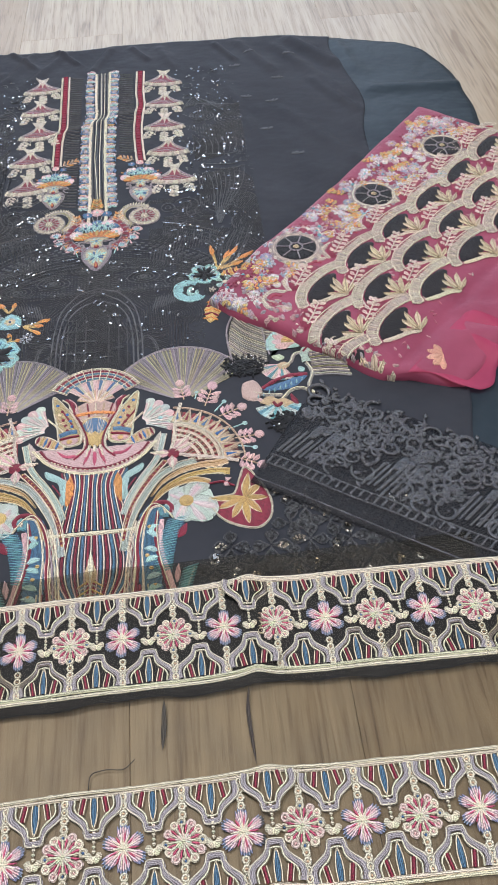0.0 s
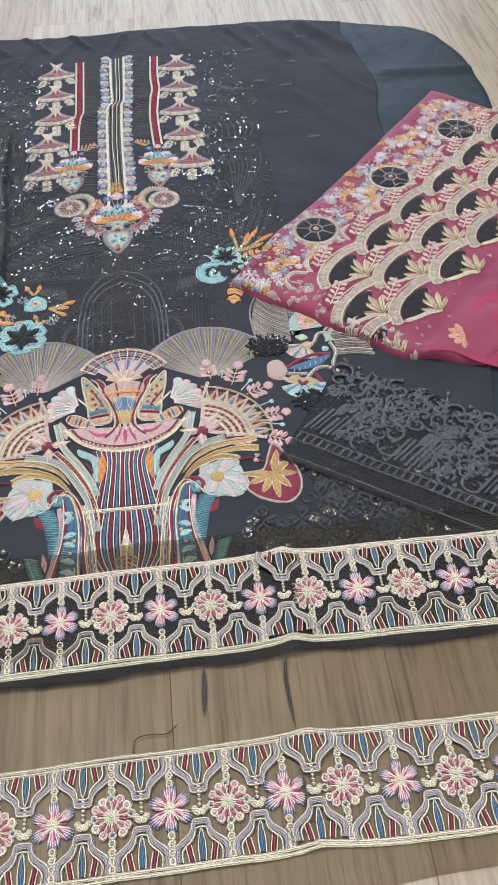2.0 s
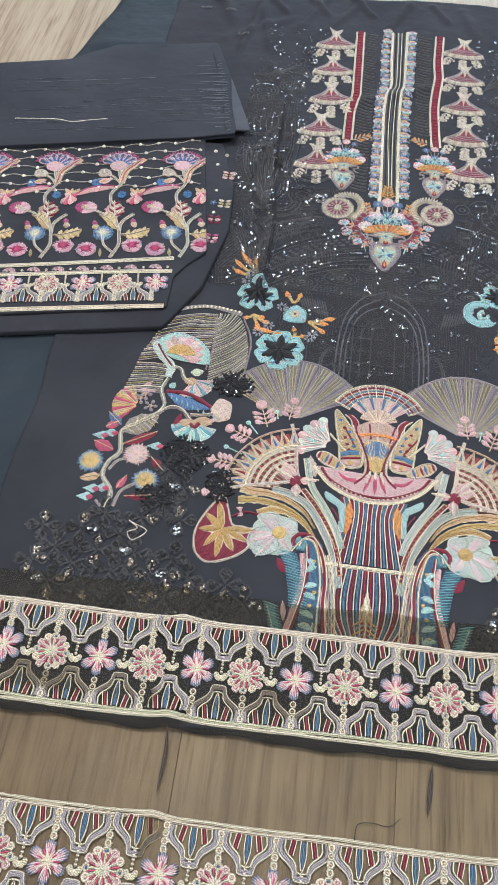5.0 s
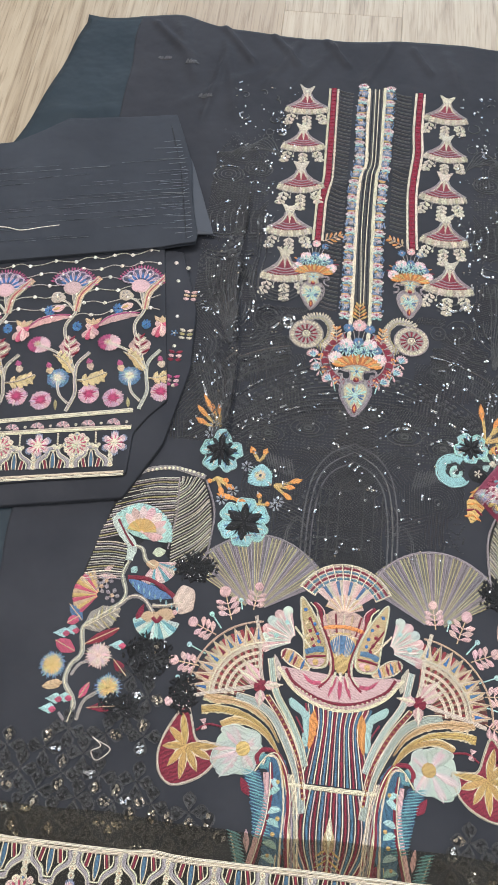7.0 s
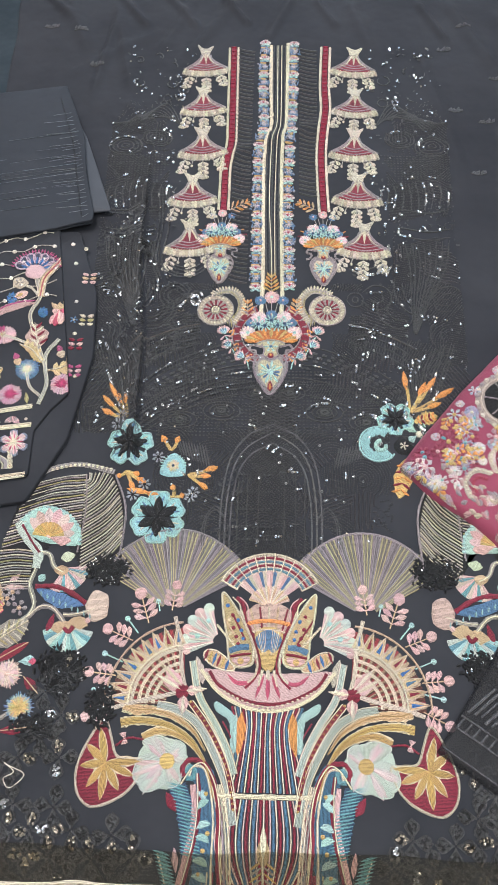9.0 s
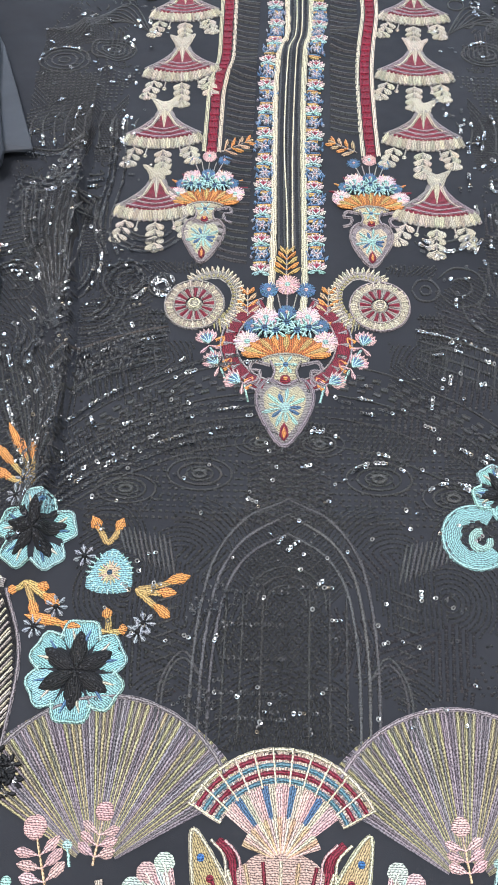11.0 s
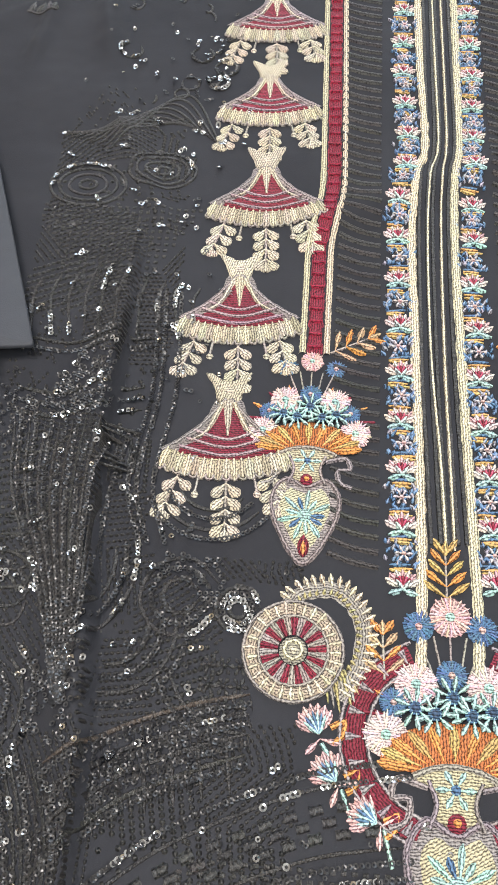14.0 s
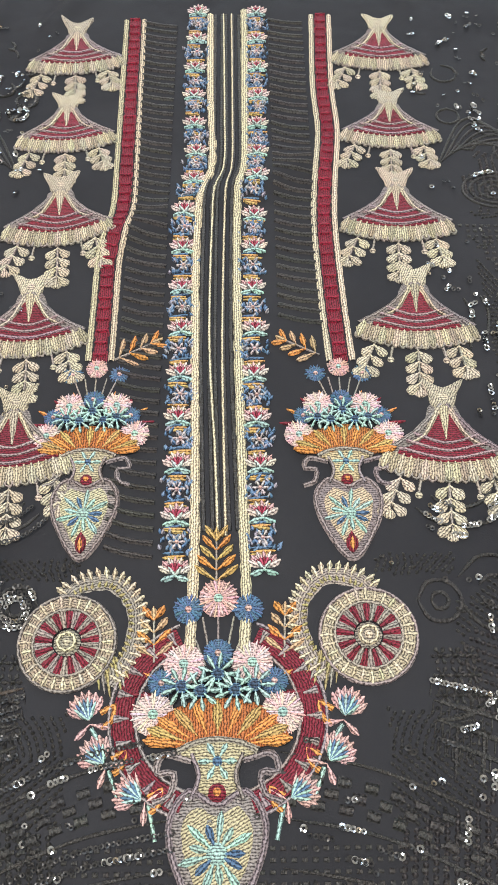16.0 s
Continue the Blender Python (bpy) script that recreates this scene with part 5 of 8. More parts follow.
for f in (-1, 1):
    s.stroke([(AXIS + f * 0.040, yb - 0.004), (AXIS + f * 0.030, yb - 0.012), (AXIS + f * 0.018, yb - 0.011), (AXIS + f * 0.014, yb - 0.005)], 0.0026, ROSE, 0.0011, 0.0011, tip="leaf")
    s.leaf((AXIS + f * 0.004, yb - 0.004), (AXIS + f * 0.012, yb - 0.026), 0.0022, ROSE, 0.0011, 0.0011)
s.leaf((AXIS, yb - 0.003), (AXIS, yb - 0.028), 0.0026, ROSE, 0.0011, 0.0011)
sew(s, "lotus_bowl", shirt, "pink half-moon bowl edged with cream beads")

s = Stitch()
s.apart = []
ax = 0.0005
for k in range(27):
    t = (k - 13) / 13
    s.apart.append(Stitch())
    s.apart[-1].stroke([(AXIS + 0.034 * t, -0.343 + 0.002 * abs(t)), (ax + 0.029 * t, -0.365), (ax + 0.040 * t, -0.418)], (0.0014, 0.0008)[k % 2], (MAROON, (0.66, 0.52, 0.44), (0.08, 0.17, 0.26), CREAM)[k % 4], 0.0011)
s.stroke([(ax - 0.044, -0.421), (ax, -0.4215), (ax + 0.044, -0.421)], 0.0024, CREAM, 0.0015, 0.0008)
for k in range(31):
    t = (k - 15) / 15
    s.apart.append(Stitch())
    s.apart[-1].stroke([(ax + 0.040 * t, -0.424), (ax + 0.047 * t, -0.452), (ax + 0.044 * t, -0.475), (ax + 0.030 * t, -0.497)], (0.0009, 0.0015)[abs(k - 15) % 2], (CREAM, MAROON, (0.66, 0.48, 0.44), (0.08, 0.17, 0.26))[abs(k - 15) % 4], 0.0011)
for f in (-1, 1):
    for j in range(8):
        s.stroke([(ax + f * (0.017 + 0.0028 * j), -0.497), (ax + f * (0.017 + 0.0030 * j), -0.555)], 0.0014, (CREAM, (0.6, 0.55, 0.48), PINK, PALE)[j % 4], 0.0010)
    for j in range(3):
        s.stroke([(ax + f * (0.046 + 0.004 * j), -0.485), (ax + f * (0.047 + 0.004 * j), -0.555)], 0.0018, (MAROON, PALE, OLIVE)[j], 0.0010)
for k in range(17):
    y = -0.474 - 0.0048 * k
    for f in (-1, 1):
        s.leaf((ax, y), (ax + f * 0.0125, y - 0.009), 0.0013, (GOLD, GREY)[k % 2], 0.0011, 0.0008)
s.stroke([(ax, -0.470), (ax, -0.555)], 0.0012, CREAM, 0.0012, 0.0014)
s.leaf((ax, -0.446), (ax, -0.480), 0.0068, TAN, 0.0014, 0.0010, tip="drop")
s.leaf((ax, -0.444), (ax, -0.474), 0.0030, CREAM, 0.0012, 0.0020)
sew(s, "lotus_column", shirt, "striped maroon, blue and cream column")

# ---- organza hem with its two borders ----
organza = sheet("organza_hem", lambda y: -0.70, lambda y: 0.70, lambda x: -0.800 + 0.014 * x / 0.25 + 0.5 * w1(x) + 0.003 * math.sin(9 * x), lambda x: -0.468 + 0.4 * w1(x), hem, ORGANZA, 0.008, 0.0004)
tagged(organza, "sheer smoke-brown organza hem with two embroidered borders", "cloth")
FLAT = lambda x, y: 0.0 * np.asarray(x)
backing = sheet("border_backing", lambda y: -0.69, lambda y: 0.69, lambda x: -0.600 + hem_drift(x) + 0.4 * w1(2 * x), lambda x: -0.4985 + hem_drift(x), lambda x, y: hem(x, y) - 0.0007, CHIFFON, 0.008, 0.0003)
backing.parent = organza
tagged(backing, "black cloth backing behind the border")
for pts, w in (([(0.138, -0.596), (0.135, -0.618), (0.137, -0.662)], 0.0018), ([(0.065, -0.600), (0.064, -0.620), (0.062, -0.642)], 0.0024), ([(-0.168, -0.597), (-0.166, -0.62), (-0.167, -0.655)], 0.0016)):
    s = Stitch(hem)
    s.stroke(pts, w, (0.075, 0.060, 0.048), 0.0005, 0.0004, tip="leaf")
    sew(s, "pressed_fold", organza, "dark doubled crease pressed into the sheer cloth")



def rosette():
    s, o = Stitch(FLAT), np.zeros(2)
    for k in range(12):
        a = 2 * math.pi * k / 12
        u = np.array([math.cos(a), math.sin(a)])
        b = a + math.pi / 12
        v = np.array([math.cos(b), math.sin(b)])
        s.leaf(0.0050 * v, 0.0128 * v, 0.0013, ROSE, 0.0012, 0.0002, tip="drop")
    s.bloom(o, 0.0068, CREAM, CREAM, 12, 0.0008)
    return s.mesh("rosette", THREAD)


def rosette_petal(outer, heart):
    s = Stitch(FLAT)
    u = np.array((1.0, 0.0))
    s.ring(0.0142 * u, 0.0026, 0.0013, outer, 0.0012)
    s.dot(0.0142 * u, 0.0012, heart, 0.0008)
    s.leaf(0.004 * u, 0.0128 * u, 0.0017, CREAM, 0.0014, 0.0004, tip="drop")
    return s.mesh("petal", THREAD)


def six_petal():
    s, o = Stitch(FLAT), np.zeros(2)
    for k in range(18):
        a = 2 * math.pi * k / 18
        u = np.array([math.cos(a), math.sin(a)])
        s.leaf(0.004 * u, (0.0095 + 0.003 * random.random()) * u, 0.0009, CREAM if k % 2 else ROSE, 0.0012, 0.0014)
    s.bloom(o, 0.0066, CREAM, CREAM, 12, 0.0014)
    return s.mesh("blossom", THREAD)


def blossom_petal():
    s = Stitch(FLAT)
    for y in (-0.0030, -0.0015, 0.0, 0.0015, 0.0030):
        long_ = 0.0180 - 210 * y * y
        s.leaf((0.004, 0.5 * y), (long_, 1.35 * y), 0.0015, (0.26, 0.29, 0.40), 0.0012, tip="drop")
        s.leaf((0.004, 0.5 * y), (long_ - 0.0024, 1.2 * y), 0.0014, (0.68, 0.53, 0.54) if abs(y) > 0.001 else (0.70, 0.44, 0.46), 0.0014, 0.0005, tip="drop")
    return s.mesh("petal", THREAD)


def lamp_arch():
    """A lamp-shaped arch: grey outline with cream edges, a blue ray and two maroon ones; its foot at the band's edge, y upward."""
    s = Stitch(FLAT)
    half = [(-0.0185, 0.0), (-0.0195, 0.0065), (-0.0175, 0.0115), (-0.0100, 0.0175), (-0.0065, 0.0225), (-0.0055, 0.0275), (0.0, 0.0285)]
    path = half + [(-x, y) for x, y in half[-2::-1]]
    s.stroke(path, 0.0024, (0.33, 0.31, 0.33), 0.0010)
    s.stroke([(x * 1.13, y * 1.08) for x, y in path], 0.0009, CREAM, 0.0013)
    s.stroke([(x * 0.80, y * 0.86) for x, y in path], 0.0009, CREAM, 0.0013)
    s.leaf((0, 0.0005), (0, 0.0215), 0.0022, (0.09, 0.19, 0.30), 0.0012, tip="ends")
    s.stroke([(-0.0024, 0.0), (-0.0027, 0.012), (0, 0.0235), (0.0027, 0.012), (0.0024, 0.0)], 0.0006, CREAM, 0.0012, 0.0003)
    for f in (-1, 1):
        s.stroke([(f * 0.0080, 0.0), (f * 0.0105, 0.0120)], 0.0014, MAROON, 0.0012)
        for q in (-0.0022, 0.0022):
            s.stroke([(f * 0.0080 + q, 0.0), (f * 0.0105 + q, 0.0120)], 0.0005, CREAM, 0.0012)
    return s.mesh("lamp_arch", THREAD)


def bead_chain():
    s = Stitch(FLAT)
    for k in range(4):
        s.ring(np.array((0, 0.0025 + 0.0062 * k)), 0.0024, 0.0012, CREAM, 0.0013)
        s.dot(np.array((0, 0.0025 + 0.0062 * k)), 0.0012, TAN, 0.0008)
    return s.mesh("bead_chain", THREAD)


def link_knot():
    s = Stitch(FLAT)
    for k in range(5):
        s.dot(np.array((0, 0.0165 - 0.0034 * k)), 0.0015, CREAM, 0.0014)
    for x, y in ((-0.006, 0.001), (0.006, 0.001), (-0.004, -0.003), (0.004, -0.003), (0, -0.004)):
        s.leaf((0, -0.001), (1.1 * x, 1.1 * y - 0.001), 0.0031, CREAM, 0.0014, tip="drop")
    return s.mesh("link_knot", THREAD)


PETALS = {"rosette": [rosette_petal(CREAM, BLUE), rosette_petal((0.76, 0.66, 0.55), (0.7, 0.45, 0.42)), rosette_petal((0.74, 0.62, 0.53), (0.72, 0.48, 0.44))], "blossom": [blossom_petal()]}
MESH = {"rosette": rosette(), "blossom": six_petal(), "lamp_arch": lamp_arch(), "bead_chain": bead_chain(), "link_knot": link_knot()}


def put(kind, x, y, parent, turn=0.0, flip=False, swell=1.0):
    ob = new(kind, MESH[kind])
    ob.parent = parent
    slope = (float(hem(x + 0.006, y)) - float(hem(x - 0.006, y))) / 0.012
    ob.matrix_basis = Matrix.Translation((x, y, float(hem(x, y)) + 0.0004)) @ Euler((0, -math.atan(slope), turn + (math.pi if flip else 0))).to_matrix().to_4x4() @ Matrix.Diagonal((swell, swell, 1, 1))
    n = {"rosette": 12, "blossom": 6}.get(kind, 0)
    for k in range(n):
        petal = new("petal", PETALS[kind][k % len(PETALS[kind])])
        petal.parent = ob
        petal.matrix_basis = Matrix.Rotation(2 * math.pi * k / n + (math.pi / 2 if n == 6 else 0) + random.uniform(-0.05, 0.05), 4, "Z") @ Matrix.Diagonal((random.uniform(0.95, 1.05), random.uniform(0.9, 1.1), 1, 1))
    return ob


def border(y0, y1, x_start, pitch):
    ym = (y0 + y1) / 2
    for k in range(-14, 15):
        x = x_start + pitch * k
        d, dm = hem_drift(x), hem_drift(x + pitch / 2)
        tilt = random.uniform(-0.05, 0.05)
        put("blossom" if k % 2 else "rosette", x, ym + d, organza, tilt, swell=random.uniform(0.97, 1.03))
        put("bead_chain", x, y0 + 0.003 + d, organza)
        put("bead_chain", x, y1 - 0.003 + d, organza, flip=True)
        put("lamp_arch", x + pitch / 2, y0 + 0.003 + dm, organza)
        put("lamp_arch", x + pitch / 2, y1 - 0.003 + dm, organza, flip=True)
        put("link_knot", x + pitch / 2, ym - 0.002 + dm, organza)
    for y in (y0, y1):
        s = Stitch(hem)
        xs = np.linspace(-0.66, 0.66, 60)
        for off in (-0.0016, 0.0016):
            s.stroke([(x, y + off + hem_drift(x) + random.uniform(-0.0004, 0.0004)) for x in xs], 0.0016, CREAM, 0.0014)
        sew(s, "border_cord", organza, "double row of cream cord")


border(-0.5895, -0.4990, -0.0145, 0.0454)
border(-0.7595, -0.6720, -0.0160, 0.0458)

# ---- side gardens of the shirt ----


def wing(s):
    """A hatched wing panel: two leaning sets of pale cords in a mauve edge."""
    l0, l1, l2 = np.array((-0.2610, -0.1150)), np.array((-0.2795, -0.1777)), np.array((-0.2900, -0.2339))
    v0, v1 = np.array((-0.2004, -0.1014)), np.array((-0.1997, -0.1860))
    r0, r1, r2 = np.array((-0.1682, -0.1018)), np.array((-0.1547, -0.1419)), np.array((-0.1585, -0.2018))
    s.fill([l0, v0, r0, r1, r2, np.array((-0.1865, -0.2161)), v1, np.array((-0.2484, -0.1853)), np.array((-0.2514, -0.2260)), l2, l1], BLACK, 0.0003)
    n = 19
    for k in range(n):
        t = k / (n - 1)
        a = l0 + (l1 - l0) * 2 * t if t < 0.5 else l1 + (l2 - l1) * (2 * t - 1)
        b = v0 + (v1 - v0) * min(1, 1.25 * t) if t < 0.6 else np.array((-0.2457, -0.1890)) + (np.array((-0.2473, -0.2274)) - np.array((-0.2457, -0.1890))) * (t - 0.6) / 0.4
        s.stroke([a, (a + b) / 2 + (0, 0.002), b], 0.0009, (PALE, OLIVE, CREAM)[k % 3], 0.0012, 0.0004)
        s.stroke([a + (0, -0.0026), (a + b) / 2 + (0, -0.0006), b + (0, -0.0026)], 0.0008, MAUVE, 0.0008, 0.0003)
    edge = run([(-0.1970, -0.0990), (-0.1751, -0.1007), (-0.1626, -0.1232), (-0.1562, -0.1501), (-0.1549, -0.1774)], 0.002)
    for k in range(30):
        t = k / 29
        a = np.array((-0.2014, -0.1091)) + (np.array((-0.1960, -0.2152)) - np.array((-0.2014, -0.1091))) * t
        b = edge[int(t * (len(edge) - 1))]
        s.stroke([a, 0.45 * a + 0.55 * b + (0.002, -0.003), b], 0.0009, (PALE, GREY, (0.50, 0.46, 0.34))[k % 3], 0.0012, 0.0004)
    s.stroke([(-0.2639, -0.1111), (-0.2388, -0.0948), (-0.2074, -0.0892), (-0.1697, -0.0977)], 0.0030, MAUVE, 0.0012, 0.0008)
    for q in run([(-0.2385, -0.0961), (-0.2192, -0.0910), (-0.1992, -0.0898), (-0.1742, -0.0948)], 0.006):
        s.dot(q, 0.0022, CREAM, 0.0014, 0.0016)
    s.stroke([(-0.1684, -0.1010), (-0.1539, -0.1418), (-0.1562, -0.1995)], 0.0012, MAUVE, 0.0012, 0.0008)
    s.stroke([(-0.2004, -0.1014), (-0.1968, -0.1441), (-0.2008, -0.1903)], 0.0010, MAUVE, 0.0012, 0.0010)


def shell_bloom(s):
    c = np.array((-0.2330, -0.1747))
    s.fill([(-0.2658, -0.1588), (-0.2562, -0.1480), (-0.2377, -0.1410), (-0.2167, -0.1471), (-0.2018, -0.1637), (-0.2006, -0.1813), (-0.2199, -0.1818), (-0.2421, -0.1782)], (0.46, 0.66, 0.62), 0.0010, 0.0012)
    for k in range(8):
        a = 0.05 + 0.36 * k
        u = np.array([math.cos(a - 0.2), math.sin(a - 0.2)])
        s.leaf(c, c + 0.033 * u * (0.75 + 0.25 * math.sin(a)), 0.0062, ((0.66, 0.42, 0.40), (0.70, 0.52, 0.48))[k % 2], 0.0012, 0.0020, tip="drop")
    s.fan(c, 0.002, 0.017, 0.1, 3.0, 11, [GOLD, (0.60, 0.36, 0.13)], 0.0014, 0.0030)
    for q in run([(-0.2654, -0.1609), (-0.2560, -0.1489), (-0.2377, -0.1410), (-0.2167, -0.1471), (-0.2018, -0.1637), (-0.1996, -0.1803)], 0.0045):
        s.dot(q, 0.0024, MINT, 0.0013, 0.0014)
    s.stroke([(-0.2658, -0.1588), (-0.2551, -0.1760), (-0.2415, -0.1904), (-0.2416, -0.2086)], 0.0050, (0.50, 0.60, 0.52), 0.0013, 0.0018)
    s.stroke([(-0.2611, -0.1623), (-0.2497, -0.1793), (-0.2392, -0.1921)], 0.0013, MAROON, 0.0012, 0.0030)


def upper_vine(s):
    for p in ([(-0.2416, -0.2086), (-0.2458, -0.2252), (-0.2389, -0.2456), (-0.2442, -0.2599)], [(-0.2415, -0.1904), (-0.2294, -0.1926), (-0.2229, -0.2057), (-0.2121, -0.2121)], [(-0.2442, -0.2599), (-0.2315, -0.2483), (-0.2179, -0.2501), (-0.2059, -0.2634)], [(-0.2074, -0.2561), (-0.1926, -0.2549), (-0.1750, -0.2492)]):
        s.stroke(p, 0.0024, GREY, 0.0012, 0.0004)
        s.stroke(p, 0.0007, CREAM, 0.0010, 0.0016)
    s.leaf(*[(-0.2395, -0.2281), (-0.1851, -0.2450)], 0.0078, BLUE, 0.0012, bend=-0.08)
    s.stroke([(-0.2396, -0.2274), (-0.2187, -0.2269), (-0.2003, -0.2338), (-0.1852, -0.2442)], 0.0026, MAROON, 0.0012, 0.0010)
    for k in range(9):
        q = np.array((-0.2330, -0.2319)) + k * np.array([0.0066, -0.0028])
        s.leaf(q, q + (0.001, -0.006), 0.0012, (0.26, 0.42, 0.44), 0.0012, 0.0012)
    c = np.array((-0.1733, -0.2459))
    s.fill([c + 0.0160 * np.array([0.72 * math.cos(a), math.sin(a)]) * (1 + 0.1 * (k % 2)) for k, a in enumerate(np.linspace(0, 6.28, 11)[:-1])], (0.62, 0.45, 0.38), 0.0022)
    s.leaf(*[(-0.1773, -0.2571), (-0.1853, -0.2640)], 0.003, PINK, 0.0012)
    c = np.array((-0.2006, -0.2757))
    s.fan(c + (0, 0.008), 0.003, 0.026, 3.3, 6.1, 12, [MINT, TEAL, (0.55, 0.62, 0.55)], 0.0012)
    s.stroke([(-0.2132, -0.2740), (-0.2088, -0.2677), (-0.1994, -0.2681), (-0.1912, -0.2623), (-0.1854, -0.2696)], 0.0060, TAN, 0.0013, 0.0006)
    s.stroke([(-0.2047, -0.2696), (-0.1995, -0.2737), (-0.1958, -0.2675)], 0.0022, MAROON, 0.0013, 0.0018)
    c = np.array((-0.2039, -0.2148))
    s.fan(c + (-0.008, 0.008), 0.003, 0.026, 4.2, 6.4, 10, [PINK, (0.62, 0.5, 0.44), TEAL], 0.0012)
    s.fill([(-0.2222, -0.2096), (-0.2136, -0.2043), (-0.2069, -0.2093), (-0.2132, -0.2162)], TAN, 0.0013, 0.0008)
    s.leaf(*[(-0.2170, -0.1968), (-0.2023, -0.1925)], 0.006, (0.5, 0.58, 0.42), 0.0013)
    s.leaf(*[(-0.2370, -0.2218), (-0.2316, -0.2143)], 0.0045, MINT, 0.0013)
    s.leaf(*[(-0.2222, -0.2753), (-0.2168, -0.2556)], 0.004, MAROON, 0.0012)


def lower_vine(s):
    v = [(-0.2755, -0.3867), (-0.2734, -0.3659), (-0.2863, -0.3470), (-0.2842, -0.3289), (-0.2747, -0.3148), (-0.2785, -0.2878), (-0.2636, -0.2742), (-0.2443, -0.2591)]
    s.stroke(v, 0.0030, GREY, 0.0012)
    s.stroke(v, 0.0008, CREAM, 0.0010, 0.0012)
    s.stroke([(-0.2673, -0.3837), (-0.2630, -0.3643), (-0.2510, -0.3537)], 0.0022, GREY, 0.0012)
    s.stroke([(-0.2817, -0.3392), (-0.2753, -0.3275), (-0.2655, -0.3224)], 0.0018, GREY, 0.0012)
    s.stroke([(-0.2865, -0.3782), (-0.2793, -0.3856)], 0.0018, GREY, 0.0012)
    for q, col in (((-0.3032, -0.3308), GOLD), ((-0.2398, -0.3475), GOLD)):
        c = np.array(q)
        s.bloom(c, 0.0150, (0.16, 0.26, 0.40), GOLD, 34)
        s.bloom(c, 0.0125, (0.38, 0.42, 0.34), GOLD, 28, 0.0006)
        s.bloom(c, 0.0105, (0.62, 0.43, 0.18), GOLD, 22, 0.0010)
    c = np.array((-0.2560, -0.3159))
    s.bloom(c, 0.0150, (0.60, 0.44, 0.40), PINK, 30)
    s.bloom(c, 0.0118, (0.64, 0.48, 0.46), (0.7, 0.5, 0.42), 24, 0.0008)
    a, b = np.array((-0.2774, -0.2876)), np.array((-0.2416, -0.2633))
    s.leaf(a, b, 0.0150, GREY, 0.0011)
    for k in range(7):
        m = a + (b - a) * (0.12 + 0.11 * k)
        for side in (-1, 1):
            s.leaf(m, m + (0.006, 0.002) + side * np.array([-0.006, 0.012]) * (1 - abs(k - 3) / 6), 0.0012, (PALE, OLIVE)[k % 2], 0.0011, 0.0010)
    s.stroke([a, b], 0.0008, CREAM, 0.0012, 0.0018)
    for a, b, w, col in ((*[(-0.2732, -0.3055), (-0.2389, -0.2846)], 0.0060, MAROON), (*[(-0.2580, -0.3703), (-0.2245, -0.3651)], 0.0052, MAROON), (*[(-0.2683, -0.3616), (-0.2603, -0.3447)], 0.0045, ROSE), (*[(-0.3049, -0.3049), (-0.2822, -0.3142)], 0.0085, ROSE), (*[(-0.3090, -0.3541), (-0.2888, -0.3474)], 0.0062, TAN),
                         (*[(-0.2390, -0.3183), (-0.2228, -0.3343)], 0.0052, MAROON), (*[(-0.2968, -0.2850), (-0.2840, -0.2755)], 0.0058, ROSE), (*[(-0.2980, -0.2643), (-0.2809, -0.2807)], 0.0060, BLUE)):
        s.leaf(a, b, w, col, 0.0013)
        s.stroke([a, b], 0.0006, TAN, 0.0011, 0.0014)
    for q in [(-0.3013, -0.2969), (-0.2911, -0.2927), (-0.2385, -0.3037), (-0.2996, -0.3762), (-0.2848, -0.3635), (-0.2951, -0.3658)]:
        c = np.array(q)
        s.leaf(c + (-0.008, 0), c + (0.008, 0.002), 0.0058, MINT, 0.0014, tip="drop")
        s.leaf(c + (0.002, 0), c + (0.010, 0.001), 0.0034, ROSE, 0.0012, 0.0012)
    c = np.array((-0.2795, -0.2460))
    s.fan(c + (0.012, -0.004), 0.003, 0.030, 1.9, 4.1, 12, [TAN, GOLD, ROSE], 0.0012)
    for q in [(-0.2674, -0.2403), (-0.2539, -0.2498), (-0.2631, -0.2338)]:
        s.flower(np.array(q), 0.0085, 5, MAUVE, TAN, 0.0012)
    for a, b in ([(-0.2737, -0.2295), (-0.2510, -0.2279)], [(-0.2675, -0.2226), (-0.2576, -0.2151)]):
        s.leaf(a, b, 0.004, PINK, 0.0012)


both(wing, "wing_panel", "pale hatched wing panel with mauve edge")
both(shell_bloom, "shell_bloom", "mint-edged pink shell bloom")
both(upper_vine, "upper_vine", "curling vine with blue leaf, bud and cup flower")
s = Stitch()
lower_vine(s)
sew(s, "lower_vine", shirt, "climbing vine with yellow, pink and maroon blossoms")


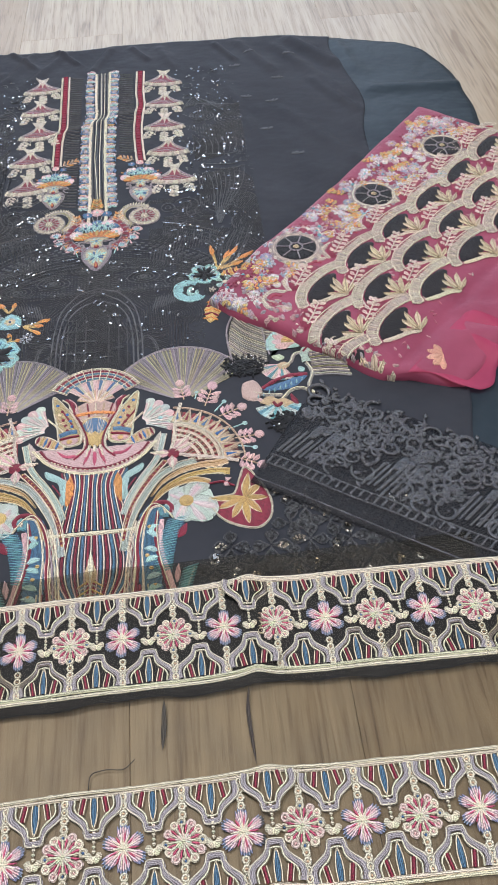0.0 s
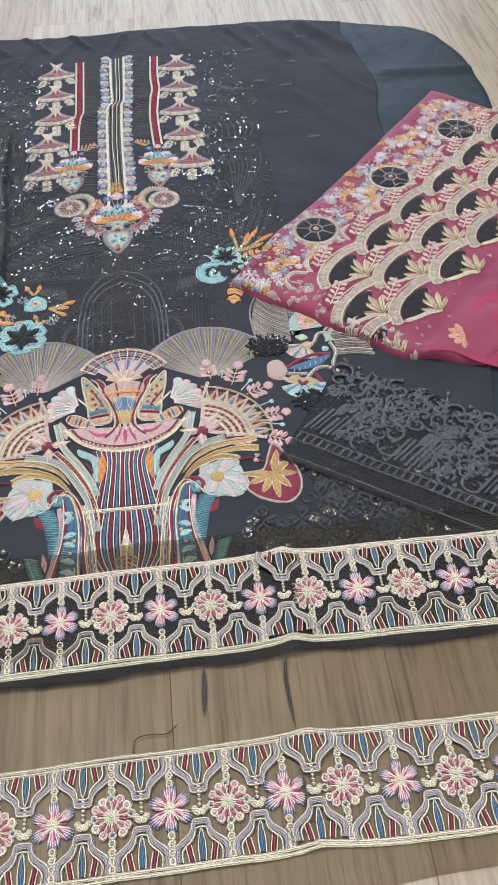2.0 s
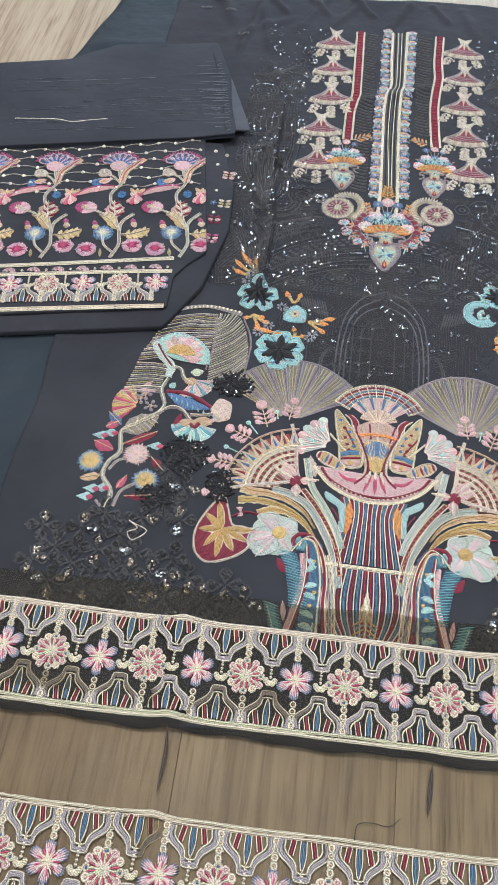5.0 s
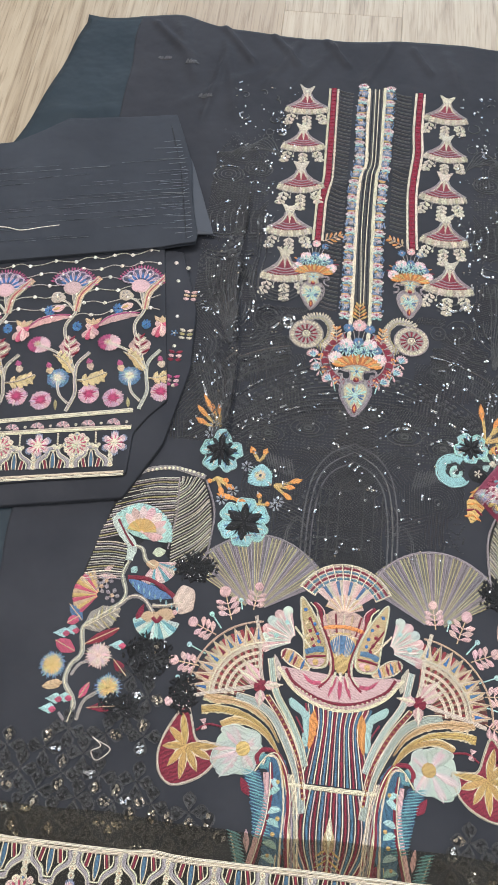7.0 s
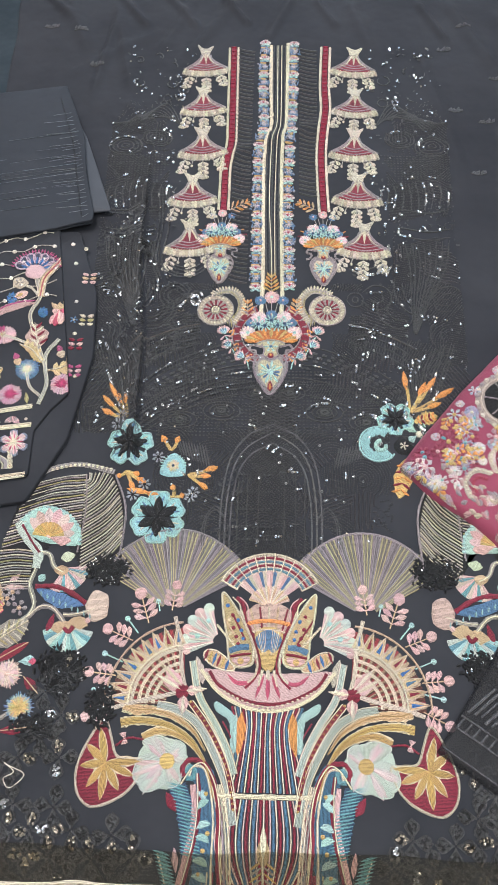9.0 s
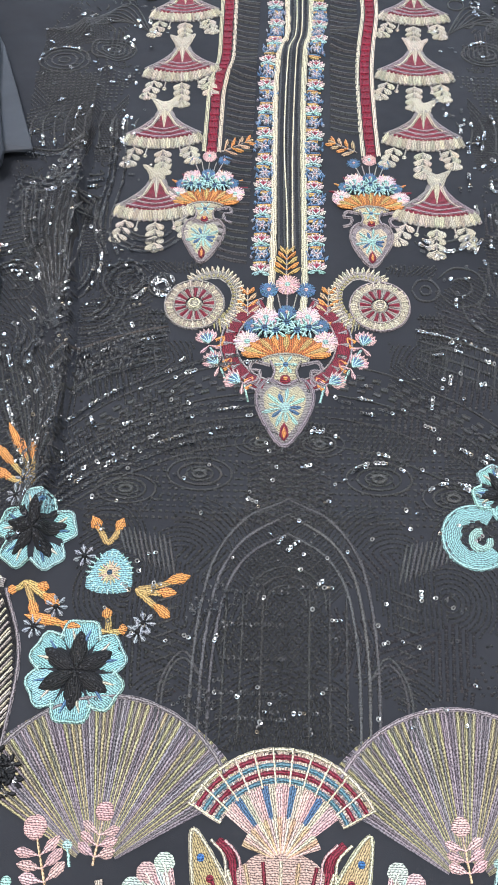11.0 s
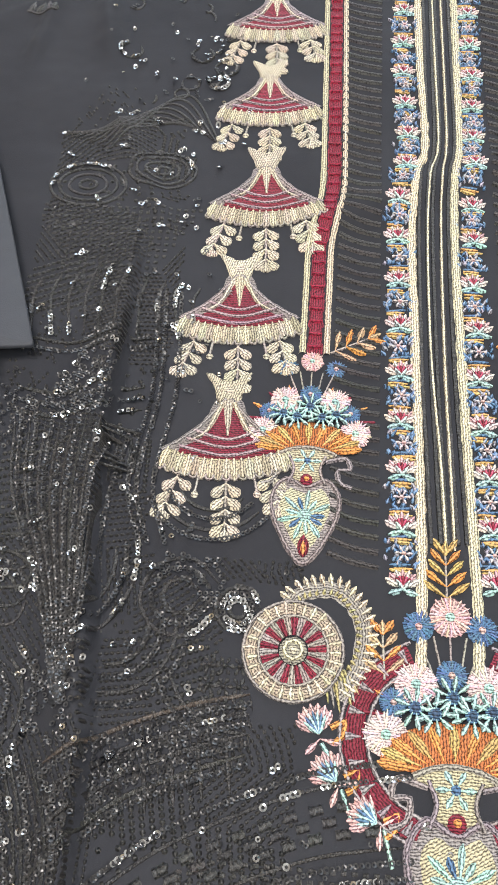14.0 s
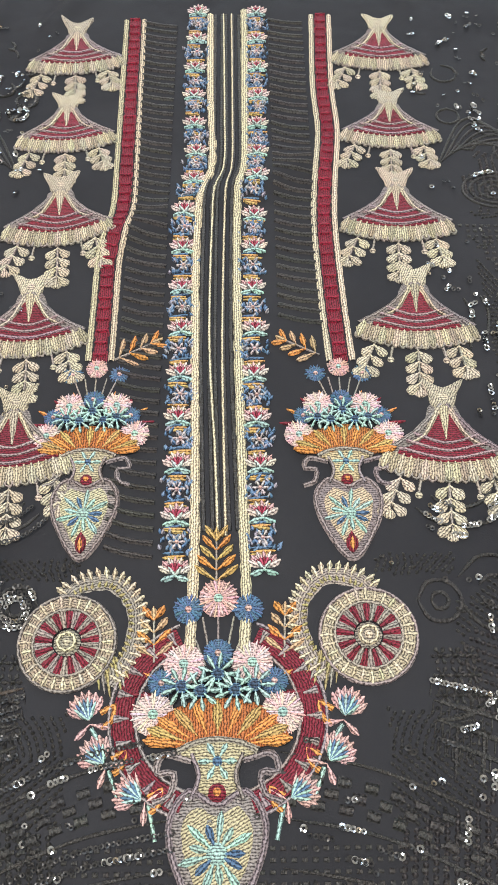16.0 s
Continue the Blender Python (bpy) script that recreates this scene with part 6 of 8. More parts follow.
# ---- blue blossoms and coral leaves at the waist ----
def pansy(s, c, r, n, start=0.3, dark=True):
    c = np.array(c)
    for k in range(n):
        a = start + 2 * math.pi * k / n
        u, v = np.array([math.cos(a), math.sin(a)]), np.array([-math.sin(a), math.cos(a)])
        s.fill([c + 0.30 * r * u, c + 0.75 * r * u - 0.42 * r * v, c + 1.02 * r * u - 0.2 * r * v, c + 0.95 * r * u, c + 1.02 * r * u + 0.2 * r * v, c + 0.75 * r * u + 0.42 * r * v], (0.34, 0.60, 0.60), 0.0013, 0.0002 * (k % 2), a)
        s.stroke([c + 0.62 * r * u - 0.42 * r * v, c + 0.98 * r * u - 0.30 * r * v, c + 1.0 * r * u, c + 0.98 * r * u + 0.30 * r * v, c + 0.62 * r * u + 0.42 * r * v], 0.0011, MINT, 0.0013, 0.0010)
        for w in (-0.2, 0.2):
            s.leaf(c + 0.35 * r * u, c + 0.85 * r * u + w * r * v, 0.0012, (0.62, 0.55, 0.45) if w > 0 else BLUE, 0.001, 0.0014)
        if dark:
            s.leaf(c + 0.02 * r * u, c + 0.80 * r * u, 0.20 * r, BLACK, 0.0016, 0.0016)
            for j in range(8):
                s.dot(c + r * (0.12 + 0.08 * j) * u + 0.05 * r * math.sin(5 * j) * v, 0.0009, (0.05, 0.05, 0.055), 0.0012, 0.0028, 6)


def coral(s, a, tips, col=ORANGE):
    for b in tips:
        s.stroke([a, (np.array(a) * 0.5 + np.array(b) * 0.5) + (0.001, -0.001), b], 0.0022, GOLD, 0.0013, tip="ends")
        d = np.array(b) - np.array(a)
        s.leaf(np.array(b) - 0.35 * d, np.array(b) + 0.22 * d, 0.0036, col, 0.0014, 0.0004)


s = Stitch()
pansy(s, (-0.1556, -0.0648), 0.0245, 5)
sew(s, "blue_blossom", shirt, "pale blue blossom with black beaded heart")
s = Stitch()
pansy(s, (-0.1190, -0.1487), 0.0285, 6, 0.5)
sew(s, "blue_blossom", shirt, "pale blue blossom with black beaded heart")
s = Stitch()
c = np.array((-0.1063, -0.0890))
s.fill([c + q for q in ((0, 0.016), (0.012, 0.006), (0.014, -0.010), (0.0, -0.013), (-0.014, -0.010), (-0.010, 0.006))], (0.30, 0.50, 0.60), 0.0014)
s.bloom(c, 0.008, (0.62, 0.5, 0.32), NAVY, 14, 0.001)
for k in range(24):
    a = k * 0.262
    s.leaf(c + 0.010 * np.array([math.cos(a), math.sin(a)]), c + 0.0148 * np.array([math.cos(a), 0.95 * math.sin(a)]), 0.0010, MINT, 0.001, 0.0008)
sew(s, "blue_bud", shirt, "small sky-blue bell bud")
for a, tips, spots in (((-0.1602, -0.0358), [(-0.1872, -0.0081), (-0.1819, 0.0048), (-0.1865, -0.0226), (-0.1748, -0.0035), (-0.1658, -0.0074)], [(-0.1685, -0.0301), (-0.1723, -0.0402)]), ((-0.1102, -0.0708), [(-0.1192, -0.0560), (-0.1029, -0.0566)], [(-0.1233, -0.0787)]), ((-0.0896, -0.0992), [(-0.0627, -0.0911), (-0.0712, -0.1125), (-0.0688, -0.1002)], []),
                       ((-0.1575, -0.0962), [(-0.1653, -0.1019), (-0.1495, -0.1136), (-0.1384, -0.1080), (-0.1449, -0.0994)], [(-0.1361, -0.1114)]), ((-0.1036, -0.1256), [(-0.1051, -0.1137), (-0.0938, -0.1236), (-0.1277, -0.1224), (-0.1453, -0.1186)], [(-0.0852, -0.1250), (-0.0824, -0.1198), (-0.1479, -0.1238)])):
    s = Stitch()
    coral(s, a, tips)
    sew(s, "coral_sprig", shirt, "orange coral sprig")
    for q in spots:
        s = Stitch()
        s.flower(np.array(q), 0.0072, 7, (0.34, 0.36, 0.40), BLACK, 0.0013, 0.0006)
        sew(s, "grey_flower", shirt, "small grey flower")
s = Stitch()
c = np.array((0.119, -0.058))
s.ring(c, 0.0150, 0.0062, (0.36, 0.62, 0.60), 0.0014, 0, 0.9, 5.6)
s.ring(c + (0.003, -0.002), 0.0055, 0.0026, (0.42, 0.62, 0.55), 0.0014, 0.0004, 1.5, 6.5)
s.ring(c, 0.0210, 0.0011, MINT, 0.0013, 0.0004, 0.8, 5.7)
pansy(s, (0.139, -0.027), 0.0195, 5, 0.9)
s.flower(np.array((0.165, -0.045)), 0.015, 5, (0.42, 0.62, 0.55), PALE, 0.0014)
s.dot(np.array((0.147, -0.060)), 0.012, BLACK, 0.0016)
s.flower(np.array((0.147, -0.060)), 0.005, 5, PALE, PALE, 0.0012, 0.0014)
sew(s, "blue_blossom", shirt, "curled pale blue blossoms with black hearts")
s = Stitch()
coral(s, (0.156, -0.018), ((0.152, 0.025), (0.172, 0.014), (0.182, 0.020), (0.198, 0.008), (0.185, -0.008)))
for a, b in (((0.150, -0.075), (0.139, -0.122)), ((0.160, -0.030), (0.186, -0.022))):
    s.leaf(a, b, 0.0115, GOLD, 0.0013)
    a, b = np.array(a), np.array(b)
    d = b - a
    for k in range(5):
        m = a + d * (0.15 + 0.16 * k)
        for side in (-1, 1):
            s.leaf(m, m + 0.10 * d + side * 0.20 * np.array([-d[1], d[0]]), 0.0016, MAROON if k % 2 else ORANGE, 0.0012, 0.0012)
sew(s, "coral_sprig", shirt, "orange coral sprig with maroon-veined leaves")

# ---- black cord work and sequins on the shirt ----
SPOTS = []


def shine(pts, gap=0.0030, chance=1.0):
    left_over = 0
    for q in run(pts, 0.0022):
        if left_over == 0 and random.random() < 0.34 * chance:
            left_over = random.randint(2, 5)
        if left_over:
            left_over -= 1
            SPOTS.append((q[0], q[1]))


CHAINS = []


def beads(s, pts, gap=0.0030, r=0.0010, col=CORD):
    for q in run(pts, 0.0024):
        CHAINS.append((q[0], q[1]))


def dense(s, pts, col=CORD, w=0.0009):
    s.stroke(pts, w, col, 0.0010, tip="ends", step=0.004)


def mirror(pts):
    return [(2 * AXIS - x, y) for x, y in pts]


def arcs(c, radii, a0, a1, squash=1.0):
    return [[(c[0] + r * math.cos(a), c[1] + squash * r * math.sin(a)) for a in np.linspace(a0, a1, 7)] for r in radii]


def chest(s):
    """Waist arches: chequered band, bead rows, eyes and the pointed window."""
    base = [(-0.176, -0.030), (-0.150, 0.000), (-0.118, 0.026), (-0.084, 0.043), (-0.054, 0.054), (-0.020, 0.060)]
    for j in range(3):
        p = run([(x, y - 0.0052 * j) for x, y in base], 0.0058)
        for k in range(len(p) - 1):
            if (k + j) % 2:
                s.stroke([p[k], p[k + 1]], 0.0024, (0.040, 0.040, 0.042), 0.0010)
    for off, kind in ((0.008, 0), (0.014, 1), (-0.017, 0), (-0.022, 1), (-0.028, 1), (-0.035, 0), (-0.042, 1), (-0.049, 1), (-0.056, 0)):
        p = [(x, y + off) for x, y in base]
        (beads(s, p, 0.0032) if kind else dense(s, p))
        shine(p, 0.0034, 0.16)
    for c, r in (((-0.056, -0.020), 0.014), ((-0.0175, 0.004), 0.011), ((-0.103, -0.032), 0.013)):
        for q, w in ((1.5, 0.0009), (1.0, 0.0010), (0.62, 0.0009)):
            s.ring(np.array(c), q * r, w, CORD, 0.0010, 0, 0, 2 * math.pi, 0.55)
        s.ring(np.array(c), 0.30 * r, 0.0018, (0.055, 0.055, 0.055), 0.0012, 0, 0, 2 * math.pi, 0.6)
        shine(arcs(c, [1.3 * r], 0.3, 2.6, 0.6)[0], 0.0034, 0.3)
    for x in np.arange(-0.125, 0.001, 0.0042):
        for y in np.arange(-0.052, 0.036, 0.0042):
            e = y < base[0][1] + (x + 0.176) * 0.9
            if e and min(abs((x - cx) / 0.022) ** 2 + abs((y - cy) / 0.012) ** 2 for cx, cy in ((-0.056, -0.02), (-0.0175, 0.004), (-0.103, -0.032))) > 1:
                s.stroke([(x - 0.0011, y), (x + 0.0011, y)], 0.0010, CORD, 0.0008, smooth=False)
    gate = [(-0.052, -0.190), (-0.052, -0.140), (-0.049, -0.105), (-0.042, -0.075), (-0.026, -0.052), (0.002, -0.036)]
    for q in (1.0, 0.90, 0.80):
        dense(s, [(AXIS + (x - AXIS) * q, -0.19 + (y + 0.19) * (0.25 + 0.75 * q)) for x, y in gate], (0.080, 0.079, 0.082), 0.0013)
    for y in (-0.098, -0.118, -0.138, -0.158, -0.172):
        beads(s, [(-0.036, y), (0.002, y)], 0.0034)
        shine([(-0.03, y + 0.004), (0.0, y + 0.004)], 0.0036, 0.18)
    for x in (-0.034, -0.024, -0.012):
        dense(s, [(x, -0.185), (x, -0.085 + 0.3 * x)])
    for k in range(3):
        dense(s, arcs((AXIS, -0.105), [0.012 + 0.006 * k], 1.57, 3.3)[0])
    for q in (1.0, 0.8):
        dense(s, [(-0.058 - 0.012 * q, -0.195), (-0.058 - 0.012 * q, -0.155), (-0.058, -0.155 + 0.020 * q), (-0.046, -0.15)], (0.045, 0.045, 0.047))
    for k in range(11):
        dense(s, [(-0.104 + 0.0032 * k, -0.058 - 0.0006 * k), (-0.098 + 0.0032 * k, -0.075 - 0.0016 * k)], (0.05, 0.05, 0.052), 0.0011)
    for k in range(10):
        dense(s, [(-0.080 + 0.0008 * k, -0.100 - 0.007 * k), (-0.062, -0.094 - 0.007 * k)])


def flank(s):
    """Side of the bodice: a masked face, fringes, feathers, scrolls and ladders in black cord."""
    for c, r in (((-0.201, 0.375), 0.017), ((-0.159, 0.388), 0.015)):
        for q in (0.3, 0.65, 1.0, 1.3):
            s.ring(np.array(c), q * r, 0.0010, CORD, 0.0010, 0, 0, 6.283, 0.72)
        shine(arcs(c, [1.2 * r], 0, 3.3, 0.75)[0], 0.0033, 0.5)
    for k in range(9):
        dense(s, [(-0.225 + 0.004 * k, 0.415 - 0.0015 * k), (-0.185 + 0.004 * k, 0.42 + 0.004 * k), (-0.150 + 0.003 * k, 0.432 - 0.003 * k)])
    for x in np.arange(-0.222, -0.128, 0.0042):
        for y in np.arange(0.300, 0.362, 0.0042):
            if abs(x + 0.18) < 0.048 - 0.5 * (0.36 - y):
                s.stroke([(x - 0.0011, y), (x + 0.0011, y)], 0.0010, CORD, 0.0008, smooth=False)
    for k in range(10):
        x = -0.214 + 0.0095 * k
        p = [(x, 0.315 - 0.002 * abs(k - 4)), (x - 0.003, 0.295), (x + 0.002 * math.sin(k), 0.270)]
        dense(s, p)
        shine(p, 0.0032, 0.35)
    for y in (0.268, 0.262, 0.238, 0.231, 0.225):
        p = [(-0.214, y), (-0.185, y - 0.003), (-0.150, y + 0.004)]
        (beads(s, p) if y in (0.262, 0.231) else dense(s, p, w=0.0012))
        shine(p, 0.0030, 0.25)
    for k in range(16):
        t = k / 15
        p = [(-0.212 + 0.058 * t, 0.220 - 0.004 * t), (-0.205 + 0.046 * t, 0.180), (-0.180 + 0.020 * t, 0.125), (-0.166 + 0.004 * t, 0.085)]
        (beads(s, p, 0.0030) if k % 2 else dense(s, p))
    for k in range(11):
        y = 0.214 - 0.0085 * k
        dense(s, [(-0.176 - 0.0012 * k, y), (-0.192, y - 0.010), (-0.206, y - 0.012)])
        shine([(-0.176, y), (-0.2, y - 0.01)], 0.0034, 0.08)
    for q in (1.0, 0.7, 0.4):
        x, y, r = -0.160, 0.205, 0.0105 * q
        s.stroke([(x - r, y - r), (x + r, y - r), (x + r, y + r), (x - r, y + r), (x - r, y - r)], 0.0010, CORD, 0.0010, smooth=False)
    for x in (-0.150, -0.146, -0.138):
        p = [(x, 0.300), (x + 0.004, 0.240), (x - 0.001, 0.190), (x + 0.008, 0.160)]
        beads(s, p)
        shine(p, 0.0032, 0.10)
    for c, radii, a0, a1 in (((-0.120, 0.136), (0.008, 0.013, 0.018), 0.4, 6.0), ((-0.094, 0.132), (0.004, 0.007, 0.010), 0, 6.28), ((-0.148, 0.120), (0.016, 0.022, 0.028, 0.033), 4.6, 6.6),
                            ((-0.110, 0.196), (0.018, 0.023, 0.028, 0.033), 3.6, 5.6), ((-0.185, 0.150), (0.034, 0.039, 0.044), 5.2, 6.5), ((-0.205, 0.130), (0.012, 0.017, 0.022), 0.2, 2.4),
                            ((-0.205, 0.085), (0.012, 0.018, 0.024, 0.030), 5.6, 7.2), ((-0.09, 0.112), (0.032, 0.037), 3.5, 4.8)):
        for j, p in enumerate(arcs(c, radii, a0, a1)):
            (beads(s, p, 0.0030, 0.0010) if j % 2 else dense(s, p, w=0.0011))
            shine(p, 0.0031, 0.16)
    for k in range(4):
        p = [(-0.166, 0.062 - 0.014 * k), (-0.140, 0.078 - 0.010 * k), (-0.110, 0.090 - 0.009 * k), (-0.086, 0.096 - 0.008 * k)]
        dense(s, p, (0.06, 0.05, 0.038) if k == 0 else CORD, 0.0013)
        beads(s, [(x, y - 0.004) for x, y in p])
        shine(p, 0.0030, 0.35 if k < 2 else 0.1)
        for q in run(p, 0.0036):
            s.leaf(q, q + (0.0015, -0.0065), 0.0005, CORD, 0.0008)
    for k in range(6):
        x = -0.150 + 0.011 * k
        dense(s, [(x, 0.068 + 0.2 * (x + 0.15)), (x + 0.004, 0.040 + 0.3 * (x + 0.15))])
    for k in range(9):
        x, y = -0.104 + 0.0065 * (k % 3), 0.090 + 0.0085 * (k // 3)
        s.flower(np.array((x, y)), 0.0042, 6, CORD, CORD, 0.0010)
    for k in range(13):
        p = [(-0.212 + 0.0036 * k, 0.075 - 0.001 * k), (-0.198 + 0.0036 * k, 0.030), (-0.172 + 0.0012 * k, -0.020), (-0.166, -0.050)]
        (beads(s, p, 0.0032) if k % 3 == 0 else dense(s, p))
        shine(p, 0.0036, 0.06)
    for k in range(12):
        dense(s, [(-0.212, 0.062 - 0.010 * k), (-0.196, 0.066 - 0.010 * k), (-0.178, 0.056 - 0.008 * k)])
    for k in range(26):
        x, y = random.uniform(-0.21, -0.125), random.uniform(0.42, 0.56)
        if random.random() < 0.5:
            p = arcs((x, y), [random.uniform(0.004, 0.009)], random.uniform(0, 6), random.uniform(6, 9))[0]
            dense(s, p)
            shine(p, 0.0032, 0.45)
    for k in range(190):
        x, y = random.uniform(-0.222, -0.110), random.uniform(-0.04, 0.56)
        SPOTS.append((x, y))
        if k % 3 == 0:
            a = random.uniform(0, 3.1)
            SPOTS.append((x + 0.0026 * math.cos(a), y + 0.0026 * math.sin(a)))
    for k in range(70):
        SPOTS.append((random.uniform(-0.110, -0.002), random.uniform(-0.18, 0.06)))


def ticks(s, at, turn, half, wide, col, h=0.0010):
    """Many short raised stitches at once: each a small ridge with pointed ends."""
    at, turn = np.asarray(at, float), np.asarray(turn, float)
    n = len(at)
    u, v = np.column_stack([np.cos(turn), np.sin(turn)]), np.column_stack([-np.sin(turn), np.cos(turn)])
    xy = np.stack([at - half * u, at - 0.45 * half * u - wide * v, at + 0.45 * half * u - wide * v, at + half * u, at + 0.45 * half * u + wide * v, at - 0.45 * half * u + wide * v, at - 0.35 * half * u, at + 0.35 * half * u], 1).reshape(-1, 2)
    zz = np.tile([-0.0002] * 6 + [h, h], n)
    faces = [tuple(8 * k + i for i in f) for k in range(n) for f in ((0, 1, 6), (1, 2, 7, 6), (2, 3, 7), (3, 4, 7), (4, 5, 6, 7), (5, 0, 6))]
    along = np.tile([-1, -0.45, 0.45, 1, 0.45, -0.45, -0.35, 0.35], n) * half
    across = np.tile([0, -1, -1, 0, 1, 1, 0, 0], n) * wide
    s.add(xy, zz, faces, col, np.column_stack([along + np.repeat(np.arange(n) * 0.0137, 8), across]))


def patchwork(s):
    """Fields of close bead and chain rows, each patch worked its own way."""
    rng = random.Random(7)
    cells = [(rng.uniform(-0.225, -0.005), rng.uniform(-0.20, 0.46), rng.uniform(0, 3.14), rng.randrange(4)) for _ in range(130)]
    cx = np.array([(a, b) for a, b, _, _ in cells])
    sets = {0: ([], []), 1: ([], [])}
    for i, (px, py, turn, style) in enumerate(cells):
        ca, sa = math.cos(turn), math.sin(turn)
        pts, ways = [], []
        for r in range(-14, 15):
            for q in range(-15, 16):
                if style == 2:
                    rad = 0.0031 * (r + 15)
                    ang = q * 0.0026 / max(rad, 0.004) + turn
                    pts.append((px + rad * math.cos(ang) - 0.03 * ca, py + rad * math.sin(ang) - 0.03 * sa))
                    ways.append(ang + math.pi / 2)
                else:
                    u, v = 0.0026 * (q + 0.5 * (r % 2)), (0.0029, 0.0040, 0, 0.0026)[style] * r
                    pts.append((px + u * ca - v * sa, py + u * sa + v * ca))
                    ways.append(turn)
        pts = np.array(pts)
        near = np.argmin(((pts[:, None] - cx[None]) ** 2).sum(2), 1) == i
        bare = i % 6 == 0
        for (x, y), way in zip(pts[near], np.array(ways)[near]):
            if y > 0.155 and x > -0.14 or y > 0.40 and x > -0.15 or y > 0.44 + 0.02 * math.sin(90 * x) or x < -0.222 or (x > -0.066 and 0.02 < y):
                continue
            if y < -0.05 and (x < -0.128 or y < -0.19 or (x < -0.085 and y < -0.16)) or (abs(x + 0.07) < 0.03 and abs(y - 0.115) < 0.03):
                continue
            if math.hypot(x + 0.0956, y + 0.2375) < 0.079 or bare and rng.random() < 0.75:
                continue
            if style == 3 and i % 2:
                if rng.random() < 0.6:
                    CHAINS.append((x, y))
            else:
                kind = sets[1 if style == 1 else 0]
                kind[0].append((x, y))
                kind[1].append(way + rng.uniform(-0.15, 0.15))
            if rng.random() < 0.006:
                for m in range(rng.randint(1, 4)):
                    SPOTS.append((x + 0.0027 * m * ca, y + 0.0027 * m * sa))
    ticks(s, *sets[0], 0.00135, 0.0009, CORD, 0.0011)
    ticks(s, *sets[1], 0.0014, 0.0014, (0.030, 0.029, 0.030), 0.0012)


both(chest, "waist_cordwork", "black cord arches, eyes and bead rows", CHAIN)
both(flank, "bodice_cordwork", "black cord feathers, fringes and scrolls", CHAIN)
both(patchwork, "bead_field", "fields of black bead rows", CHAIN)
SPOTS = [((2 * AXIS - x) if (k // 40) % 2 else x, y) for k, (x, y) in enumerate(SPOTS)]


BRONZE, SILVER = [], []


def star_lattice(s, x0, x1, y0, y1):
    """Four-petalled stars of tiny black, silver and bronze sequins in a net."""
    for i in range(-11, 12):
        for j in range(-6, 8):
            x, y = 0.039 * i + 0.0195 * (j % 2), -0.435 + 0.0205 * j
            top = y1 if x > -0.215 else -0.392
            near = min(((abs(x) - px) / rx) ** 2 + ((y - py) / ry) ** 2 for px, py, rx, ry in ((0.147, -0.396, 0.046, 0.052), (0.098, -0.395, 0.042, 0.040), (0.130, -0.330, 0.055, 0.036), (0.075, -0.47, 0.042, 0.06)))
            if not (x0 < x < x1 and y0 < y < top) or near < 1 or random.random() < 0.04:
                continue
            c = np.array((x, y)) + np.array([random.uniform(-0.002, 0.002), random.uniform(-0.002, 0.002)])
            for k in range(4):
                a = k * math.pi / 2 + random.uniform(-0.2, 0.2)
                u, v = np.array([math.cos(a), math.sin(a)]), np.array([-math.sin(a), math.cos(a)])
                long_ = random.uniform(0.0165, 0.0200)
                s.leaf(c + 0.002 * u, c + long_ * u, 0.0058, (0.016, 0.016, 0.017), 0.0012, tip="drop")
                for m in range(11):
                    t = m / 10
                    for side in (-1, 1):
                        CHAINS.append(tuple(c + (0.002 + (long_ - 0.002) * t) * u + side * 0.0058 * math.sin(math.pi * t**1.5) * v))
                bright = random.random()
                pool = BRONZE if bright < 0.22 else SILVER if bright < 0.30 else CHAINS
                for m in range(12):
                    t = random.uniform(0.3, 0.9)
                    pool.append(tuple(c + long_ * t * u + random.uniform(-1, 1) * 0.0038 * math.sin(math.pi * t) * v))


s = Stitch()
star_lattice(s, -0.345, -0.112, -0.53, -0.300)
sew(s, "star_lattice", shirt, "net of black sequin stars", kind="stuff")
s = Stitch()
star_lattice(s, 0.112, 0.335, -0.53, -0.372)
sew(s, "star_lattice", shirt, "net of black sequin stars", kind="stuff")
for x, y, rx, ry in ((-0.166, -0.208, 0.022, 0.016), (-0.204, -0.312, 0.026, 0.024), (-0.225, -0.365, 0.020, 0.012), (0.172, -0.205, 0.026, 0.018), (0.21, -0.30, 0.02, 0.016), (-0.16, -0.345, 0.014, 0.02)):
    s = Stitch()
    s.fill([(x + 0.8 * rx * math.cos(q) * (1 + 0.2 * math.sin(3 * q)), y + 0.8 * ry * math.sin(q)) for q in np.linspace(0, 6.283, 12)[:-1]], (0.010, 0.010, 0.011), 0.0016)
    for k in range(150):
        a, r = random.uniform(0, 6.283), math.sqrt(random.random())
        c = np.array((x + rx * r * math.cos(a), y + ry * r * math.sin(a)))
        b = random.uniform(0, 6.283)
        s.leaf(c, c + 0.005 * np.array([math.cos(b), math.sin(b)]), 0.0016, BLACK, 0.0022, random.uniform(0, 0.001))
        if k % 5 == 0:
            SPOTS.append(tuple(c))
    sew(s, "sequin_ruffle", shirt, "bunched black sequin ruffle")
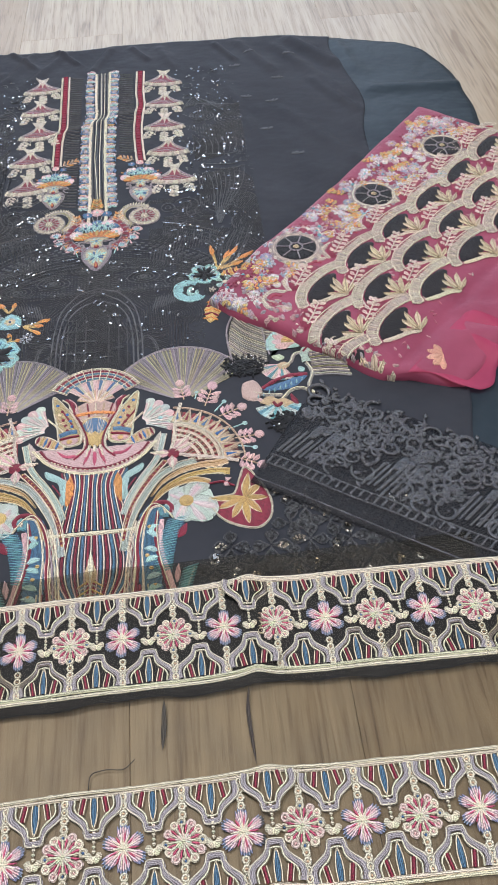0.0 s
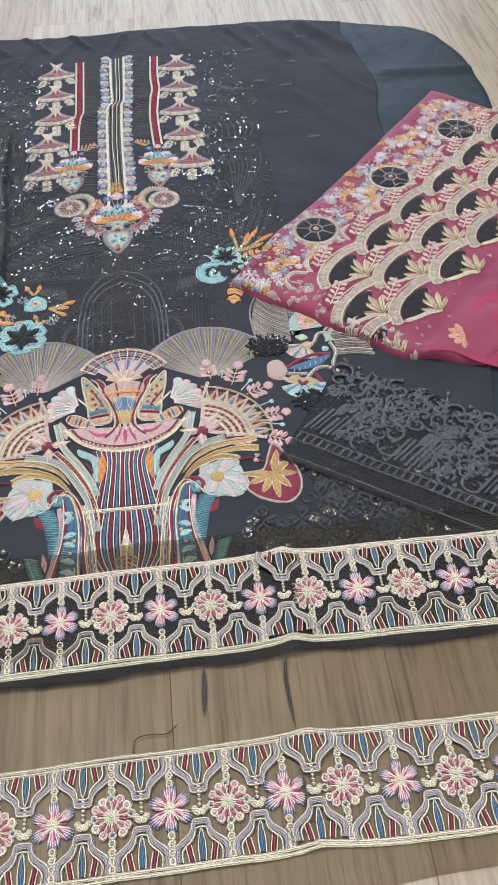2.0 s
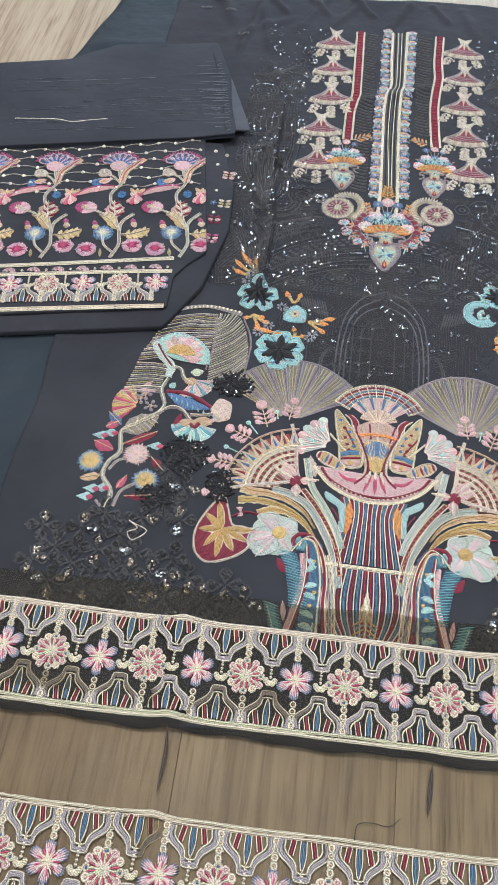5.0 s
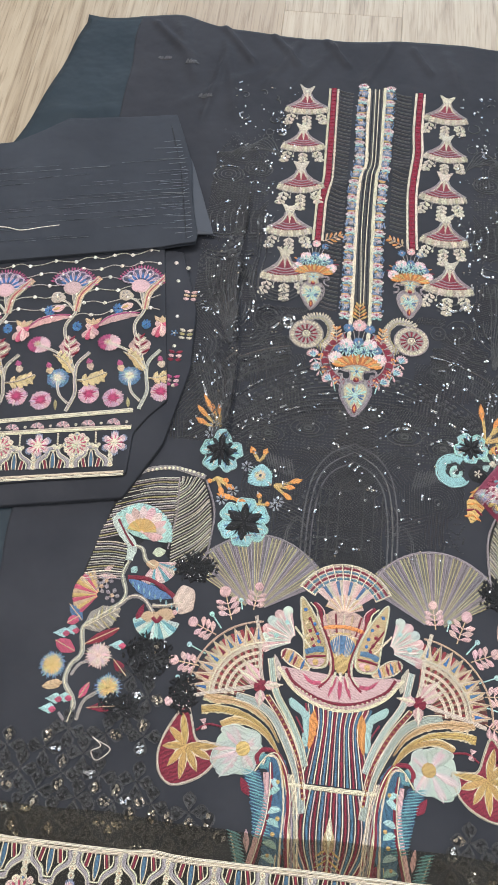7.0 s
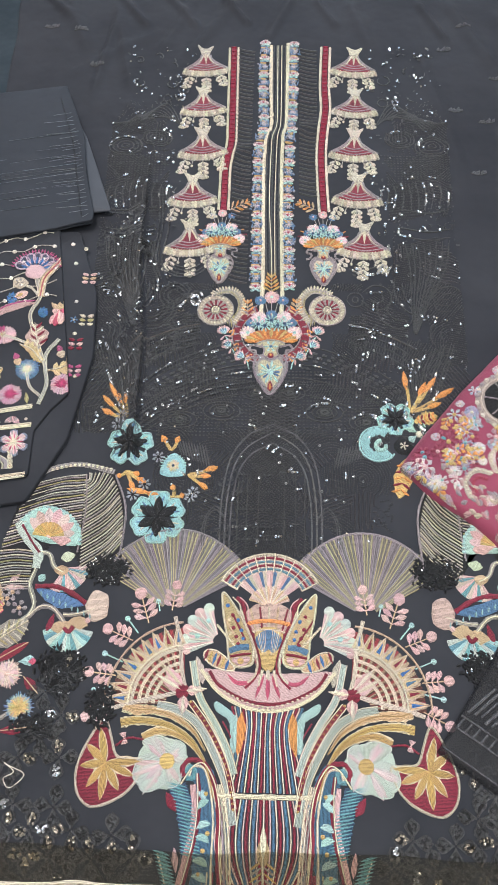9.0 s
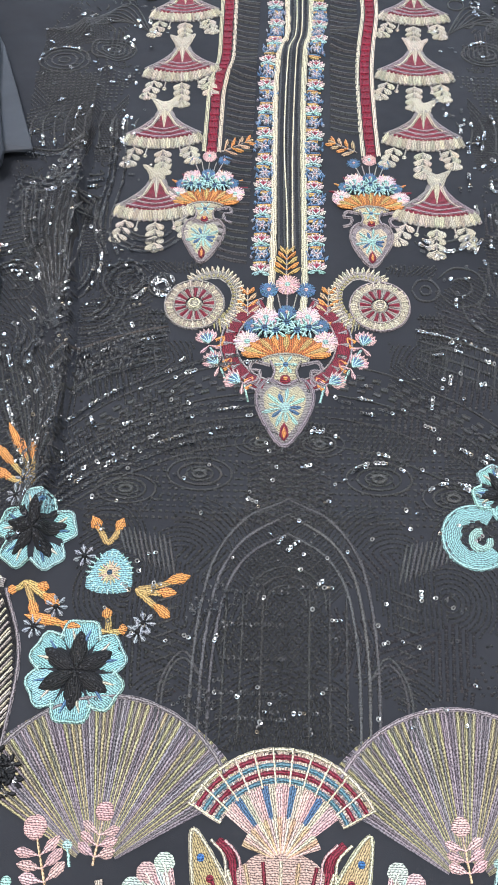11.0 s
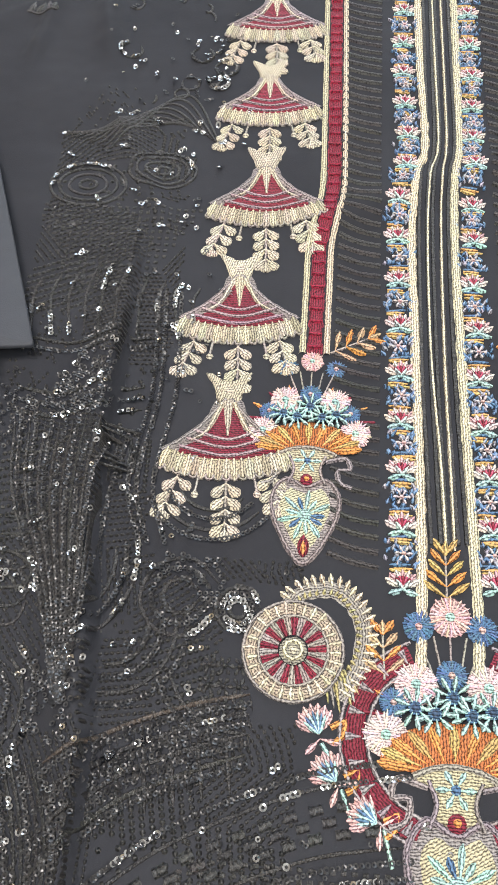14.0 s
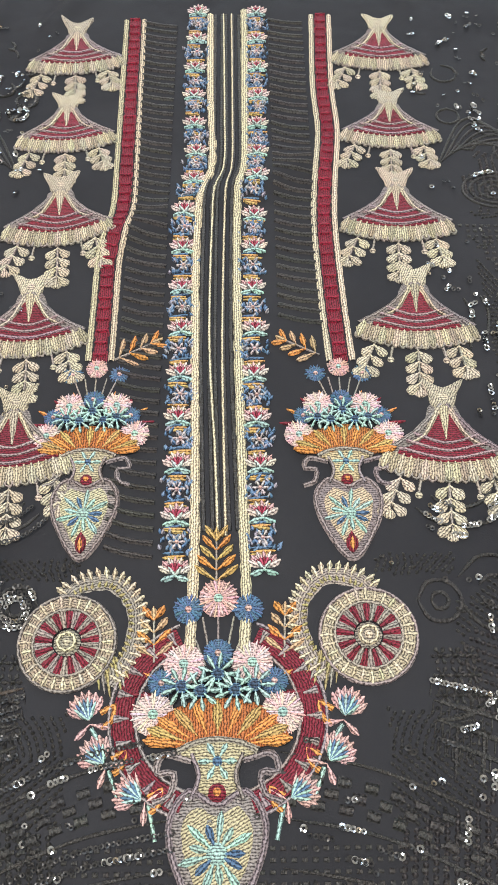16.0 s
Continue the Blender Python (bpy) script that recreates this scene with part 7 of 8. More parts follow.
for x, y in ((0.232, 0.555), (0.262, 0.60), (0.30, 0.50), (0.28, 0.42), (0.33, 0.58), (0.262, 0.33), (0.30, 0.25), (-0.285, 0.59), (-0.255, 0.52), (-0.33, 0.60), (0.24, 0.44)):
    s = Stitch()
    s.stroke([(x - 0.010, y + 0.001), (x, y - 0.001), (x + 0.010, y + 0.001)], 0.0009, (0.07, 0.07, 0.075), 0.0010)
    for k in range(5):
        s.leaf((x + 0.004 * k - 0.008, y), (x + 0.004 * k - 0.005 + random.uniform(-0.002, 0.002), y + random.uniform(0.004, 0.009)), 0.0024, (0.08, 0.08, 0.088), 0.0010)
    sew(s, "leaf_spot", shirt, "small grey tone-on-tone leaf spot")


def sequins(name, spots, size, material, parent, ground=lie, label=""):
    """Cupped foil discs, each tipped a little its own way."""
    v, f = [], []
    for x, y in spots:
        r, n0 = size * random.uniform(0.8, 1.15), len(v)
        ax_, ay_ = 0.20 * math.sin(61 * x + 43 * y) + random.gauss(0, 0.24), 0.20 * math.sin(52 * y - 70 * x + 1) + random.gauss(0, 0.24)
        z = float(ground(x, y)) + 0.0019
        for k in range(8):
            a = k * math.pi / 4
            dx, dy = r * math.cos(a), r * math.sin(a)
            v.append((x + dx, y + dy, z + ax_ * dx + ay_ * dy))
        for k in range(8):
            a = k * math.pi / 4
            dx, dy = 0.42 * r * math.cos(a), 0.42 * r * math.sin(a)
            v.append((x + dx, y + dy, z + ax_ * dx + ay_ * dy - 0.00025))
        f += [(n0 + k, n0 + (k + 1) % 8, n0 + 8 + (k + 1) % 8, n0 + 8 + k) for k in range(8)]
    me = bpy.data.meshes.new(name)
    me.from_pydata(v, [], f)
    me.materials.append(material)
    ob = new(name, me)
    ob.parent = parent
    return tagged(ob, label=label, kind="stuff")


glint = [q for k, q in enumerate(SPOTS) if (k // 7) % 5 < 3]
dull = [q for k, q in enumerate(SPOTS) if (k // 7) % 5 > 2]
CHAINS = sorted(set(CHAINS))
BRONZE += glint[::9]
glint = [q for k, q in enumerate(glint) if k % 9] + SILVER
sequins("sequin_scatter", glint, 0.00145, SEQUIN, shirt, label="shiny foil sequins")
sequins("sequin_chain", dull + CHAINS, 0.0013, SEQUIN_DARK, shirt, label="glossy black sequins in chains")
sequins("bronze_sequin_scatter", BRONZE, 0.0013, SEQUIN_GOLD, shirt, label="bronze foil sequins")


# ---- folded sleeve piece and folded trouser cloth ----
def corners(pts, r=0.006):
    """An outline with small rounded corners."""
    p, out = np.array(pts, float), []
    for i in range(len(p)):
        a, b, c = p[i - 1], p[i], p[(i + 1) % len(p)]
        u, v = (a - b) / np.linalg.norm(a - b), (c - b) / np.linalg.norm(c - b)
        n = max(1, int((np.linalg.norm(c - b) - 2 * r) / 0.012))
        out += [b + r * u, b + 0.3 * r * (u + v), b + r * v]
        out += [b + r * v + (c - b - r * v - r * v) * k / n for k in range(1, n)]
    return [tuple(q) for q in out]


sleeve = slab("sleeve_piece", corners([(-0.64, 0.225), (-0.243, 0.225), (-0.213, 0.133), (-0.208, 0.045), (-0.226, -0.062), (-0.262, -0.136), (-0.64, -0.205)], 0.004), 0.0045, 0.0115, CHIFFON, 0.0015)
tagged(sleeve, "folded black sleeve piece embroidered with a flower border", "cloth")
fold = slab("top_fold", corners([(-0.64, 0.165), (-0.269, 0.228), (-0.229, -0.006), (-0.249, -0.030), (-0.263, -0.054), (-0.262, -0.108), (-0.64, -0.180)], 0.003), 0.0115, 0.0160, CHIFFON, 0.0012)
fold.parent = sleeve
TOPZ = lambda x, y: 0.0167 + 0.0 * np.asarray(x)
STEP = np.array((0.0875, 0.0125))


def flower_stem(s, d):
    """A winding corded stem with a fan flower, buds, lobed leaves and daisies."""
    g = lambda pts: [np.array(q) + d for q in pts]

    def corded(pts, w, z=0.0):
        s.stroke(g(pts), w, (0.42, 0.39, 0.37), 0.0011, z)
        p = run(g(pts), 0.004)
        n = np.gradient(p, axis=0)
        n = np.column_stack([-n[:, 1], n[:, 0]]) / np.linalg.norm(n, axis=1, keepdims=True)
        for side in (-1, 1):
            s.stroke(p + 0.8 * w * side * n, 0.0006, PALE, 0.0013, z + 0.0006)

    corded([(-0.349, -0.035), (-0.343, -0.010), (-0.347, 0.011), (-0.348, 0.032), (-0.336, 0.051)], 0.0021)
    corded([(-0.348, 0.015), (-0.358, 0.039), (-0.372, 0.073), (-0.374, 0.089), (-0.366, 0.110), (-0.372, 0.128), (-0.375, 0.140)], 0.0020)
    corded([(-0.402, 0.055), (-0.386, 0.050), (-0.371, 0.044)], 0.0014)
    corded([(-0.388, 0.126), (-0.378, 0.122), (-0.369, 0.112)], 0.0012)
    corded([(-0.368, 0.006), (-0.362, -0.012), (-0.349, -0.024)], 0.0014)
    s.stroke(g([(-0.366, 0.110), (-0.365, 0.134), (-0.357, 0.149), (-0.345, 0.167)]), 0.0046, TAN, 0.0012, 0.0004)
    s.stroke(g([(-0.366, 0.110), (-0.365, 0.134), (-0.357, 0.149), (-0.345, 0.167)]), 0.0012, (0.46, 0.12, 0.13), 0.0012, 0.0013)
    for side in (-1, 1):
        s.stroke(g([(-0.366 + 0.004 * side, 0.110), (-0.365 + 0.0045 * side, 0.134), (-0.357 + 0.004 * side, 0.149 - 0.002 * side), (-0.345, 0.167)]), 0.0008, PALE, 0.0012, 0.0012)
    c = g([(-0.377, 0.147)])[0]
    s.fan(c + (0, -0.002), 0.004, 0.0300, 0.30, 2.84, 9, [(0.06, 0.07, 0.12), (0.10, 0.11, 0.17)], 0.0010)
    for k in range(7):
        a = 0.40 + 0.39 * k
        u, v = np.array([math.cos(a), math.sin(a)]), np.array([-math.sin(a), math.cos(a)])
        s.stroke([c + 0.011 * u - 0.002 * v, c + 0.022 * u - 0.0054 * v, c + 0.0275 * u, c + 0.022 * u + 0.0054 * v, c + 0.011 * u + 0.002 * v], 0.0010, (0.56, 0.42, 0.50), 0.0012, 0.0008)
        s.leaf(c + 0.010 * u, c + 0.020 * u, 0.0017, COBALT, 0.0011, 0.0010)
        for q in (-0.14, 0.0, 0.14):
            e = np.array([math.cos(a + q), math.sin(a + q)])
            s.leaf(c + 0.0275 * e, c + 0.0330 * e, 0.0014, MAGENTA, 0.0012, 0.0004)
    s.fill([c + (0.0125 * math.cos(a), -0.001 + 0.0105 * math.sin(a)) for a in np.linspace(0, 6.283, 11)[:-1]], (0.70, 0.46, 0.49), 0.0013, 0.0012)
    q = g([(-0.394, 0.130)])[0]
    s.fill([q + (0.0095 * math.cos(a) * (1 + 0.15 * math.cos(3 * a)), 0.0085 * math.sin(a)) for a in np.linspace(0, 6.283, 10)[:-1]], (0.60, 0.52, 0.40), 0.0014)
    s.flower(q, 0.0055, 5, GREY, CREAM, 0.0012, 0.0010)
    for q, r in (((-0.400, 0.108), 0.0070), ((-0.360, 0.088), 0.0062)):
        q = g([q])[0]
        for k in range(9):
            a = k * 0.7
            s.leaf(q + 0.2 * r * np.array([math.cos(a), math.sin(a)]), q + r * np.array([math.cos(a), 1.2 * math.sin(a)]), 0.0017, (COBALT, (0.10, 0.22, 0.36))[k % 2], 0.0012, bend=0.3)
    q = g([(-0.389, 0.113)])[0]
    s.leaf(q + (-0.008, -0.004), q + (0.007, 0.004), 0.0058, PINK, 0.0014, 0.0004)
    s.leaf(q + (-0.006, -0.004), q + (0.002, 0.001), 0.0024, GOLD, 0.0012, 0.0014)
    a = g([(-0.421, 0.078), (-0.408, 0.091), (-0.388, 0.099), (-0.371, 0.101)])
    s.stroke(a, 0.0062, (0.60, 0.36, 0.35), 0.0012, tip="leaf")
    s.stroke([p + (0, 0.0032) for p in a], 0.0013, MAGENTA, 0.0011, 0.0008, tip="ends")
    q = g([(-0.341, 0.085)])[0]
    for k, (dx, dy) in enumerate(((-0.009, -0.013), (-0.003, -0.016), (0.004, -0.014), (0.009, -0.008), (0.009, 0.004), (-0.008, 0.004))):
        s.leaf(q + (0, 0.006), q + (dx, dy), 0.0046, ((0.64, 0.38, 0.37), ROSE, (0.70, 0.48, 0.44))[k % 3], 0.0013, 0.0002 * k, tip="drop")
    for dx in (-0.010, 0.0, 0.010):
        s.leaf(q + (0, 0.006), q + (dx, 0.017 + 0.1 * dx), 0.0034, TAN, 0.0013, 0.0010)
    a, b = g([(-0.359, 0.040), (-0.367, 0.072)])
    s.leaf(a, b, 0.0135, (0.50, 0.33, 0.30), 0.0010)
    for k in range(5):
        m = a + (b - a) * (0.10 + 0.17 * k)
        for side in (-1, 1):
            s.leaf(m, m + (side * 0.0105 * (1 - 0.10 * k), 0.008), 0.0015, (CREAM, MAROON)[(k + (side > 0)) % 2], 0.0012, 0.0010)
    s.stroke([a, b], 0.0008, PALE, 0.0012, 0.0018)
    q = g([(-0.402, 0.056)])[0]
    for k in range(22):
        t = 2 * math.pi * k / 22
        u = np.array([math.cos(t), 0.84 * math.sin(t)])
        s.leaf(q + 0.003 * u, q + 0.0150 * u, 0.0022, (0.40, 0.07, 0.18) if 1.7 < t < 4.4 else (0.70, 0.46, 0.50), 0.0012, tip="drop")
    s.flower(q + (-0.002, 0), 0.0052, 8, CREAM, GOLD, 0.0012, 0.0010)
    for lobes, w in ((((-0.381, 0.043), (-0.366, 0.036), (-0.352, 0.020)), 0.0068), (((-0.344, 0.009), (-0.330, 0.012), (-0.309, 0.024)), 0.0072)):
        p = g(lobes)
        s.stroke(p, w, (0.58, 0.44, 0.22), 0.0012, tip="drop")
        for k in range(4):
            m = run(p, 0.004)[2 + 2 * k]
            for side in (-1, 1):
                s.leaf(m, m + (0.006, 0.001) + side * np.array([-0.003, 0.0085]), 0.0030, (0.66, 0.52, 0.28), 0.0012, 0.0004)
        s.stroke(p, 0.0007, PALE, 0.0012, 0.0016)
    for q, col in (((-0.382, 0.022), TAN), ((-0.333, 0.033), (0.62, 0.5, 0.36))):
        q = g([q])[0]
        s.leaf(q + (0.004, -0.007), q + (-0.001, 0.004), 0.0048, col, 0.0014)
        s.leaf(q + (0.001, 0.001), q + (-0.003, 0.009), 0.0038, MAGENTA, 0.0013, 0.0006)
    q = g([(-0.368, 0.010)])[0]
    s.bloom(q, 0.0145, (0.12, 0.22, 0.36), PALE, 22)
    s.bloom(q, 0.0105, (0.36, 0.44, 0.50), PALE, 16, 0.0006)
    s.bloom(q, 0.0062, (0.72, 0.66, 0.46), PALE, 10, 0.0011)
    for q in [(-0.326, -0.008), (-0.295, -0.010)]:
        q = g([q])[0]
        s.bloom(q, 0.0138, (0.64, 0.42, 0.48), MAGENTA, 20)
        for k in range(14):
            t = 2 * math.pi * k / 14
            u = np.array([math.cos(t), math.sin(t)])
            s.leaf(q, q + random.uniform(0.006, 0.010) * u, 0.0011, (0.42, 0.05, 0.14), 0.0011, 0.0011)
    s.leaf(*g([(-0.362, -0.034), (-0.365, -0.020)]), 0.0024, OLIVE, 0.0013)


for k in (-3, -2, -1, 0, 1):
    s = Stitch(TOPZ)
    flower_stem(s, k * STEP)
    if k == 1:
        for i in range(len(s.v)):
            s.v[i][:, 0] = np.minimum(s.v[i][:, 0], -0.229 - 0.171 * (s.v[i][:, 1] + 0.006) * 1.0)
    sew(s, "flower_stem", fold, "winding stem with pink, blue and gold blossoms")
s = Stitch(TOPZ)
for pts in ([(-0.62, -0.093), (-0.446, -0.060), (-0.332, -0.037), (-0.268, -0.024)], [(-0.62, -0.107), (-0.441, -0.076), (-0.338, -0.058), (-0.266, -0.047)]):
    for off in (0.0014, -0.0014):
        s.stroke([(x, y + off) for x, y in pts], 0.0015, (PALE, CREAM)[off < 0], 0.0014)
sew(s, "border_cord", fold, "pale double cord")
RISE = math.atan2(0.0135, 0.0885)
for k in range(8):
    x, y = -0.282 - 0.0446 * k, -0.0705 - 0.0068 * k
    for kind, dx, dy, n in (("rosette" if k % 2 else "blossom", 0.0, 0.0, 12 if k % 2 else 6), ("bead_chain", 0.0, -0.030, 0), ("lamp_arch", -0.0223, -0.0340, 0), ("link_knot", -0.0223, -0.004, 0)):
        ob = new(kind, MESH[kind])
        ob.parent = fold
        ob.matrix_basis = Matrix.Translation((x + dx, y + dy, 0.0170)) @ Matrix.Rotation(RISE, 4, "Z") @ Matrix.Diagonal((0.94, 0.94, 1, 1))
        for q in range(n):
            petal = new("petal", PETALS[kind][q % len(PETALS[kind])])
            petal.parent = ob
            petal.matrix_basis = Matrix.Rotation(2 * math.pi * q / n + (math.pi / 2 if n == 6 else 0), 4, "Z")
for k in range(12):
    s = Stitch(TOPZ)
    c = np.array((-0.288, -0.0415)) - k * np.array((0.0300, 0.0051))
    s.fan(c + (0, -0.005), 0.002, 0.0085, 0.1, 3.04, 9, [(0.5, 0.3, 0.34), PINK, MAUVE], 0.0012)
    s.dot(c + (0.015, 0.001), 0.0020, PALE, 0.0014)
    sew(s, "small_blossom", fold, "small pink half blossom")
s = Stitch(TOPZ)
for off in (0, 0.0035):
    s.stroke([(-0.62, -0.171 + off), (-0.45, -0.140 + off), (-0.265, -0.109 + off)], 0.0015, CREAM, 0.0013)
sew(s, "border_cord", fold, "double row of cream cord")
s = Stitch(TOPZ)
for j in range(6):
    y = 0.219 - 0.0185 * j
    p = run([(-0.60, y - 0.070), (-0.441, y - 0.041), (-0.346, y - 0.018), (-0.274 + 0.003 * j, y)], 0.0145)
    wave = p + np.column_stack([0 * p[:, 0], 0.0028 * np.sin(np.arange(len(p)) * 1.9 + j)])
    s.stroke(wave, 0.0006, (0.44, 0.41, 0.36), 0.0009)
    for q in wave[j % 2::2]:
        s.dot(q, 0.0027, WHITE, 0.0016, 0.0003)
sew(s, "bead_garland", fold, "fine garlands of pale beads")
s = Stitch(lambda x, y: 0.0117 + 0 * np.asarray(x))
for x, y, col, r in ((-0.250, 0.205, WHITE, 0.0028), (-0.243, 0.176, WHITE, 0.0026), (-0.236, 0.120, WHITE, 0.0026), (-0.233, 0.075, WHITE, 0.0026), (-0.226, 0.018, PALE, 0.0026), (-0.233, 0.198, PALE, 0.003)):
    s.dot(np.array((x, y)), r, col, 0.0016)
for x, y, cols in ((-0.224, 0.153, (PINK, TAN)), (-0.221, 0.093, (PALE, OLIVE)), (-0.228, 0.024, (MAGENTA, PINK)), (-0.230, 0.060, (MAROON, PINK))):
    for i in (-1, 1):
        for j in (-1, 0, 1):
            s.leaf((x + 0.001 * i, y + 0.0052 * j), (x + 0.0085 * i, y + 0.0062 * j + 0.0016), 0.0024, cols[(j + 1) % 2], 0.0014)
s.flower(np.array((-0.236, 0.094)), 0.0050, 5, BLUE, PALE, 0.0013)
sew(s, "blossom_scatter", sleeve, "scattered small blossoms and beads", kind="stuff")

# Under layer of the same cloth; its lighter grey stands for sheen.
trouser = slab("trouser_cloth", corners([(-0.66, 0.345), (-0.52, 0.385), (-0.44, 0.438), (-0.285, 0.462), (-0.268, 0.410), (-0.252, 0.380), (-0.230, 0.32), (-0.207, 0.256), (-0.228, 0.254), (-0.270, 0.228), (-0.66, 0.150)], 0.002), 0.0125, 0.0150, COTTON_LIT, 0.0008)
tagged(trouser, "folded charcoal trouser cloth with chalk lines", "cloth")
for z, grow in ((0.0150, 0.0), (0.0178, -0.004), (0.0206, 0.003)):
    fold = slab("top_fold", corners([(-0.66, 0.350 + grow), (-0.51, 0.388), (-0.445, 0.440 - grow), (-0.290 + grow, 0.464), (-0.271, 0.420 + grow), (-0.255 + grow, 0.372), (-0.243, 0.312 - grow), (-0.2285 + 0.6 * grow, 0.246), (-0.2290 + 0.5 * grow, 0.2345), (-0.252, 0.229 - 0.4 * grow), (-0.272, 0.222 - 0.4 * grow), (-0.45, 0.183), (-0.66, 0.140)], 0.002), z, z + 0.0026, COTTON, 0.0009)
    fold.parent = trouser
CHALKZ = lambda x, y: 0.0236 + 0.0 * np.asarray(x)
s = Stitch(CHALKZ)
for k in range(34):
    tone = random.choice((0.12, 0.14, 0.18, 0.26))
    y, x0 = 0.250 + 0.0042 * k + random.uniform(-0.003, 0.003), -0.60 + random.uniform(0, 0.32)
    x1 = min(x0 + random.uniform(0.02, 0.20), -0.235 - 0.45 * max(0, y - 0.37) - 0.02)
    if x1 > x0 + 0.03:
        s.stroke([(x0, y + 0.2 * (x0 + 0.25)), ((x0 + x1) / 2, y + 0.2 * ((x0 + x1) / 2 + 0.25) + random.uniform(-0.001, 0.001)), (x1, y + 0.2 * (x1 + 0.25))], random.uniform(0.0002, 0.0004), (tone, 1.08 * tone, 1.25 * tone), 0.0003)
sew(s, "chalk_marking", fold, "faint chalk lines")
for k in range(26):
    y = 0.246 + 0.0068 * k
    edge = -0.2300 - 0.205 * (y - 0.246) - 0.12 * max(0.0, y - 0.36)
    s.stroke([(edge - 0.010 - 0.016 * (k % 3), y - 0.008), (edge - 0.003, y - 0.003)], 0.0004, (0.13, 0.14, 0.16), 0.0003)
sew(s, "basting_line", fold, "pale basting stitches by the folded edge")
s = Stitch(CHALKZ)
for k in range(44):
    y = 0.238 + 0.0046 * k
    edge = -0.2300 - 0.205 * (y - 0.246) - 0.12 * max(0.0, y - 0.36)
    s.stroke([(edge - 0.0125, y), (edge - 0.0131, y + 0.0030)], 0.0007, (0.010, 0.010, 0.012), 0.0004)
sew(s, "seam_stitching", fold, "black running stitch along the edge")
s = Stitch(CHALKZ)
s.stroke([(-0.549, 0.226), (-0.49, 0.232), (-0.466, 0.229), (-0.44, 0.236), (-0.415, 0.243)], 0.0006, WHITE, 0.0008)
sew(s, "loose_thread", fold, "loose white thread")

# ---- folded crimson shawl ----
TURN = radians(44.8)


def plump(x, y):
    """Height of the folded shawl in its own frame (x along it, y across)."""
    x, y = np.asarray(x, float), np.asarray(y, float)
    e = np.minimum(np.minimum(x - 0.006 + 0.085 * y - 0.5 * np.maximum(0, -y - 0.22), 0.57 - x), np.minimum(y + 0.300, 0.026 + 0.15 * np.clip(x, 0, 0.12) + 0.085 * np.maximum(0, x - 0.2) - y))
    e = np.clip(e / 0.016, 0, 1)
    h = 0.006 + 0.0125 * np.sqrt(np.maximum(0, 1 - (1 - e) ** 2)) - 0.004 * np.clip((-0.23 - y) / 0.05, 0, 1)
    h = h + 0.0012 * np.sin(14 * x + 6 * y) + 0.003 * np.clip((-0.22 - y) / 0.04, 0, 1) * np.sin(60 * x + 90 * y + 2 * np.sin(35 * x))
    return h - ridge(x, y, 0.0, -0.228, 0.5, -0.218, 0.004, 0.008)


shawl = sheet("folded_shawl", lambda y: 0.006 - 0.085 * y + 0.5 * max(0.0, -y - 0.22) + 0.002 * math.sin(70 * y), lambda y: 0.57 + 0.006 * math.sin(30 * y), lambda x: -0.300 + 0.004 * math.sin(26 * x), lambda x: 0.026 + 0.15 * min(max(x, 0.0), 0.12) + 0.085 * max(0.0, x - 0.2) + 0.002 * math.sin(40 * x), plump, CRIMSON, 0.006, 0.012)
shawl.matrix_basis = Matrix.Translation((0.156, -0.112, 0.002)) @ Matrix.Rotation(TURN, 4, "Z")
tagged(shawl, "folded crimson net shawl with cream scalloped embroidery", "shawl")


def trim_edge(s):
    """Keeps the work inside the shawl's folded end."""
    for a in s.v:
        inner = 0.007 - 0.085 * a[:, 1] + 0.5 * np.maximum(0, -a[:, 1] - 0.22)
        low = a[:, 0] < inner
        a[low, 2] -= 0.004
        a[:, 0] = np.maximum(a[:, 0], inner)


def medallion(c):
    s = Stitch(plump)
    c = np.array(c)
    s.fill([c + 0.036 * np.array([math.cos(a), math.sin(a)]) for a in np.linspace(0, 6.283, 17)[:-1]], (0.34, 0.26, 0.24), 0.0010)
    for k in range(26):
        a = 2 * math.pi * k / 26
        s.dot(c + 0.0340 * np.array([math.cos(a), math.sin(a)]), 0.0028, (PALE, MAUVE)[k % 2], 0.0014, 0.0008)
    s.ring(c, 0.0292, 0.0013, PALE, 0.0013, 0.0010)
    s.fill([c + 0.0265 * np.array([math.cos(a), math.sin(a)]) for a in np.linspace(0, 6.283, 15)[:-1]], (0.008, 0.007, 0.009), 0.0012, 0.0010)
    for k in range(7):
        a = 0.4 + 2 * math.pi * k / 7
        u = np.array([math.cos(a), math.sin(a)])
        s.stroke([c + 0.008 * u, c + 0.0262 * u], 0.0009, MAUVE, 0.0011, 0.0024)
    s.ring(c, 0.0085, 0.0012, MAUVE, 0.0013, 0.0022)
    s.dot(c, 0.0042, (0.55, 0.44, 0.26), 0.0014, 0.0030)
    sew(s, "medallion", shawl, "round cream medallion with black spoked heart")


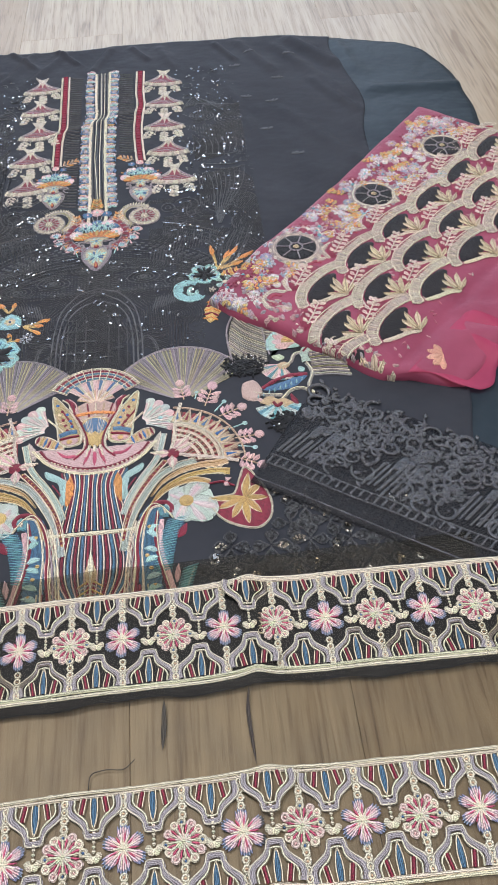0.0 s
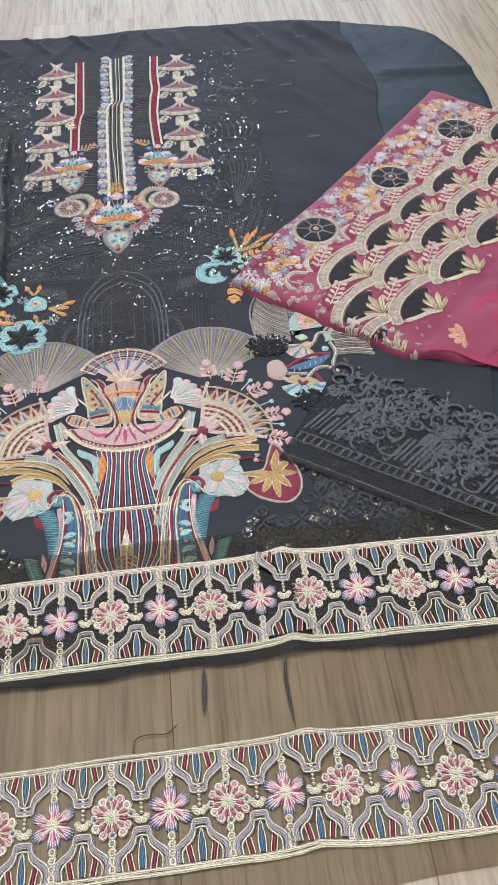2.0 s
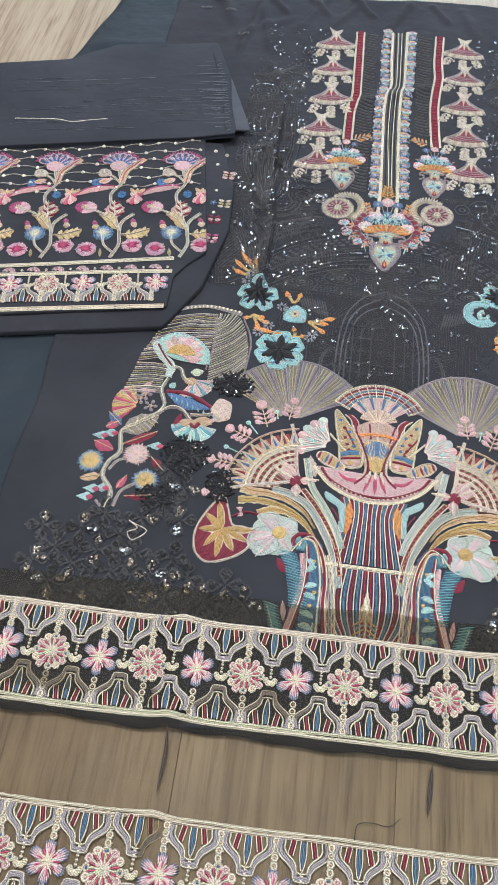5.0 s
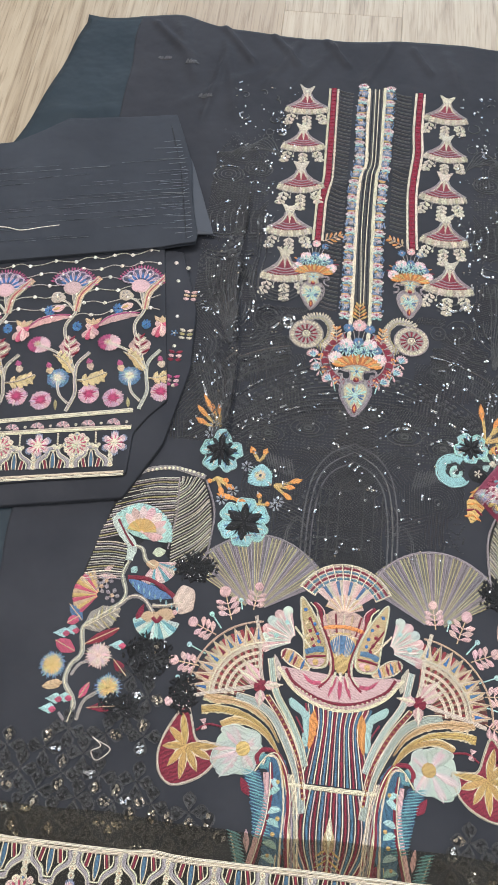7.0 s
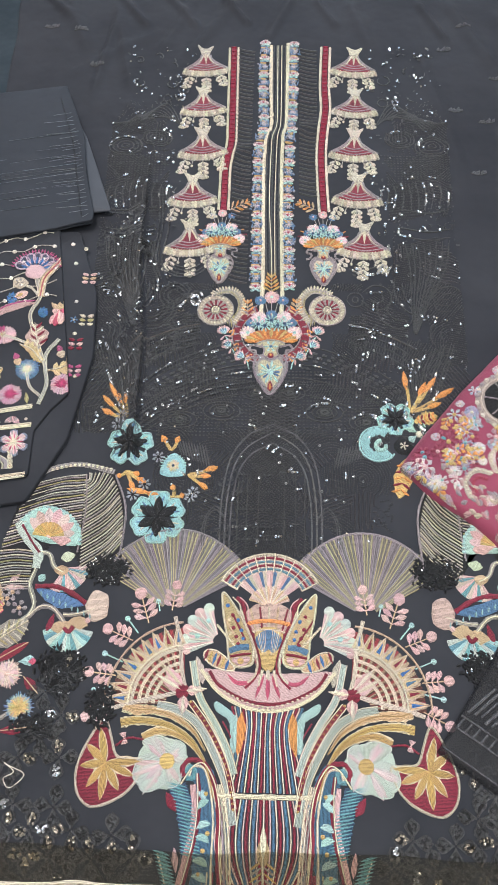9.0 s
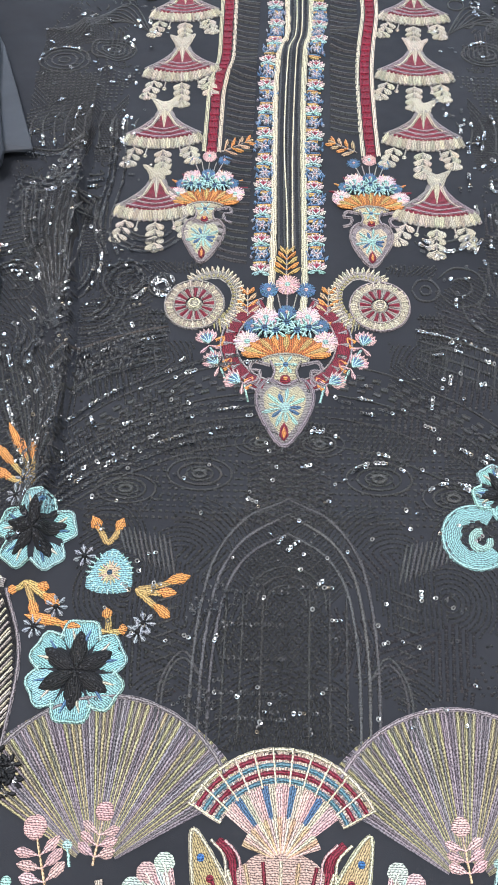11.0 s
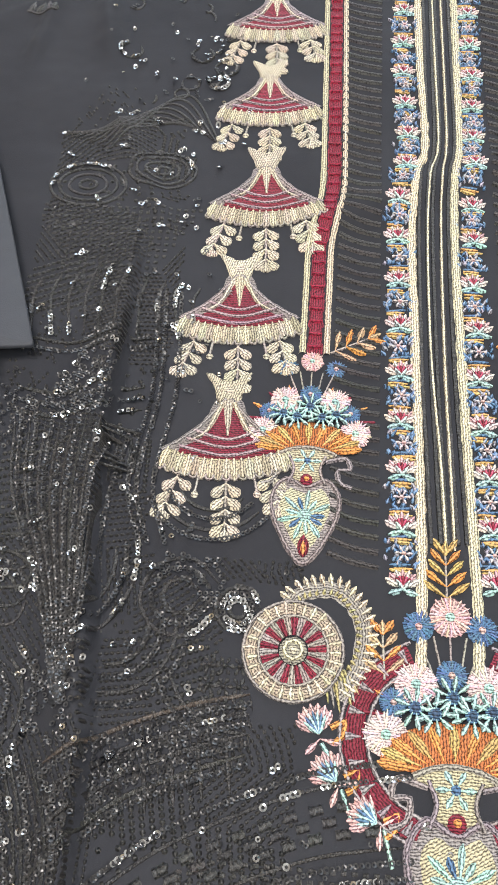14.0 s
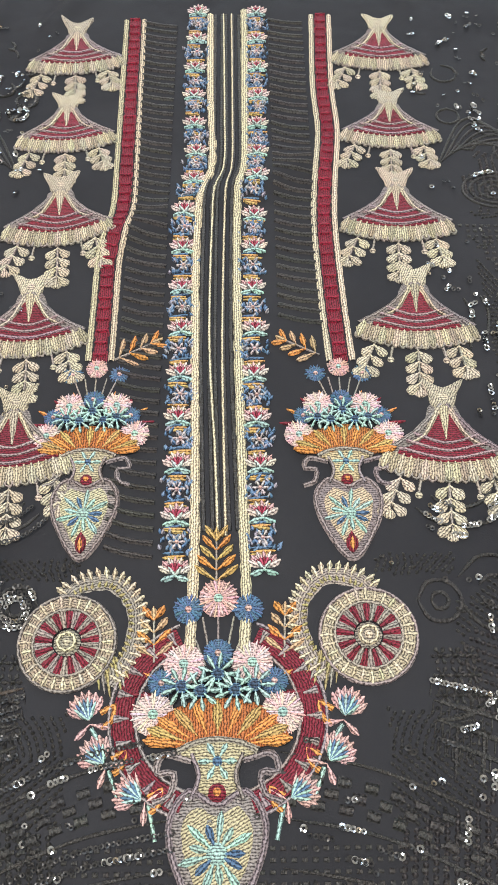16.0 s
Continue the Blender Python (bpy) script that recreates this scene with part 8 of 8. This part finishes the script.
def scale_motif(c):
    """An arched scale: crimson petal with a pale sprig, cream band, dark moon and a spiky gold leaf."""
    s = Stitch(plump)
    c = np.array(c)
    at = lambda x, y: c + np.array([x, y])
    s.fill([at(-0.026, 0.030), at(-0.016, 0.046), at(0.006, 0.053), at(0.024, 0.047), at(0.034, 0.030), at(0.018, 0.027), at(-0.006, 0.027)], (0.26, 0.030, 0.065), 0.0010, 0.0007, 0.7)
    s.stroke([at(-0.018, 0.033), at(0.0, 0.038), at(0.020, 0.045)], 0.0012, (0.66, 0.58, 0.46), 0.0011, 0.0016)
    for k in range(5):
        m = np.array((-0.015 + 0.0085 * k, 0.0335 + 0.0026 * k))
        for side in (-1, 1):
            s.leaf(at(*m), at(m[0] + 0.0050 - 0.002 * side, m[1] + 0.002 + side * 0.0080), 0.0030, (0.68, 0.55, 0.46), 0.0013, 0.0015, tip="drop")
    s.leaf(at(0.018, 0.044), at(0.026, 0.047), 0.0026, (0.66, 0.52, 0.44), 0.0013, 0.0014, tip="drop")
    for x, y in ((-0.024, 0.044), (-0.004, 0.050), (0.024, 0.048), (0.040, 0.040)):
        s.dot(at(x, y), 0.0016, (0.66, 0.56, 0.46), 0.0012, 0.0006, 7)
    s.fill([at(-0.031, 0.000), at(-0.018, 0.012), at(0.004, 0.017), at(0.026, 0.015), at(0.033, 0.007), at(0.018, -0.003), at(0.000, -0.012), at(-0.020, -0.009)], (0.012, 0.009, 0.011), 0.0010, 0.0004, 1.0)
    band = [at(-0.043, 0.000), at(-0.031, 0.014), at(-0.006, 0.0235), at(0.026, 0.0235), at(0.053, 0.016)]
    s.stroke(band, 0.0062, (0.46, 0.38, 0.31), 0.0012, 0.0006)
    p = run(band, 0.0042)
    d = np.gradient(p, axis=0)
    nrm = np.column_stack([-d[:, 1], d[:, 0]]) / np.linalg.norm(d, axis=1, keepdims=True)
    for k in range(len(p)):
        s.leaf(p[k] - 0.0050 * nrm[k], p[k] + 0.0050 * nrm[k], 0.0017, ((0.64, 0.56, 0.44), (0.48, 0.41, 0.35), (0.58, 0.50, 0.38))[k % 3], 0.0013, 0.0010)
    for side in (-1, 1):
        s.stroke(p + side * 0.0062 * nrm, 0.0011, (0.70, 0.62, 0.47), 0.0014, 0.0010)
    s.stroke([at(-0.034, -0.003), at(-0.020, -0.011), at(-0.004, -0.018), at(0.010, -0.028)], 0.0032, (0.62, 0.53, 0.38), 0.0014, 0.0010, tip="ends")
    for tip, w in (((0.022, 0.004), 0.0040), ((0.009, -0.001), 0.0034), ((0.032, -0.007), 0.0040), ((-0.006, -0.008), 0.0028), ((0.031, -0.021), 0.0032)):
        s.leaf(at(0.008, -0.027), at(*tip), w, (0.66, 0.56, 0.38), 0.0015, 0.0014, tip="drop")
        s.stroke([at(0.008, -0.027), at(*tip)], 0.0006, (0.42, 0.33, 0.20), 0.0010, 0.0028)
    trim_edge(s)
    sew(s, "scale_motif", shawl, "cream arched scale with black moon and sprig")


for k in range(3):
    medallion((0.145 + 0.165 * k, -0.003 - 0.0105 * k))
for x0, y, n, gap in ((0.0985, -0.083, 6, 0.0832), (0.0510, -0.1375, 6, 0.0885), (0.0050, -0.1885, 6, 0.0915)):
    for k in range(n):
        scale_motif((x0 + gap * k, y))
s = Stitch(plump)
for k in range(14):
    x = 0.030 + 0.041 * k
    p = [(x, -0.050), (x + 0.008, -0.034), (x + 0.026, -0.032), (x + 0.036, -0.046)]
    s.stroke(p, 0.0036, (0.54, 0.46, 0.38), 0.0013)
    s.stroke([(q[0] * 0.55 + (x + 0.018) * 0.45, q[1] * 0.6 - 0.020) for q in p], 0.0022, (0.36, 0.05, 0.09), 0.0011)
    for q in run(p, 0.0045):
        s.dot(q, 0.0018, CREAM, 0.0014, 0.0010, 6)
sew(s, "scroll_band", shawl, "cream and mauve scrolls below the medallions")
s = Stitch(plump)
for k in range(640):
    x, y = random.uniform(0.006, 0.55), random.uniform(-0.036 - 0.03 * (random.random() < 0.1), 0.062)
    if y > 0.020 + 0.13 * min(x, 0.10) + 0.04 * max(0, x - 0.2) or min(math.hypot(x - 0.145 - 0.165 * m, y + 0.003 + 0.0105 * m) for m in range(3)) < 0.037:
        continue
    c, kind = np.array((x, y)), random.random()
    if kind < 0.46:
        s.flower(c, random.uniform(0.006, 0.011), 6, random.choice(((0.50, 0.30, 0.34), (0.40, 0.32, 0.38), (0.46, 0.52, 0.58), (0.62, 0.56, 0.56), (0.32, 0.07, 0.12), (0.30, 0.06, 0.10))), random.choice((TEAL, GOLD, PINK)), 0.0013, random.uniform(0, 0.0008))
    elif kind < 0.62:
        a = random.uniform(0, 6.28)
        sprig(s, c, c + 0.016 * np.array([math.cos(a), math.sin(a)]), 3, ORANGE, GOLD, 0.0022, random.uniform(0, 0.0008))
    else:
        s.bloom(c, random.uniform(0.005, 0.009), random.choice(((0.34, 0.34, 0.44), (0.50, 0.42, 0.46), (0.68, 0.62, 0.60), (0.62, 0.46, 0.48), (0.66, 0.62, 0.62))), random.choice((CREAM, MINT)), 12, random.uniform(0, 0.001))
trim_edge(s)
sew(s, "floral_band", shawl, "crowded pink, grey and orange flower band", kind="stuff")
s = Stitch(plump)
for k in range(170):
    x, y = random.uniform(0.006, 0.05), random.uniform(-0.225, 0.0)
    if x > 0.006 - 0.085 * y:
        a = random.uniform(0, 6.28)
        s.leaf((x, y), (x + 0.007 * math.cos(a), y + 0.009 * math.sin(a)), 0.0028, random.choice(((0.50, 0.42, 0.33), (0.36, 0.28, 0.27), MAUVE, (0.42, 0.16, 0.19), (0.46, 0.28, 0.27))), 0.0013)
for a in (0.3, 0.9, 1.6, 2.3, 2.9):
    s.leaf((0.085, -0.258), (0.085 + 0.020 * math.cos(a + 0.8), -0.258 + 0.020 * math.sin(a + 0.8)), 0.0045, (0.65, 0.34, 0.24), 0.0012, tip="drop")
for k in range(240):
    x, y = random.uniform(0.02, 0.55), random.uniform(-0.225, -0.060)
    a = random.uniform(0, 6.28)
    s.leaf((x, y), (x + 0.006 * math.cos(a), y + 0.006 * math.sin(a)), 0.0018, random.choice(((0.46, 0.34, 0.30), (0.40, 0.12, 0.16), (0.48, 0.24, 0.26))), 0.0010)
trim_edge(s)
sew(s, "edge_leaves", shawl, "gold leaf sprig on the plain crimson end")

RUFFLE = lambda x, y: 0.008 + 0.010 * np.clip((np.asarray(y) + 0.315) / 0.07, 0, 1) + 0.004 * np.sin(70 * np.asarray(x) + 3 * np.sin(41 * np.asarray(x))) * np.clip((-0.235 - np.asarray(y)) / 0.03, 0, 1)
net = sheet("net_edge", lambda y: 0.03 + 0.5 * max(0.0, -y - 0.22) + 0.004 * math.sin(90 * y), lambda y: 0.56, lambda x: -0.311 + 0.006 * math.sin(50 * x) + 0.003 * math.sin(121 * x), lambda x: -0.240, RUFFLE, CRIMSON_SHEER, 0.006, 0.0003)
net.parent = shawl
tagged(net, "loose sheer crimson net edge")

# ---- black lace trim ----
LACE = lambda x, y: 0.0068 + 0.0006 * np.sin(30 * np.asarray(x) + 20 * np.asarray(y))
lace = sheet("lace_trim", lambda y: 0.008 + 0.0 * y, lambda y: 0.46, lambda x: -0.030, lambda x: 0.118 + 0.010 * abs(math.sin(38 * x)) - 0.03 * max(0.0, 0.06 - x) / 0.055, LACE, TULLE, 0.008, 0.0003)
lace.matrix_basis = Matrix.Translation((0.172, -0.349, 0)) @ Matrix.Rotation(math.atan2(-0.107, 0.157), 4, "Z")
tagged(lace, "black scrolled lace trim laid over the shirt", "lace")
DARK = (0.020, 0.020, 0.025)
s = Stitch(LACE)
for y in (0.0, 0.0125):
    s.stroke([(x, y + 0.0006 * math.sin(50 * x)) for x in np.linspace(0.010, 0.44, 40)], 0.0014, DARK, 0.0014)
for x in np.arange(0.012, 0.44, 0.0085):
    s.stroke([(x, 0.001), (x + 0.002, 0.0115)], 0.0017, DARK, 0.0014, smooth=False)
s.stroke([(x, -0.022) for x in np.linspace(0.010, 0.44, 30)], 0.0012, DARK, 0.0012)
sew(s, "ladder_edge", lace, "ladder-stitched black edge", SATIN_CORD)
lr = random.Random(3)
for k in range(9):
    s = Stitch(LACE)
    x = 0.014 + 0.048 * k
    if k % 2 == 0:
        for j in range(7):
            y0, long_ = 0.018 + 0.002 * (j % 3), lr.uniform(0.030, 0.052)
            s.stroke([(x + 0.0062 * j, y0), (x + 0.0062 * j + 0.30 * long_, y0 + long_)], lr.uniform(0.0016, 0.0026), DARK, 0.0014, smooth=False)
        for j in range(3):
            q = np.array((x + 0.020 + 0.011 * j, 0.052 + 0.010 * (j % 2)))
            s.fill([q, q + (0.009, 0.001), q + (0.014, 0.021), q + (0.005, 0.019)], DARK, 0.0010)
    else:
        for j in range(5):
            q = np.array((x + 0.009 * j, 0.082 + lr.uniform(-0.01, 0.01)))
            s.stroke([q, q + (0.002, 0.018)], 0.0018, DARK, 0.0014, smooth=False)
    placed = []
    for j in range(260):
        cx, cy, r, a = x + lr.uniform(0, 0.048), lr.uniform(0.024, 0.122), lr.uniform(0.006, 0.016), lr.uniform(0, 6.28)
        if any(math.hypot(cx - u, cy - v) < 0.50 * (r + w) for u, v, w in placed) or (k % 2 == 0 and cy < 0.075 and cx < x + 0.04):
            continue
        placed.append((cx, cy, r))
        way = lr.choice((-1, 1))
        sp = [(cx + r * (1 - 0.085 * m) * math.cos(a + way * 0.75 * m), cy + r * (1 - 0.085 * m) * math.sin(a + way * 0.75 * m)) for m in range(lr.randint(6, 10))]
        s.stroke(sp, lr.uniform(0.0018, 0.0028), DARK, 0.0018, tip="ends")
        s.dot(np.array((cx, cy)), 0.0024, DARK, 0.0016)
        for m in range(lr.randint(1, 4)):
            b = a + 1.5 * m
            s.leaf((cx + 1.1 * r * math.cos(b), cy + 1.0 * r * math.sin(b)), (cx + 1.7 * r * math.cos(b + 0.4), cy + 1.4 * r * math.sin(b + 0.4)), 0.0026, DARK, 0.0014)
    sew(s, "lace_scroll", lace, "raised black scrolls and hatched blocks", SATIN_CORD)

# ---- loose threads ----
s = Stitch(hem)
s.stroke([(0.002, -0.668), (0.004, -0.656), (0.016, -0.653), (0.030, -0.654), (0.039, -0.647)], 0.00035, (0.03, 0.028, 0.026), 0.0005, 0.0003)
ob = new("loose_thread", s.mesh("loose_thread", THREAD))
tagged(ob, "curled loose black thread on the organza", "thread")
s = Stitch()
s.stroke([(-0.246, -0.398), (-0.236, -0.406), (-0.245, -0.412), (-0.238, -0.420), (-0.226, -0.408), (-0.243, -0.400)], 0.0006, PALE, 0.0008, 0.0014)
ob = new("loose_thread", s.mesh("loose_thread", THREAD))
tagged(ob, "tangled loose pale thread on the shirt", "thread")

# ---- floor planks ----
def plank_mesh(name, w, long_):
    bm = bmesh.new()
    box(bm, -w / 2 + 0.0001, w / 2 - 0.0001, -long_ / 2 + 0.0001, long_ / 2 - 0.0001, -0.0095, 0)
    bmesh.ops.bevel(bm, geom=[e for e in bm.edges if abs(e.verts[0].co.z) < 1e-6 and abs(e.verts[1].co.z) < 1e-6], offset=0.0004, segments=1, affect="EDGES")
    me = bpy.data.meshes.new(name)
    bm.to_mesh(me)
    bm.free()
    me.materials.append(WOOD)
    return me


plank = plank_mesh("plank", PLANK, 1.3)
for k in range(-14, 15):
    for j in range(-2, 4):
        x, y = 0.035 + PLANK * (k + 0.5), 0.37 * (k % 3) + 1.3 * (j - 0.5)
        low, high = max(y - 0.65, Y0), min(y + 0.65, Y1)
        if high - low < 0.05 or x - PLANK / 2 < X0 - 0.15 or x + PLANK / 2 > X1 + 0.15:
            continue
        ob = new("plank", plank)
        ob.parent = floor
        ob.location, ob.scale = (x, (low + high) / 2, -0.003), (1, (high - low) / 1.3, 1)
